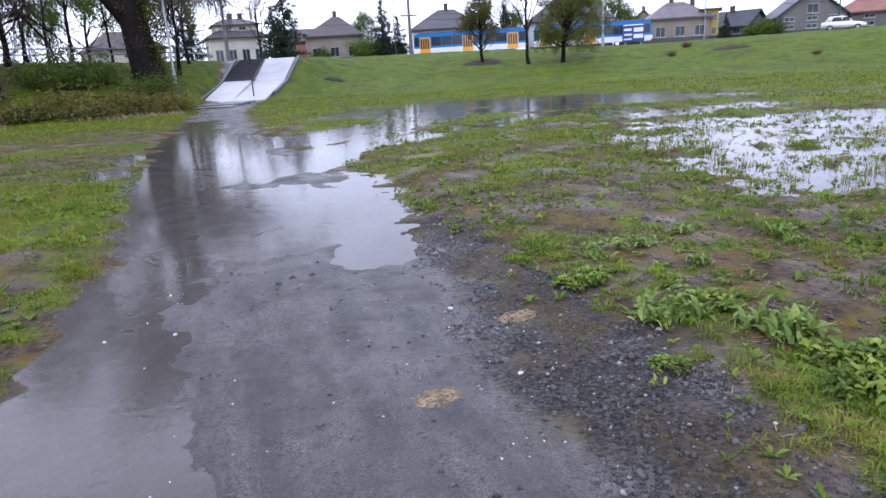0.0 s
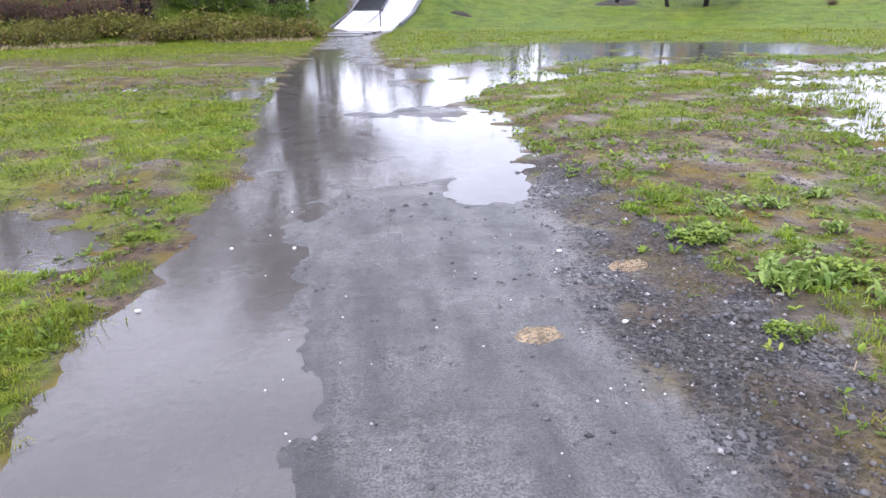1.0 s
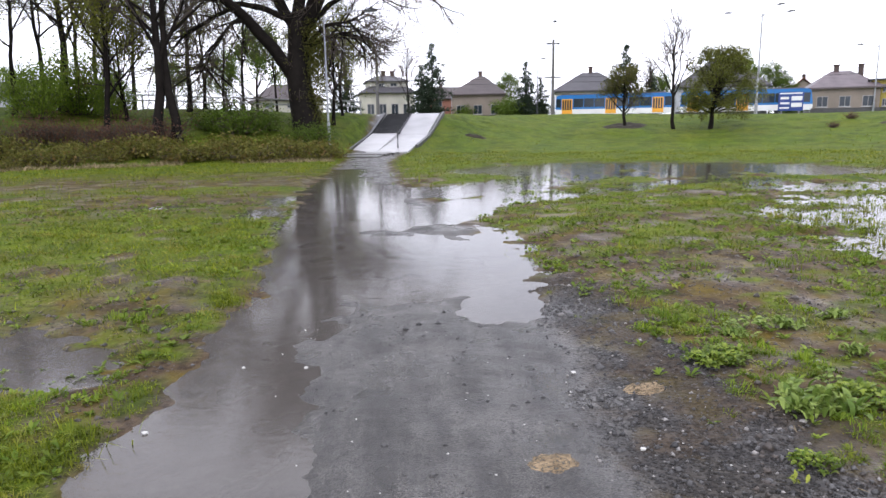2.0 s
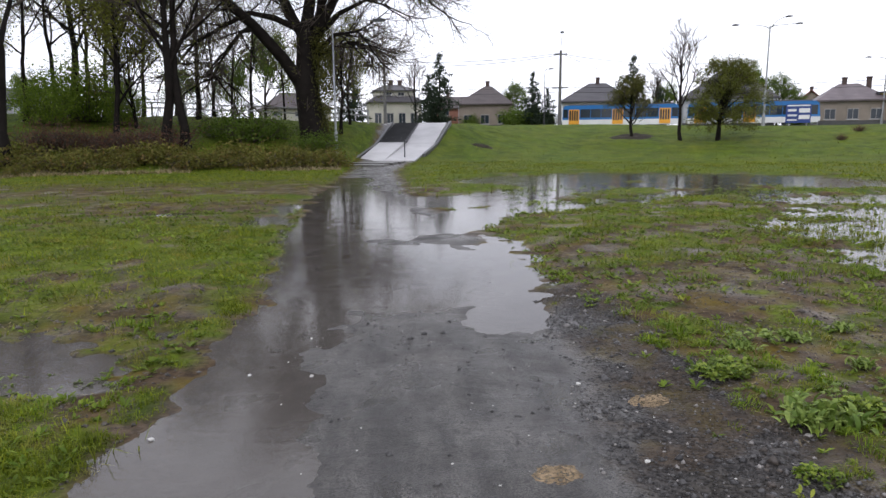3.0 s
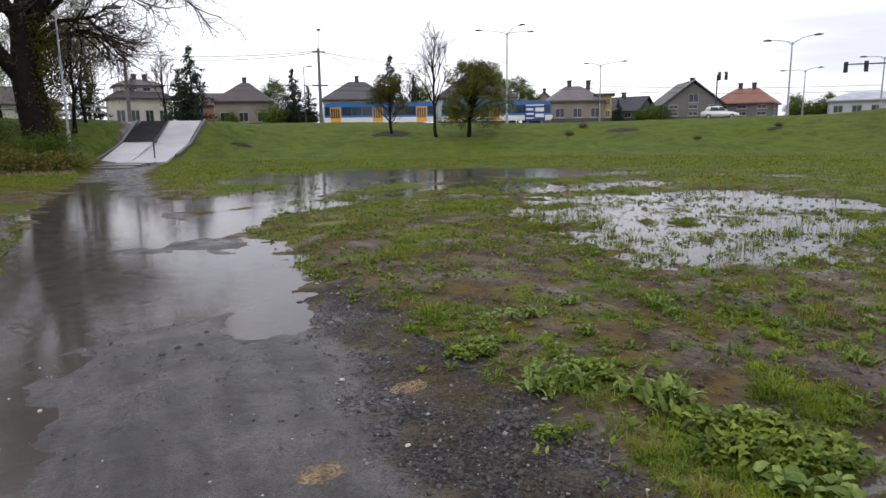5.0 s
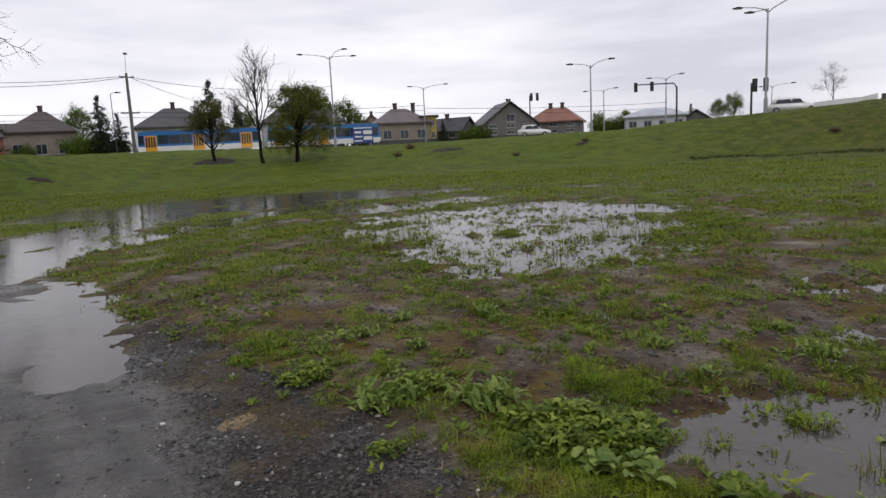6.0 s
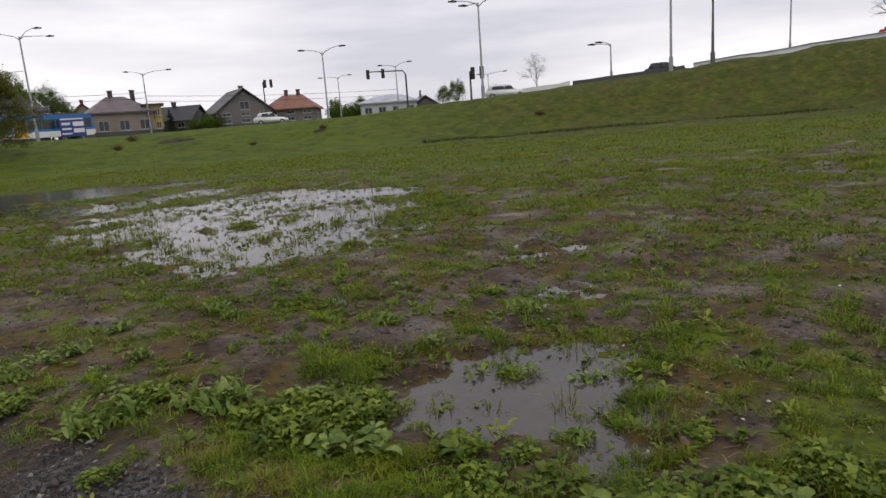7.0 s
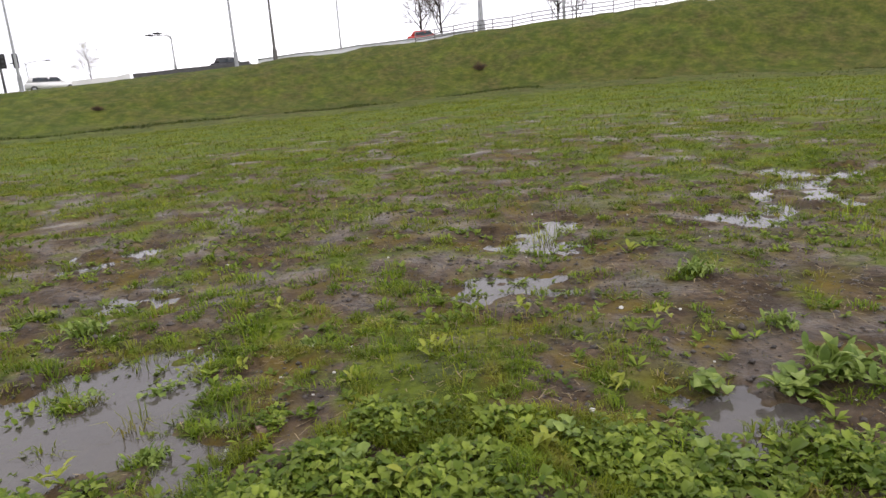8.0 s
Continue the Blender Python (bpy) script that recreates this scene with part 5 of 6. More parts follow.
plant_at(big_tree(), -7.6, 42, 7.6, first=True)
W_A = tree(11, "tall slim tree with thin budding twigs", 12, 0.15, L_BUD, 2600, 0.06, 0.22, 0.34, 10, 0.6, 0.06, (0, 7, 5))
W_B = tree(12, "tall dark-trunked tree with bare budding branches", 13, 0.26, L_OLIVE, 2400, 0.06, 0.22, 0.36, 9, 0.55, 0.07, (0, 6, 4), 0.02)
W_C = tree(13, "young tree in fresh yellow-green leaf", 10, 0.16, L_BUD, 9000, 0.085, 0.28, 0.2, 12, 0.7, 0.04, (0, 6, 5))
W_D = tree(14, "green leafy tree behind the road", 11, 0.2, L_GREEN, 8000, 0.15, 0.38, 0.2, 13, 0.8, 0.04, (0, 6, 5))
plant_at(W_B, -19.0, 38, 40, 1.0, first=True)
plant_at(W_A, -16.6, 46, 10, 1.0, first=True)
plant_at(W_C, -22.6, 41, 0, 0.9, first=True)
plant_at(W_D, -11.2, 74, 0, 0.8, first=True)
for proto, spots in (
    (W_B, ((-29.6, 36, 120, 1.15), (-17.75, 38.4, 250, 0.95), (-25.0, 46, 90, 0.9), (-36, 40, 200, 0.9), (-34, 47, 30, 0.9))),
    (W_A, ((-28.2, 44, 90, 0.8), (-12.5, 50.5, 20, 0.72), (-15.2, 50.5, 160, 0.75), (-22.1, 47, 220, 0.85), (-9.9, 51, 300, 0.55), (-31.5, 50, 10, 0.9), (-26.4, 50, 310, 0.95), (-29.8, 46, 200, 0.9), (-23.0, 50, 60, 0.9), (-33.0, 45, 100, 0.95), (-24.0, 54, 140, 1.0), (-20.4, 53, 80, 0.9), (-40, 46, 60, 1.0), (-13.9, 62, 75, 0.8), (-18.2, 60, 15, 0.95), (67.9, 100, 60, 0.5))),
    (W_C, ((-20.9, 43, 200, 0.7), (-32, 43, 100, 0.8), (-5.6, 45, 45, 0.78), (-4.6, 48, 130, 0.62), (-6.6, 49, 200, 0.7))),
    (W_D, ((-13.8, 76, 120, 0.72), (-17.4, 86, 220, 0.7), (-22, 88, 10, 0.6), (-28, 88, 160, 0.6), (-38, 80, 220, 0.8), (9.3, 122, 30, 0.85), (21.6, 125, 100, 0.8), (29.6, 112, 60, 0.78), (30.8, 116, 200, 0.6), (27.8, 120, 150, 1.0), (61.2, 112, 60, 0.50), (60.2, 116, 160, 0.45), (53.0, 140, 0, 0.5), (50.9, 142, 70, 0.5), (40.3, 130, 20, 0.3))),
):
    for az, r, turn, s in spots:
        plant_at(proto, az, r, turn, s)

BARE = tree(21, "bare young tree with upswept fine twigs on the bank", 7.4, 0.11, L_BUD, 300, 0.03, 0.1, 0.30, 13, 0.34, 0.14, (0, 5, 4))
plant_at(BARE, 22.8, 55, 0, 1.12, first=True)
for az, r, turn, s in ((1.2, 92, 40, 1.12), (20.9, 105, 90, 1.0), (64.4, 125, 10, 0.5)):
    plant_at(BARE, az, r, turn, s)


WIDE = tree(22, "bare spreading tree behind the embankment crest", 8.0, 0.12, L_BUD, 0, 0.03, 0.1, 0.2, 13, 0.8, 0.06, (0, 7, 6))
plant_at(WIDE, 95.0, 77, 0, 1.0, first=True)
for az, r, turn, s in ((93.6, 79, 130, 0.95), (104.6, 77, 60, 0.8), (106.2, 80, 210, 0.7)):
    plant_at(WIDE, az, r, turn, s)


def round_tree():
    """A low ovoid crown of many leaf clumps over a short stem, fuller to one side."""
    rng = np.random.default_rng(31)
    ob = thing("tree", "round-headed small tree in olive green leaf on the bank", "tree", 0, 0)
    wood, twigs, tips = crown_tubes(), crown_tubes(), []
    add_tube(wood, [(0, 0, -0.3), (0.06, 0, 0.7), (0.1, 0.05, 1.5), (0.35, 0, 2.8), (0.5, 0, 4.2)], (0.22, 0.17, 0.16, 0.11, 0.05), 9)
    for i in range(64):
        a, u = i * 2.4, rng.uniform(-0.85, 1.0)
        ring = math.sqrt(max(0.05, 1 - abs(u) ** 2.2)) * rng.uniform(0.72, 1.05)
        end = np.array((0.62 + 2.75 * ring * math.cos(a) * (1 - 0.22 * u), 2.6 * ring * math.sin(a), 3.25 + 2.45 * u + rng.normal(0, 0.15)))
        foot = np.array((0.1 + 0.1 * rng.uniform(), 0.05, rng.uniform(1.1, 3.2) if u > -0.2 else rng.uniform(1.0, 1.7)))
        mid = (foot + end) / 2 + (0, 0, 0.35) + rng.normal(0, 0.2, 3)
        add_tube(wood, [foot, mid, end], (0.06, 0.035, 0.012), 5)
        for k in range(5):
            way = (end - mid) / np.linalg.norm(end - mid) * 0.5 + rng.normal(0, 0.7, 3)
            grow(rng, wood, twigs, tips, mid + (end - mid) * rng.uniform(0.2, 1.0), way / np.linalg.norm(way), rng.uniform(0.5, 0.95), 0.012, 1, -0.02, 0.8, (0, 5))
    tips = [p for p in tips if p[2] > 0.7]
    return finish_tree(ob, wood, twigs, tips, rng, L_ROUND, 30000, 0.062, 0.13)


plant_at(round_tree(), 25.5, 56, 0, 1.0, first=True)
SPRUCE = conifer(41, "dark spruce beside the villa", 9.0, 7.2, L_NEEDLE)
plant_at(SPRUCE, 3.1, 85, 0, 1.02, first=True)
for az, r, turn, s in ((10.95, 104, 50, 0.92), (12.15, 104, 120, 0.66), (2.2, 88, 80, 0.75), (37.9, 108, 30, 0.38), (58.1, 125, 10, 0.5), (19.0, 106, 0, 1.16), (21.0, 112, 60, 0.8), (-4.2, 60, 40, 0.55), (47.8, 135, 0, 0.5)):
    plant_at(SPRUCE, az, r, turn, s)
plant_at(tree(43, "brown-olive shrub with several stems on the bank", 4.2, 0.11, L_OLIVE, 6500, 0.06, 0.16, 0.22, 14, 0.9, 0.03, (0, 6, 5), category="shrub"), 18.95, 57, 0, 1.12, first=True)
SAPLING = bush(47, "light green thicket of young trees in fresh leaf", 6.0, 4.9, L_FRESH, 7000, 0.11, 40)
plant_at(SAPLING, -24.4, 45, 0, 0.85, first=True)
for az, r, turn, s in ((-21.9, 44, 70, 0.6), (-27.0, 43.5, 140, 0.75)):
    plant_at(SAPLING, az, r, turn, s)
HEDGE = bush(44, "fresh green garden shrub beyond the road", 4.0, 2.8, L_GREEN, 5000, 0.12, 26)
plant_at(HEDGE, 9.4, 104, 0, 1.25, first=True)
for az, r, turn, s in ((10.6, 106, 40, 0.9), (11.8, 106, 90, 0.8), (5.9, 108, 200, 0.7), (14.2, 106, 60, 0.6), (30.9, 106, 70, 0.9), (39.8, 110, 10, 0.6), (41.0, 108, 60, 0.75), (51.2, 118, 10, 0.9), (52.6, 120, 100, 0.9)):
    plant_at(HEDGE, az, r, turn, s)
SCRUB = bush(48, "low green scrub in fresh leaf on the slope", 4.4, 1.5, L_GREEN, 3000, 0.09, 40)
plant_at(SCRUB, -12.8, 40.3, 0, 1.0, first=True)
for az, r, turn, s in ((-14.6, 41.5, 50, 0.75), (-10.9, 41.5, 120, 0.7), (-7.1, 40, 200, 0.7), (-8.6, 39.4, 10, 0.5)):
    plant_at(SCRUB, az, r, turn, s)
BRAMBLE = bush(45, "low tangled bramble with brown and green leaves", 3.0, 0.62, L_BRAMBLE, 2000, 0.085, 44)
plant_at(BRAMBLE, -6.4, 34.6, 0, 1.0, first=True)
rng = np.random.default_rng(5)
for az in np.arange(-42, -6.6, 1.75):
    plant_at(BRAMBLE, az + rng.uniform(-0.5, 0.5), rng.uniform(33.4, 35.8), rng.uniform(0, 360), rng.uniform(0.45, 1.1))
for az in np.arange(-31, -6.0, 2.6):
    plant_at(BRAMBLE, az + rng.uniform(-0.8, 0.8), rng.uniform(36.0, 37.4), rng.uniform(0, 360), rng.uniform(0.6, 1.0))
BRUSH = bush(46, "red-brown dry brush with bare stalks", 3.4, 1.5, L_DRY, 1500, 0.06, 90)
plant_at(BRUSH, -21, 38, 0, 1.0, first=True)
for az in (-27.6, -26.0, -24.6, -23.4, -22.2, -19.9, -18.8):
    plant_at(BRUSH, az, 37.6 + rng.uniform(0, 1.5), az * 40, rng.uniform(0.7, 1.0))
for az, r, s in ((35.0, 60, 0.35), (49.8, 58, 0.25), (33.9, 56, 0.3), (98.2, 57, 0.45), (44, 52, 0.22), (68, 55, 0.28)):
    plant_at(BRUSH, az, r, az * 7, s)


# ---- grass and low weeds ----
def strew(rng, n, r0, r1, a0=-48.0, a1=138.0):
    r = np.sqrt(rng.uniform(r0 * r0, r1 * r1, n))
    a = np.radians(rng.uniform(a0, a1, n))
    return r * np.sin(a), r * np.cos(a)


def blades(name, rng, x, y, h, w, mat, label, bent=True, facing=None):
    """Grass blades as thin bent slips, all one sheet of stuff."""
    n = len(x)
    z = land(x, y) - 0.01
    a, lean = rng.uniform(0, 6.28, n), rng.uniform(0.35, 1.25, n)
    if facing is not None:
        a = facing + rng.normal(0, 0.8, n)
    h, w = h * rng.uniform(0.55, 1.35, n), w * rng.uniform(0.7, 1.3, n)
    ca, sa = np.cos(a), np.sin(a)
    base = np.stack((x, y, z), -1)
    side = np.stack((-sa, ca, 0 * ca), -1) * w[:, None] * 0.5
    out = np.stack((ca, sa, 0 * ca), -1)
    up = np.array((0, 0, 1.0))
    mid = base + out * (lean * h * 0.3)[:, None] + up * (h * 0.6)[:, None]
    tip = base + out * (lean * h)[:, None] + up * (h * (1.05 - 0.55 * lean))[:, None]
    i = np.arange(n)[:, None]
    if bent:
        v = np.stack((base - side, base + side, mid + side * 0.8, mid - side * 0.8, tip), 1).reshape(-1, 3)
        me = mesh_np(name, v, i * 5 + (0, 1, 2, 3), i * 5 + (3, 2, 4), mat)
    else:
        v = np.stack((base - side, base + side, tip), 1).reshape(-1, 3)
        me = mesh_np(name, v, None, i * 3 + (0, 1, 2), mat)
    return tagged(new(name, me), label, "grass", kind="stuff")


M_BANK = make_leaf("dull_bank_blades", (0.036, 0.058, 0.007), (0.112, 0.132, 0.018), (0.14, 0.11, 0.04))


def turf():
    rng = np.random.default_rng(61)
    label = "short wet green grass tufts over the field"
    for r0, r1, tufts, per, h, w, size, bent in ((1.6, 7.0, 56000, 14, 0.038, 0.006, 0.028, True), (7.0, 18.0, 78000, 16, 0.066, 0.014, 0.105, False), (17.0, 40.0, 44000, 15, 0.090, 0.030, 0.26, False), (38.0, 68.0, 15000, 10, 0.07, 0.05, 0.50, False)):
        x, y = strew(rng, tufts, r0, r1)
        clump = fractal(x, y, 3.2, 101, 3)
        mound = np.clip((fractal(x, y, 1.5, 201, 3) - 0.40) * 6, 0.28 if r1 > 7 else 0.22, 1)
        keep = rng.uniform(0, 1, tufts) < np.clip(grass_cover(x, y) * 1.25, 0, 1) * np.clip((clump - 0.25) * 3.0, 0.12, 1) * mound
        keep &= land(x, y) > 0.002
        keep &= (x < np.interp(y, PATH_Y, PATH_X)) | (rng.uniform(0, 1, tufts) < np.clip(0.42 + r1 / 45, 0, 1))
        x, y, clump = x[keep], y[keep], clump[keep]
        n = len(x)
        k = rng.lognormal(-0.1, 0.42, n) * (0.5 + clump)
        dx, dy = rng.normal(0, 1, (2, n, per)) * (size * k)[:, None]
        fall = np.exp(-(dx ** 2 + dy ** 2) / (2 * (size * k[:, None]) ** 2) * 0.35)
        far_side = np.degrees(np.arctan2(x, y)) > 57
        if r0 > 30:
            blades("bank_grass", rng, (x[:, None] + dx)[far_side].ravel(), (y[:, None] + dy)[far_side].ravel(), (h * k[:, None] * (0.35 + 0.75 * fall))[far_side].ravel(), w, M_BANK, "dull green grass of the road embankment", bent, np.arctan2(dy, dx)[far_side].ravel())
            x, y, k, dx, dy, fall = (q[~far_side] for q in (x, y, k, dx, dy, fall))
        blades("grass", rng, (x[:, None] + dx).ravel(), (y[:, None] + dy).ravel(), (h * k[:, None] * (0.35 + 0.75 * fall)).ravel(), w, M_GRASS, label, bent, np.arctan2(dy, dx).ravel())
    x, y = strew(rng, 4300, 2.0, 15.0, 25, 130)
    keep = (pool_depth(x, y) > -0.05) & (path_side(x, y) < -0.4) & (rng.uniform(0, 1, len(x)) < np.clip((fractal(x, y, 2.4, 221, 3) - 0.40) * 5, 0.08, 1))
    x, y = x[keep], y[keep]
    k = rng.lognormal(0.0, 0.45, len(x))
    dx, dy = rng.normal(0, 1, (2, len(x), 34)) * (0.035 * k)[:, None]
    blades("pool_tussocks", rng, (x[:, None] + dx).ravel(), (y[:, None] + dy).ravel(), np.repeat(0.075 * k, 34), 0.007, M_GRASS, "small grass tussocks standing in shallow rain water", True, np.arctan2(dy, dx).ravel())
    a, r = np.radians(rng.uniform(40, 132, 60000)), rng.uniform(1.9, 3.1, 60000)
    x, y = r * np.sin(a), r * np.cos(a)
    keep = (fractal(x, y, 2.2, 191, 3) > 0.56) & (path_side(x, y) < -1.0) & (land(x, y) > 0.0)
    blades("rank_grass", rng, x[keep], y[keep], np.full(keep.sum(), 0.08), 0.005, M_GRASS, "longer green grass among weeds beside the path", True)
    x, y = strew(rng, 300000, 1.8, 16.0)
    keep = (fractal(x, y, 1.4, 111, 4) > 0.47) & (path_side(x, y) < -0.15) & (land(x, y) > 0.002) & (rng.uniform(0, 1, len(x)) < 0.8)
    blades("moss", rng, x[keep], y[keep], np.full(keep.sum(), 0.022), 0.011, M_MOSS, "yellow-green moss and low shoots on the mud", False)


turf()

M_TUFT = make_leaf("lush_tussock_blades", (0.085, 0.160, 0.010), (0.310, 0.400, 0.032), (0.26, 0.22, 0.05))


def tussocks():
    """Distinct mounded grass clumps with bare mud between them."""
    rng = np.random.default_rng(64)
    n = 12000
    r = np.exp(rng.uniform(math.log(1.9), math.log(24), n))
    a = np.radians(rng.uniform(-46, 136, n))
    x, y = r * np.sin(a), r * np.cos(a)
    patch = fractal(x, y, 0.55, 321, 3) * 0.5 + fractal(x, y, 1.7, 331, 3) * 0.5
    east = x > np.interp(y, PATH_Y, PATH_X)
    keep = (path_side(x, y) < -0.35) & (gravel_cover(x, y) < 0.3) & (pool_depth(x, y) < 0.04) & (land(x, y) > -0.006)
    bare = np.clip(1.2 - np.hypot((x - 5.2) / 3.2, (y + 2.4) / 2.6), 0, 1)
    keep &= rng.uniform(0, 1, n) < np.clip((patch - 0.40) * 6, 0.05, 1) * np.where(east, 0.9, 0.35) * (1 - 0.6 * bare)
    x, y, r = x[keep], y[keep], r[keep]
    k = rng.lognormal(0, 0.38, len(x))
    tall = [(3.22, 2.98), (3.17, 2.5), (3.4, 2.75), (2.95, 2.4), (2.76, 2.17), (2.45, 1.9), (3.27, 2.9), (2.62, 0.75), (2.5, 0.4), (2.75, -0.2), (2.62, -0.62), (2.9, -1.0), (2.5, -1.3), (2.35, -1.75), (3.91, 2.4), (4.0, 4.65), (4.8, -2.3), (3.5, 0.2)]
    for tx, ty in tall:
        for q in range(3):
            x, y = np.append(x, tx + rng.normal(0, 0.07)), np.append(y, ty + rng.normal(0, 0.07))
            r, k = np.append(r, math.hypot(tx, ty)), np.append(k, rng.uniform(1.3, 1.9))
    for r0, r1, per, w, bent in ((0, 4.5, 90, 0.0050, True), (4.5, 10, 56, 0.0085, True), (10, 30, 34, 0.018, False)):
        m = (r >= r0) & (r < r1)
        c = int(m.sum())
        rad = 0.060 * k[m] * (1 + 0.035 * r[m])
        ang, q = rng.uniform(0, 6.28, (c, per)), np.sqrt(rng.uniform(0, 1, (c, per)))
        long = 1 + 0.5 * rng.uniform(-1, 1, (c, 1))
        dx, dy = np.cos(ang) * q * rad[:, None] * long, np.sin(ang) * q * rad[:, None] / long
        hh = (0.050 * k[m] * (1 + 0.02 * r[m]))[:, None] * (1.05 - 0.6 * q ** 2)
        blades("tussocks", rng, (x[m][:, None] + dx).ravel(), (y[m][:, None] + dy).ravel(), hh.ravel(), w, M_TUFT, "mounded green grass clumps standing on bare wet mud", bent, np.arctan2(dy, dx).ravel())


tussocks()


def leaf_mesh(name, length, width, curl, kind="lance", mat=None):
    """A leaf along +x with a folded midrib and a bent tip."""
    n = 6
    v, q = [], []
    for i in range(n):
        t = i / (n - 1)
        if kind == "lance":
            w = width * (math.sin(math.pi * min(1, t * 0.92 + 0.08)) ** 0.8)
        elif kind == "broad":
            w = width * (math.sin(math.pi * min(1, t * 0.8 + 0.2)) ** 0.55) * (1 + 0.12 * math.sin(t * 17))
        else:
            w = width * math.sin(math.pi * min(1, t * 0.9 + 0.1))
        x, z = length * t * (1 - 0.18 * curl * t), length * (0.55 * t - curl * 0.75 * t * t)
        v += [(x, -w / 2, z + 0.22 * w), (x, 0, z), (x, w / 2, z + 0.22 * w)]
    for i in range(n - 1):
        for k in range(2):
            q.append((i * 3 + k, (i + 1) * 3 + k, (i + 1) * 3 + k + 1, i * 3 + k + 1))
    return mesh_np(name, v, q, None, mat, True)


def make_weed_mat(name, dark, light):
    k = Nodes(name)
    col = k.mix(k.random(), dark, light)
    vein = k.ramp(k.noise(22, 3), (0.4, 0.0), (0.7, 0.5))
    col = k.mix(vein, col, tuple(c * 0.6 for c in dark))
    k.bump(k.noise(45, 3), 0.3, 0.01)
    k.set(col, 0.45, spec=0.22)
    thin = k.n.new("ShaderNodeBsdfTranslucent")
    k.link(col, thin.inputs["Color"])
    blend = k.n.new("ShaderNodeMixShader")
    blend.inputs["Fac"].default_value = 0.3
    k.link(k.b.outputs["BSDF"], blend.inputs[1])
    k.link(thin.outputs["BSDF"], blend.inputs[2])
    k.link(blend.outputs["Shader"], k.n["Material Output"].inputs["Surface"])
    return k.m


M_BED = make_leaf("low_bed_leaf", (0.070, 0.130, 0.012), (0.330, 0.405, 0.065), None, 0.42)
M_LEAFY = make_weed_mat("weed_leaf_green", (0.110, 0.180, 0.030), (0.310, 0.390, 0.095))
M_YELLOWY = make_weed_mat("weed_leaf_yellow_green", (0.200, 0.250, 0.028), (0.340, 0.365, 0.055))
LANCE = [leaf_mesh("leaf", 0.15, 0.043, c, "lance", M_LEAFY) for c in (0.55, 0.75, 0.95)]
BROAD = [leaf_mesh("leaf", 0.088, 0.056, c, "broad", M_LEAFY) for c in (0.6, 0.8)]
OVAL = [leaf_mesh("leaf", 0.060, 0.030, c, "oval", M_LEAFY) for c in (0.5, 0.8)]
OVAL_Y = [leaf_mesh("leaf", 0.085, 0.034, c, "oval", M_YELLOWY) for c in (0.4, 0.7)]


def leaf_cloud(rng, foot, a, ln, up):
    """Folded broad leaves that grow from feet (n, k, 3) along headings a, ln long: verts, quads, tris."""
    out = np.stack((np.cos(a), np.sin(a), 0 * a), -1)
    side = np.stack((-np.sin(a), np.cos(a), 0 * a), -1)
    lift = np.array((0, 0, 1.0))
    w = (ln * rng.uniform(0.24, 0.34, a.shape))[..., None]
    fold = lift * w * 0.35
    p1 = foot + out * (ln * 0.35)[..., None] + lift * (ln * up * 0.5)[..., None]
    p2 = foot + out * (ln * 0.75)[..., None] + lift * (ln * up * 0.7)[..., None]
    tip = foot + out * ln[..., None] + lift * (ln * (up * 0.6 - 0.1))[..., None]
    v = np.stack((foot, p1 - side * w + fold, p1, p1 + side * w + fold, p2 - side * w * 0.8 + fold, p2, p2 + side * w * 0.8 + fold, tip), -2).reshape(-1, 3)
    i = np.arange(a.size)[:, None] * 8
    return v, np.concatenate((i + (1, 2, 5, 4), i + (2, 3, 6, 5))), np.concatenate((i + (0, 2, 1), i + (0, 3, 2), i + (4, 5, 7), i + (5, 6, 7)))


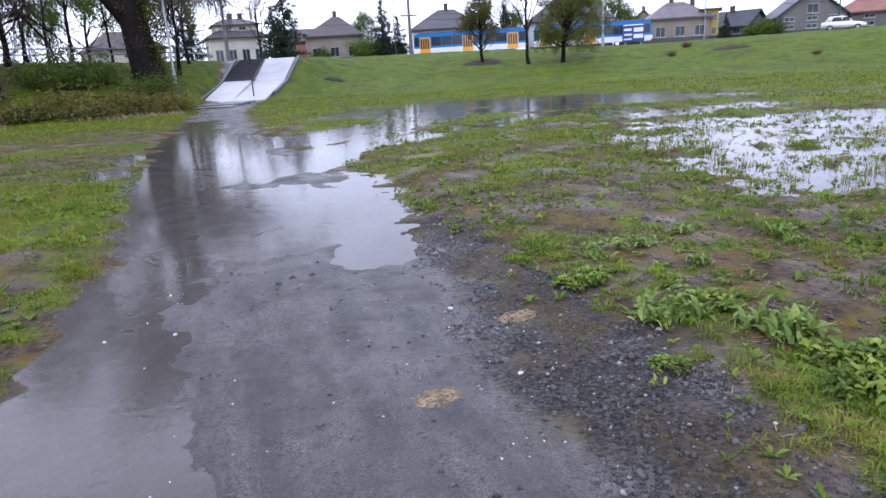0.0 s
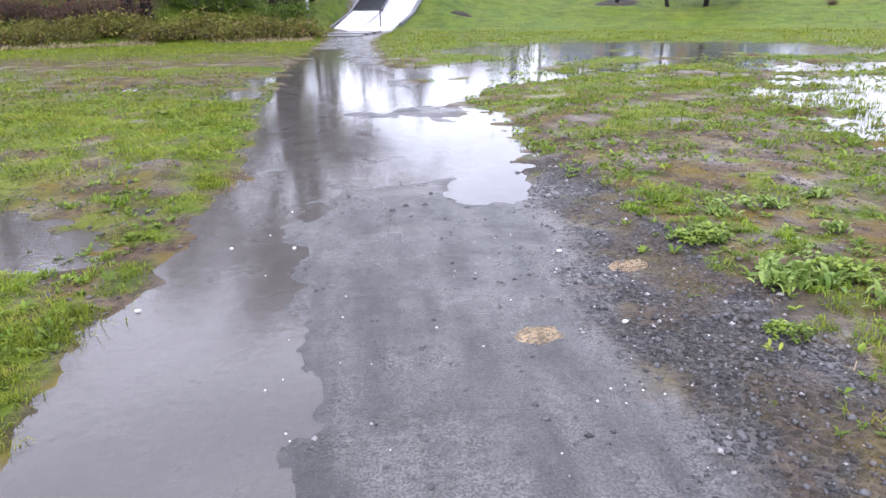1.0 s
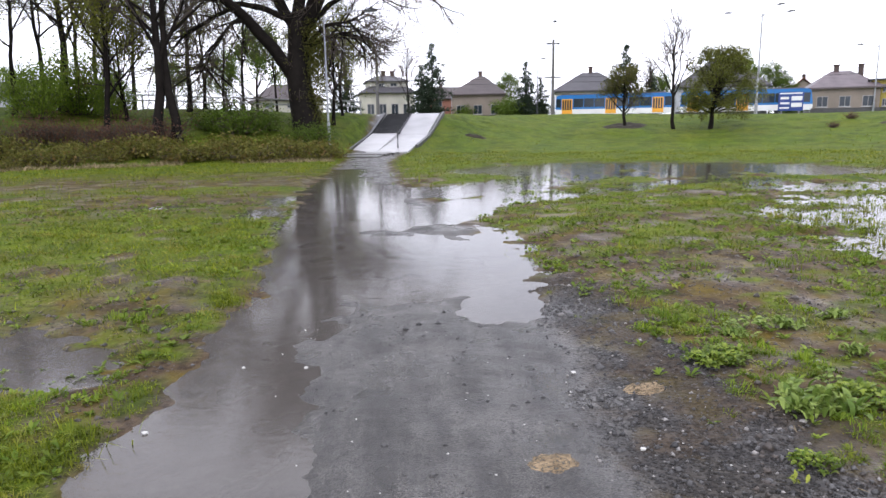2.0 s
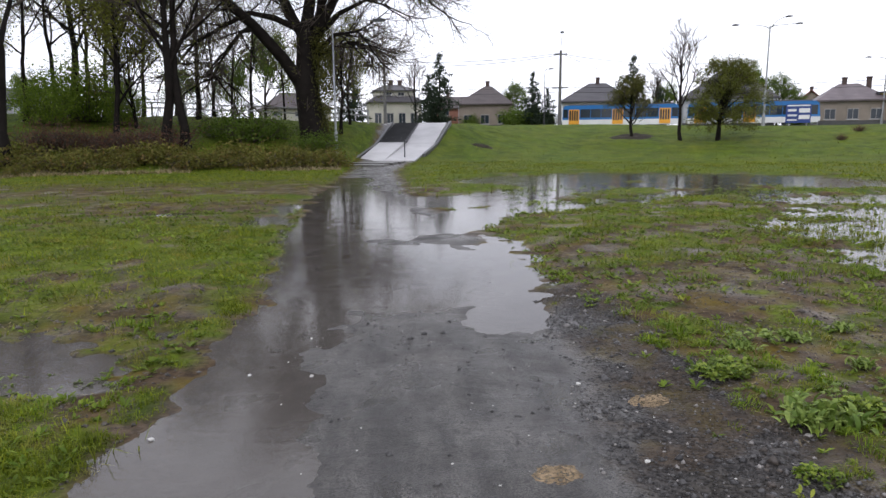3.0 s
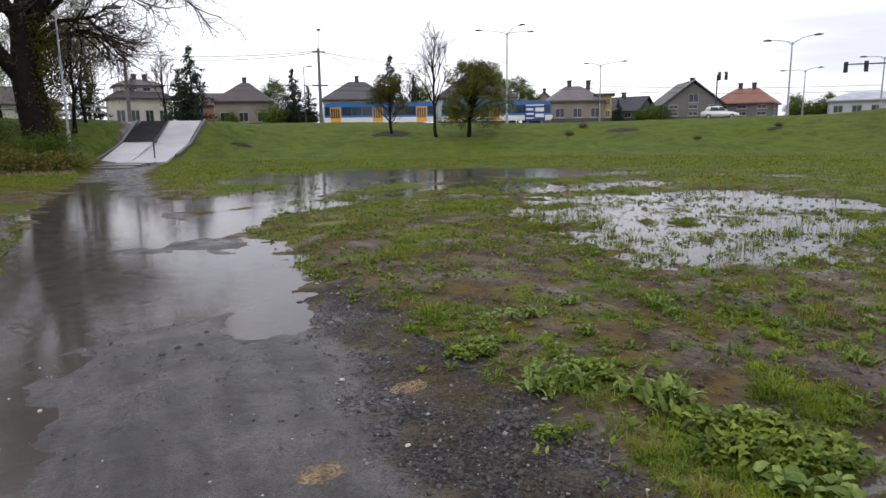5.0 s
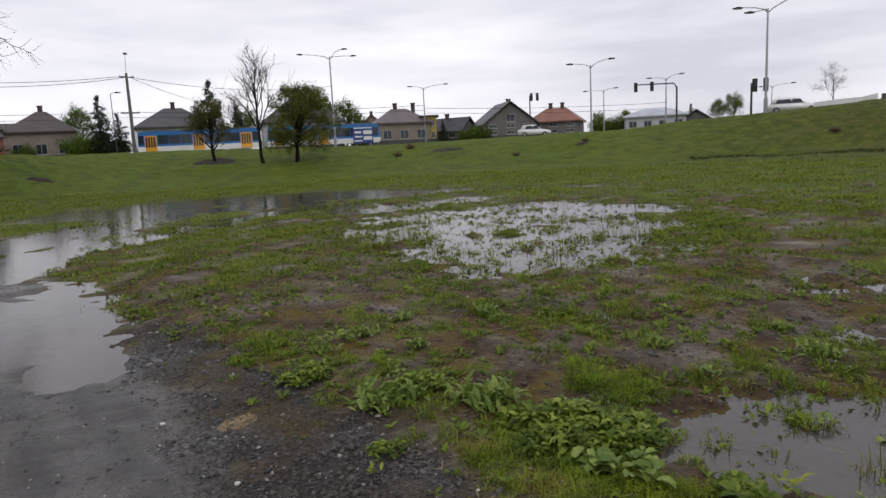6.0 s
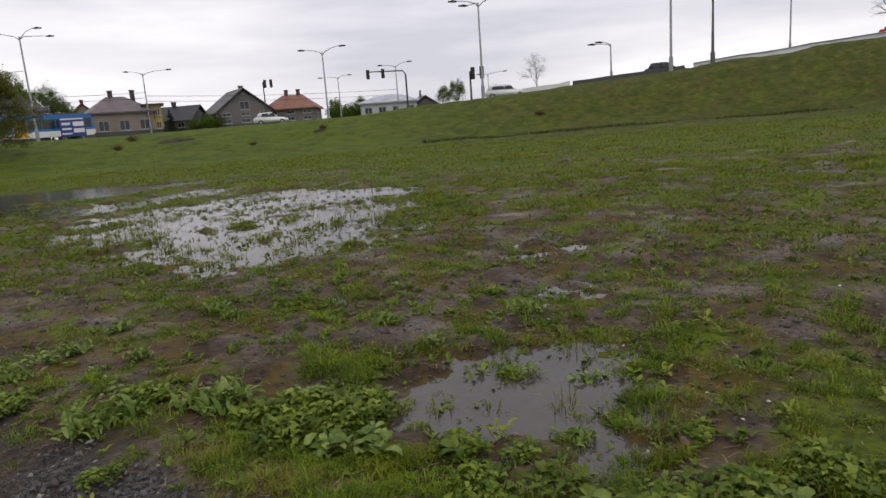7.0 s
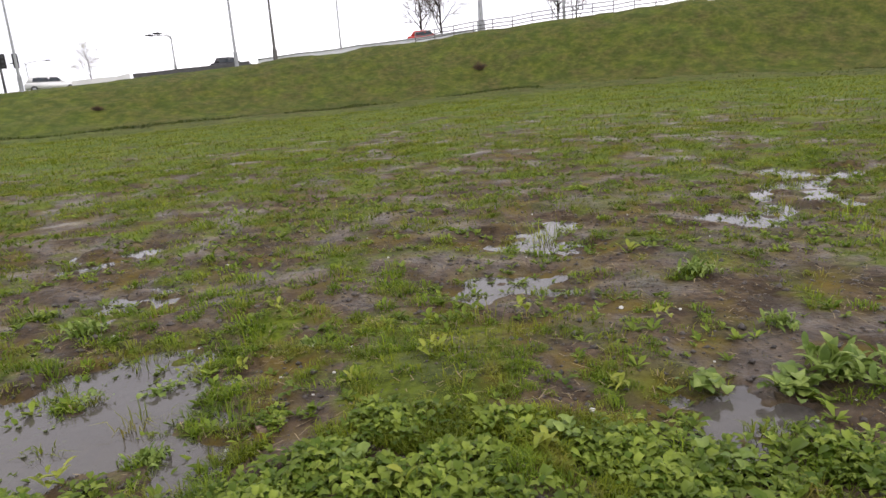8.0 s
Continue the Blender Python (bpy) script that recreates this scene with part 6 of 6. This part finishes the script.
def weed(kind, x, y, size, seed):
    rng = np.random.default_rng(seed)
    label = {"rosette": "green rosette weed with long arching leaves on wet soil", "broad": "broad-leaved green weed with lobed leaves on wet soil", "stalks": "leafy green weed clump with small paired leaves", "yellow": "small yellow-green weed rosette on bare mud"}[kind]
    ob = thing("weed", label, "weed", x, y, height(x, y) - 0.004, rng.uniform(0, 360), "weeds beside the path")

    def leaf(me, m):
        o = new("leaf", me)
        o.parent = ob
        o.matrix_basis = m

    if kind == "rosette" or kind == "yellow":
        for i in range(104 if kind == "rosette" else 10):
            k = rng.uniform(0.55, 1.15) * size
            me = (LANCE if kind == "rosette" else OVAL_Y)[rng.integers(0, 3 if kind == "rosette" else 2)]
            tilt = rng.uniform(-66, 16) if kind == "rosette" else rng.uniform(-40, 5)
            off = 0.085 if kind == "rosette" else 0.03
            leaf(me, pose(rng.normal(0, off) * size, rng.normal(0, off) * size, 0.01 + 0.05 * rng.uniform() * size, rng.uniform(-15, 15), tilt, i * 137.5) @ Matrix.Scale(k, 4))
    elif kind == "broad":
        for i in range(24):
            k = rng.uniform(0.5, 1.25) * size
            leaf(BROAD[rng.integers(0, 2)], pose(rng.normal(0, 0.04), rng.normal(0, 0.04), 0.02 + 0.05 * rng.uniform(), rng.uniform(-15, 15), rng.uniform(-22, 14), i * 137.5) @ Matrix.Scale(k, 4))
    else:
        n, k = int(60 * size), 6
        q, t = np.sqrt(rng.uniform(0, 1, n)), rng.uniform(0, 6.28, n)
        bx, by = np.cos(t) * q * 0.20 * size, np.sin(t) * q * 0.15 * size
        top = (0.075 * size * (1.05 - 0.75 * q * q) * rng.uniform(0.6, 1.1, n))[:, None] * rng.uniform(0.45, 1.0, (n, k))
        a = rng.uniform(0, 6.28, (n, k))
        foot = np.stack((bx[:, None] + 0 * a, by[:, None] + 0 * a, top), -1)
        v, quads, tris = leaf_cloud(rng, foot, a, size * rng.uniform(0.028, 0.06, (n, k)), rng.uniform(-0.2, 0.9, (n, k)))
        part_me("foliage", mesh_np("foliage", v, quads, tris, M_BED, True), ob)
        bm = bmesh.new()
        for c in range(0, n, 3):
            tube(bm, [(bx[c] * 0.7, by[c] * 0.7, -0.01), (bx[c], by[c], top[c].max())], (0.004, 0.003), 4)
        part("stems", bm, M_WEED, ob)
    return ob


WEEDS = [("stalks", 2.0, 4.3, 1.0), ("stalks", 1.9, 4.2, 0.9), ("rosette", 2.06, 3.55, 0.78), ("rosette", 2.2, 3.42, 0.78), ("rosette", 1.98, 3.4, 0.65), ("rosette", 2.48, 3.05, 0.98), ("rosette", 2.6, 3.0, 0.69),
         ("stalks", 2.45, 3.55, 1.0), ("broad", 2.37, 3.75, 0.48), ("stalks", 2.57, 2.6, 1.3), ("stalks", 2.72, 2.5, 1.3), ("broad", 2.85, 2.62, 0.64), ("stalks", 2.45, 2.4, 1.2), ("broad", 2.48, 1.86, 1.04), ("broad", 2.4, 2.05, 0.96), ("broad", 2.6, 1.95, 0.80),
         ("stalks", 2.75, 2.2, 1.2), ("stalks", 2.9, 2.35, 1.2), ("stalks", 1.75, 2.9, 0.6), ("yellow", 1.55, 2.75, 0.5), ("rosette", 2.37, 4.8, 0.49), ("rosette", 2.78, 4.88, 0.57), ("broad", 2.6, 4.92, 0.72), ("broad", 2.43, 4.94, 0.64), ("rosette", 2.9, 4.25, 0.49),
         ("rosette", 4.0, 4.67, 0.57), ("rosette", 3.9, 4.4, 0.49), ("rosette", 3.3, 5.05, 0.49), ("broad", 3.9, 2.38, 0.56), ("broad", 3.74, 1.6, 0.48), ("broad", 3.78, 1.28, 0.64), ("broad", 3.85, 1.2, 0.48), ("stalks", 2.72, 1.55, 0.8), ("stalks", 2.5, 1.3, 0.9), ("rosette", 3.05, 1.05, 0.45),
         ("yellow", 2.92, 1.41, 1.0), ("yellow", 4.85, 0.75, 1.0), ("yellow", 4.45, -0.98, 1.2), ("yellow", 3.78, -0.32, 1.1), ("yellow", 3.5, 0.15, 0.9), ("yellow", 3.95, 0.82, 0.9), ("yellow", 3.2, -1.2, 1.0), ("yellow", 5.6, -2.15, 1.0), ("yellow", 4.0, -1.75, 0.9),
         ("stalks", 3.02, -0.05, 1.02), ("stalks", 2.75, 0.25, 1.10), ("stalks", 2.9, -0.55, 1.02), ("broad", 2.76, -0.8, 0.80), ("broad", 3.15, -1.62, 1.04), ("broad", 3.07, -2.05, 1.20), ("broad", 2.98, -1.95, 0.96), ("rosette", 3.1, -2.3, 0.98), ("stalks", 2.4, -1.84, 1.02), ("stalks", 2.62, -0.96, 1.02),
         ("stalks", 2.45, 0.5, 1.10), ("stalks", 2.55, 0.0, 1.10), ("stalks", 2.4, -0.3, 1.10), ("stalks", 2.62, -0.35, 1.02), ("broad", 2.35, 0.7, 0.88), ("stalks", 2.35, -1.1, 1.10), ("broad", 2.5, -1.4, 0.80), ("yellow", 2.65, -0.7, 1.2), ("yellow", 2.5, -0.1, 1.2), ("broad", 2.7, 0.1, 0.80),
         ("rosette", 3.68, -2.33, 0.49), ("rosette", 4.84, -2.36, 0.65), ("rosette", 4.85, 2.12, 0.65), ("stalks", 3.25, 0.55, 0.68), ("rosette", 4.17, 0.45, 0.33), ("rosette", 4.2, 3.0, 0.49), ("stalks", 5.2, 2.6, 0.77), ("yellow", 2.5, 6.2, 1.0)]
for i, (kind, x, y, size) in enumerate(WEEDS):
    weed(kind, x, y, size, 200 + i)


def small_weeds():
    """Low rosettes over the mud and standing in the pools, too many to count."""
    rng = np.random.default_rng(77)
    xs, ys, ss = [], [], []
    x, y = strew(rng, 42000, 2.0, 17.0)
    p, s = pool_depth(x, y), path_side(x, y)
    dens = np.clip((fractal(x, y, 1.3, 121, 3) - 0.40) * 4, 0, 1)
    shore = np.clip(1 - np.abs(p) * 3.0, 0, 1)
    keep = (s < -0.2) & (p < 0.13) & (rng.uniform(0, 1, len(x)) < 0.5 * dens + 0.35 * shore)
    xs.append(x[keep]), ys.append(y[keep]), ss.append(rng.uniform(0.5, 1.2, keep.sum()))
    x, y = strew(rng, 62000, 4.0, 22.0)
    p = pool_depth(x, y)
    east = (x > 1.6 + 0.12 * np.clip(y - 10, 0, 30)) & (y < 24)
    open_water = fractal(x, y, 0.75, 131, 3)
    keep = east & (p > -0.05) & (rng.uniform(0, 1, len(x)) < np.clip((open_water - 0.40) * 3.0, 0.03, 0.6)) & (rng.uniform(0, 1, len(x)) < np.where(p < 0.7, 0.95, 0.55))
    xs.append(x[keep]), ys.append(y[keep]), ss.append(rng.uniform(0.5, 1.25, keep.sum()))
    x, y, s = np.concatenate(xs), np.concatenate(ys), np.concatenate(ss)
    z = np.maximum(land(x, y), -0.02)
    n, k = len(x), 8
    a = rng.uniform(0, 6.28, (n, k))
    ln = s[:, None] * rng.uniform(0.03, 0.075, (n, k))
    up = rng.uniform(0.1, 0.8, (n, k))
    out = np.stack((np.cos(a), np.sin(a), 0 * a), -1)
    side = np.stack((-np.sin(a), np.cos(a), 0 * a), -1)
    c = np.stack((x, y, z), -1)[:, None]
    lift = np.array((0, 0, 1.0))
    mid = c + out * (ln * 0.55)[..., None] + lift * (ln * up * 0.8)[..., None]
    tip = c + out * ln[..., None] + lift * (ln * up)[..., None]
    w = (ln * 0.22)[..., None]
    v = np.stack((c + 0 * out, mid - side * w, tip, mid + side * w), 2).reshape(-1, 3)
    i = np.arange(n * k)[:, None] * 4
    me = mesh_np("low_weeds", v, None, np.concatenate((i + (0, 1, 2), i + (0, 2, 3))), M_WEED)
    tagged(new("low_weeds", me), "small green weeds on mud and standing in shallow water", "weeds", kind="stuff")


small_weeds()


def leaf_bed():
    """The dense bed of broad low leaves along the path's edge."""
    rng = np.random.default_rng(79)
    x, y = strew(rng, 5200, 1.9, 3.5, 32, 132)
    s = path_side(x, y)
    keep = (s < -0.85) & (land(x, y) > -0.01) & (fractal(x, y, 1.9, 341, 3) > 0.52) & (rng.uniform(0, 1, len(x)) < np.clip((3.2 - np.hypot(x, y)) * 1.4, 0.04, 0.55))
    x, y = x[keep], y[keep]
    n, k = len(x), 9
    a = rng.uniform(0, 6.28, (n, k))
    ln = rng.lognormal(0, 0.3, (n, 1)) * rng.uniform(0.020, 0.052, (n, k))
    hh = rng.uniform(0.003, 0.055, (n, k))
    foot = np.stack((x, y, land(x, y)), -1)[:, None] + np.stack((0.3 * hh * np.cos(a), 0.3 * hh * np.sin(a), hh), -1)
    v, quads, tris = leaf_cloud(rng, foot, a, ln, rng.uniform(-0.2, 0.7, (n, k)))
    tagged(new("low_leaf_bed", mesh_np("low_leaf_bed", v, quads, tris, M_BED, True)), "dense bed of low broad green leaves beside the path", "weeds", kind="stuff")


leaf_bed()


def field_litter():
    """Clods, dead straw and a ragged line of dark blades in place of a ditch at the foot of the bank."""
    rng = np.random.default_rng(91)
    x, y = strew(rng, 42000, 1.8, 9.0)
    keep = (path_side(x, y) < -0.1) & (land(x, y) > 0.0) & (rng.uniform(0, 1, len(x)) < 0.8 * (1.15 - grass_cover(x, y)))
    x, y = x[keep], y[keep]
    n = len(x)
    s = rng.lognormal(-4.8, 0.55, n)
    octa = np.array(((1, 0, 0), (-1, 0, 0), (0, 1, 0), (0, -1, 0), (0, 0, 0.7), (0, 0, -0.6)))
    faces = np.array(((0, 2, 4), (2, 1, 4), (1, 3, 4), (3, 0, 4), (2, 0, 5), (1, 2, 5), (3, 1, 5), (0, 3, 5)))
    o = octa[None] * rng.uniform(0.5, 1.4, (n, 6, 1)) * s[:, None, None]
    v = np.stack((o[..., 0] + x[:, None], o[..., 1] + y[:, None], o[..., 2] + land(x, y)[:, None]), -1).reshape(-1, 3)
    t = (np.arange(n)[:, None, None] * 6 + faces[None]).reshape(-1, 3)
    tagged(new("clods", mesh_np("clods", v, None, t, M_CLOD)), "dark wet soil clods and pebbles between the grass", "soil", kind="stuff")
    x, y = strew(rng, 16000, 1.8, 11.0)
    keep = (path_side(x, y) < -0.5) & (land(x, y) > 0.004)
    x, y = x[keep], y[keep]
    n = len(x)
    a, ln = rng.uniform(0, 6.28, n), rng.uniform(0.01, 0.045, n)
    c = np.stack((x, y, land(x, y) + rng.uniform(0.004, 0.02, n)), -1)
    d = np.stack((np.cos(a), np.sin(a), rng.normal(0, 0.18, n)), -1) * ln[:, None]
    w = np.stack((-np.sin(a), np.cos(a), 0 * a), -1) * 0.0022
    v = np.stack((c - d - w, c - d + w, c + d + w, c + d - w), 1).reshape(-1, 3)
    tagged(new("straw", mesh_np("straw", v, np.arange(n)[:, None] * 4 + (0, 1, 2, 3), None, M_STRAW)), "dead straw and grass stalks lying on the mud", "straw", kind="stuff")
    # dark blades added to draw the line of a likely ditch below the bank
    a = rng.uniform(58, 134, 9000)
    r = np.interp(a, BANK_A, BANK_T) - 3.0 + rng.normal(0, 0.7, len(a)) + 3.0 * (fractal(a, 0 * a, 0.3, 141, 3) - 0.5)
    x, y = r * np.sin(np.radians(a)), r * np.cos(np.radians(a))
    keep = fractal(x, y, 0.22, 151, 3) > 0.5
    blades("rough_grass", rng, x[keep], y[keep], np.full(keep.sum(), 0.26), 0.06, M_DITCH, "ragged line of dark blades standing in for a ditch at the embankment foot", False)


def soil_patch(az, r, w, d, label):
    """A bare trampled hollow in the turf, a rim of clods round dark soil."""
    cx, cy = site(az, r)
    rng = np.random.default_rng(int(az * 10))
    v, n, m = [], 8, 28
    edge = 1 + 0.25 * np.array([fractal(np.array([math.cos(6.283 * j / m) * 2 + az]), np.array([math.sin(6.283 * j / m) * 2]), 1.0, 351, 3)[0] - 0.5 for j in range(m)]) * 2
    for i in range(n):
        for j in range(m):
            t, q = 6.283 * j / m, i / (n - 1)
            px, py = cx + math.cos(t) * w * q * edge[j], cy + math.sin(t) * d * q * edge[j]
            v.append((px, py, height(px, py) + 0.03 + 0.14 * math.sin(q * 3.14) ** 2 * rng.uniform(0.3, 1.0) - 0.08 * q ** 4))
    quads = [(i * m + j, (i + 1) * m + j, (i + 1) * m + (j + 1) % m, i * m + (j + 1) % m) for i in range(n - 1) for j in range(m)]
    tagged(new("soil_patch", mesh_np("soil_patch", v, quads, None, M_SCAR)), label, "soil", "bare hollows in the bank")


def straw_fringe():
    rng = np.random.default_rng(93)
    a = rng.uniform(-44, -5.5, 5200)
    r = 33.0 + rng.normal(0, 0.45, len(a)) + 1.2 * (fractal(a, 0 * a, 0.5, 361, 3) - 0.5)
    x, y = r * np.sin(np.radians(a)), r * np.cos(np.radians(a))
    keep = fractal(x, y, 0.5, 371, 3) > 0.47
    blades("dry_grass", rng, x[keep], y[keep], np.full(keep.sum(), 0.22), 0.04, M_STRAW, "pale dead grass along the foot of the brambles", False)


M_SCAR = surface("bare_dark_bank_soil", (0.040, 0.032, 0.024), 0.8, scale=3.0, vary=0.5, bump=0.6, spec=0.2)
M_CLOD = surface("wet_soil_clod", (0.062, 0.050, 0.041), 0.5, scale=9.0, vary=0.8)
M_STRAW = surface("dead_straw", (0.26, 0.20, 0.11), 0.8, scale=6.0, vary=0.4)
M_DITCH = make_leaf("dark_ditch_blades", (0.040, 0.065, 0.010), (0.095, 0.120, 0.020), (0.14, 0.11, 0.04))
field_litter()
straw_fringe()
soil_patch(6.7, 46.5, 0.9, 0.5, "dark bare hollow in the green bank")
soil_patch(18.95, 57.0, 2.2, 1.5, "dark bare soil round the shrub's stems")
soil_patch(38.2, 58.0, 2.0, 0.9, "dark bare scrape in the green bank")
soil_patch(49.5, 57.0, 0.8, 0.5, "small dark bare scrape in the bank")


# ---- stones and litter on the path ----
def make_stones(name, dark, light, pale):
    k = Nodes(name)
    col = k.mix(k.island(), dark, light)
    col = k.mix(k.ramp(k.island(), (0.90, 0.0), (0.97, 1.0)), col, pale)
    col = k.mix(k.ramp(k.noise(60, 4), (0.4, 0.0), (0.7, 0.6)), col, dark)
    return k.set(col, 0.36, spec=0.4)


M_STONE = make_stones("dark_wet_gravel", (0.018, 0.017, 0.017), (0.120, 0.115, 0.112), (0.32, 0.30, 0.28))
M_CHIP = surface("white_stone_chip", (0.50, 0.49, 0.46), 0.5, scale=20.0, vary=0.15)
M_SAND = surface("pale_wet_sand", (0.30, 0.225, 0.14), 0.8, scale=22.0, vary=0.5, bump=0.6, spec=0.1)
sand = M_SAND.node_tree
gaps, holes, see, mixer = (sand.nodes.new(n) for n in ("ShaderNodeTexNoise", "ShaderNodeValToRGB", "ShaderNodeBsdfTransparent", "ShaderNodeMixShader"))
gaps.inputs["Scale"].default_value, gaps.inputs["Detail"].default_value, gaps.inputs["Roughness"].default_value = 11.0, 8.0, 0.7
holes.color_ramp.elements[0].position, holes.color_ramp.elements[1].position = 0.38, 0.52
sand.links.new(gaps.outputs["Fac"], holes.inputs["Fac"])
sand.links.new(holes.outputs["Color"], mixer.inputs["Fac"])
sand.links.new(see.outputs["BSDF"], mixer.inputs[1])
sand.links.new(sand.nodes["Principled BSDF"].outputs["BSDF"], mixer.inputs[2])
sand.links.new(mixer.outputs["Shader"], sand.nodes["Material Output"].inputs["Surface"])
M_BRICK = surface("wet_red_brick", (0.26, 0.175, 0.13), 0.6, scale=12.0, vary=0.3, bump=0.5)


def stone_mesh(name, seed, mat):
    rng = np.random.default_rng(seed)
    bm = bmesh.new()
    bmesh.ops.create_icosphere(bm, subdivisions=1, radius=1.0)
    for v in bm.verts:
        v.co *= rng.uniform(0.7, 1.2)
        v.co.z *= 0.6
    me = bpy.data.meshes.new(name)
    bm.to_mesh(me)
    bm.free()
    me.materials.append(mat)
    return me


def gravel():
    rng = np.random.default_rng(88)
    x, y = rng.uniform(-1.9, 3.0, 90000), rng.uniform(1.2, 7.5, 90000)
    g = gravel_cover(x, y)
    keep = (rng.uniform(0, 1, len(x)) < g * 0.34 + (0.016 + 0.10 * np.exp(-((y - 5.7) / 0.55) ** 2) * np.clip((fractal(x, y, 2.0, 381, 3) - 0.42) * 6, 0, 1)) * (path_side(x, y) > 0)) & (land(x, y) > 0.0)
    x, y = x[keep], y[keep]
    n = len(x)
    z = land(x, y)
    s = rng.lognormal(-4.85, 0.55, n)
    octa = np.array(((1, 0, 0), (-1, 0, 0), (0, 1, 0), (0, -1, 0), (0, 0, 0.75), (0, 0, -0.6)))
    faces = np.array(((0, 2, 4), (2, 1, 4), (1, 3, 4), (3, 0, 4), (2, 0, 5), (1, 2, 5), (3, 1, 5), (0, 3, 5)))
    a = rng.uniform(0, 6.28, n)
    o = octa[None] * rng.uniform(0.6, 1.3, (n, 6, 1)) * s[:, None, None]
    rx = o[..., 0] * np.cos(a)[:, None] - o[..., 1] * np.sin(a)[:, None]
    ry = o[..., 0] * np.sin(a)[:, None] + o[..., 1] * np.cos(a)[:, None]
    v = np.stack((rx + x[:, None], ry + y[:, None], o[..., 2] + z[:, None]), -1).reshape(-1, 3)
    t = (np.arange(n)[:, None, None] * 6 + faces[None]).reshape(-1, 3)
    tagged(new("gravel", mesh_np("gravel", v, None, t, M_STONE)), "dark wet gravel along the edge of the asphalt", "gravel", kind="stuff")
    chips = [stone_mesh("stone", 300 + i, M_CHIP) for i in range(3)]
    spots = [(0.98, 4.25, 0.022), (-0.785, 4.60, 0.017), (-1.53, 3.68, 0.018), (4.17, 0.44, 0.03), (-1.22, 4.65, 0.014), (1.05, 3.2, 0.016), (3.0, -1.0, 0.022), (4.3, -1.6, 0.02)]
    for i in range(64):
        spots.append((rng.uniform(-1.0, 1.4), rng.uniform(1.9, 5.5), rng.uniform(0.003, 0.008)))
    for i in range(45):
        px, py = strew(rng, 1, 2.6, 8.0, 20, 130)
        spots.append((float(px[0]), float(py[0]), rng.uniform(0.006, 0.015)))
    for i, (sx, sy, s) in enumerate(spots):
        o = new("stone", chips[i % 3])
        o.matrix_basis = pose(sx, sy, max(height(sx, sy), 0.0) + s * 0.3, 0, 0, i * 50) @ Matrix.Scale(s, 4)
        tagged(o, "small pale stone chip on the wet ground", "stone", "stone chips")


gravel()


def sand_patch(x, y, w, d, label):
    rng = np.random.default_rng(int(x * 100))
    v, n, m = [], 9, 26
    for i in range(n):
        for j in range(m):
            a = 2 * math.pi * j / m
            edge = 1 + 0.12 * math.sin(a * 2 + x) + 0.08 * math.sin(a * 5 + y) + 0.06 * math.sin(a * 11)
            q = i / (n - 1)
            px, py = x + math.cos(a) * w * q * edge, y + math.sin(a) * d * q * edge
            v.append((px, py, height(px, py) + 0.012 * (1 - q ** 2) - 0.003 * q + rng.normal(0, 0.0012)))
    q = [(i * m + j, (i + 1) * m + j, (i + 1) * m + (j + 1) % m, i * m + (j + 1) % m) for i in range(n - 1) for j in range(m)]
    tagged(new("sand_patch", mesh_np("sand_patch", v, q, None, M_SAND, True)), label, "sand", "sand patches")


sand_patch(1.33, 3.93, 0.13, 0.12, "small pale sand heap on dark gravel")
sand_patch(0.58, 3.12, 0.13, 0.11, "thin pale sand patch on wet asphalt")


def loose_brick(x, y, turn, label):
    bm = bmesh.new()
    box(bm, -0.085, -0.04, -0.03, 0.085, 0.04, 0.010, 0.008)
    rng = np.random.default_rng(3)
    for v in bm.verts:
        v.co += Vector(rng.normal(0, 0.003, 3))
    ob = part("brick", bm, M_BRICK)
    ob.matrix_basis = pose(x, y, height(x, y), 6, 4, turn)
    tagged(ob, label, "brick")


loose_brick(3.23, 0.57, 20, "broken red brick lying in the mud")
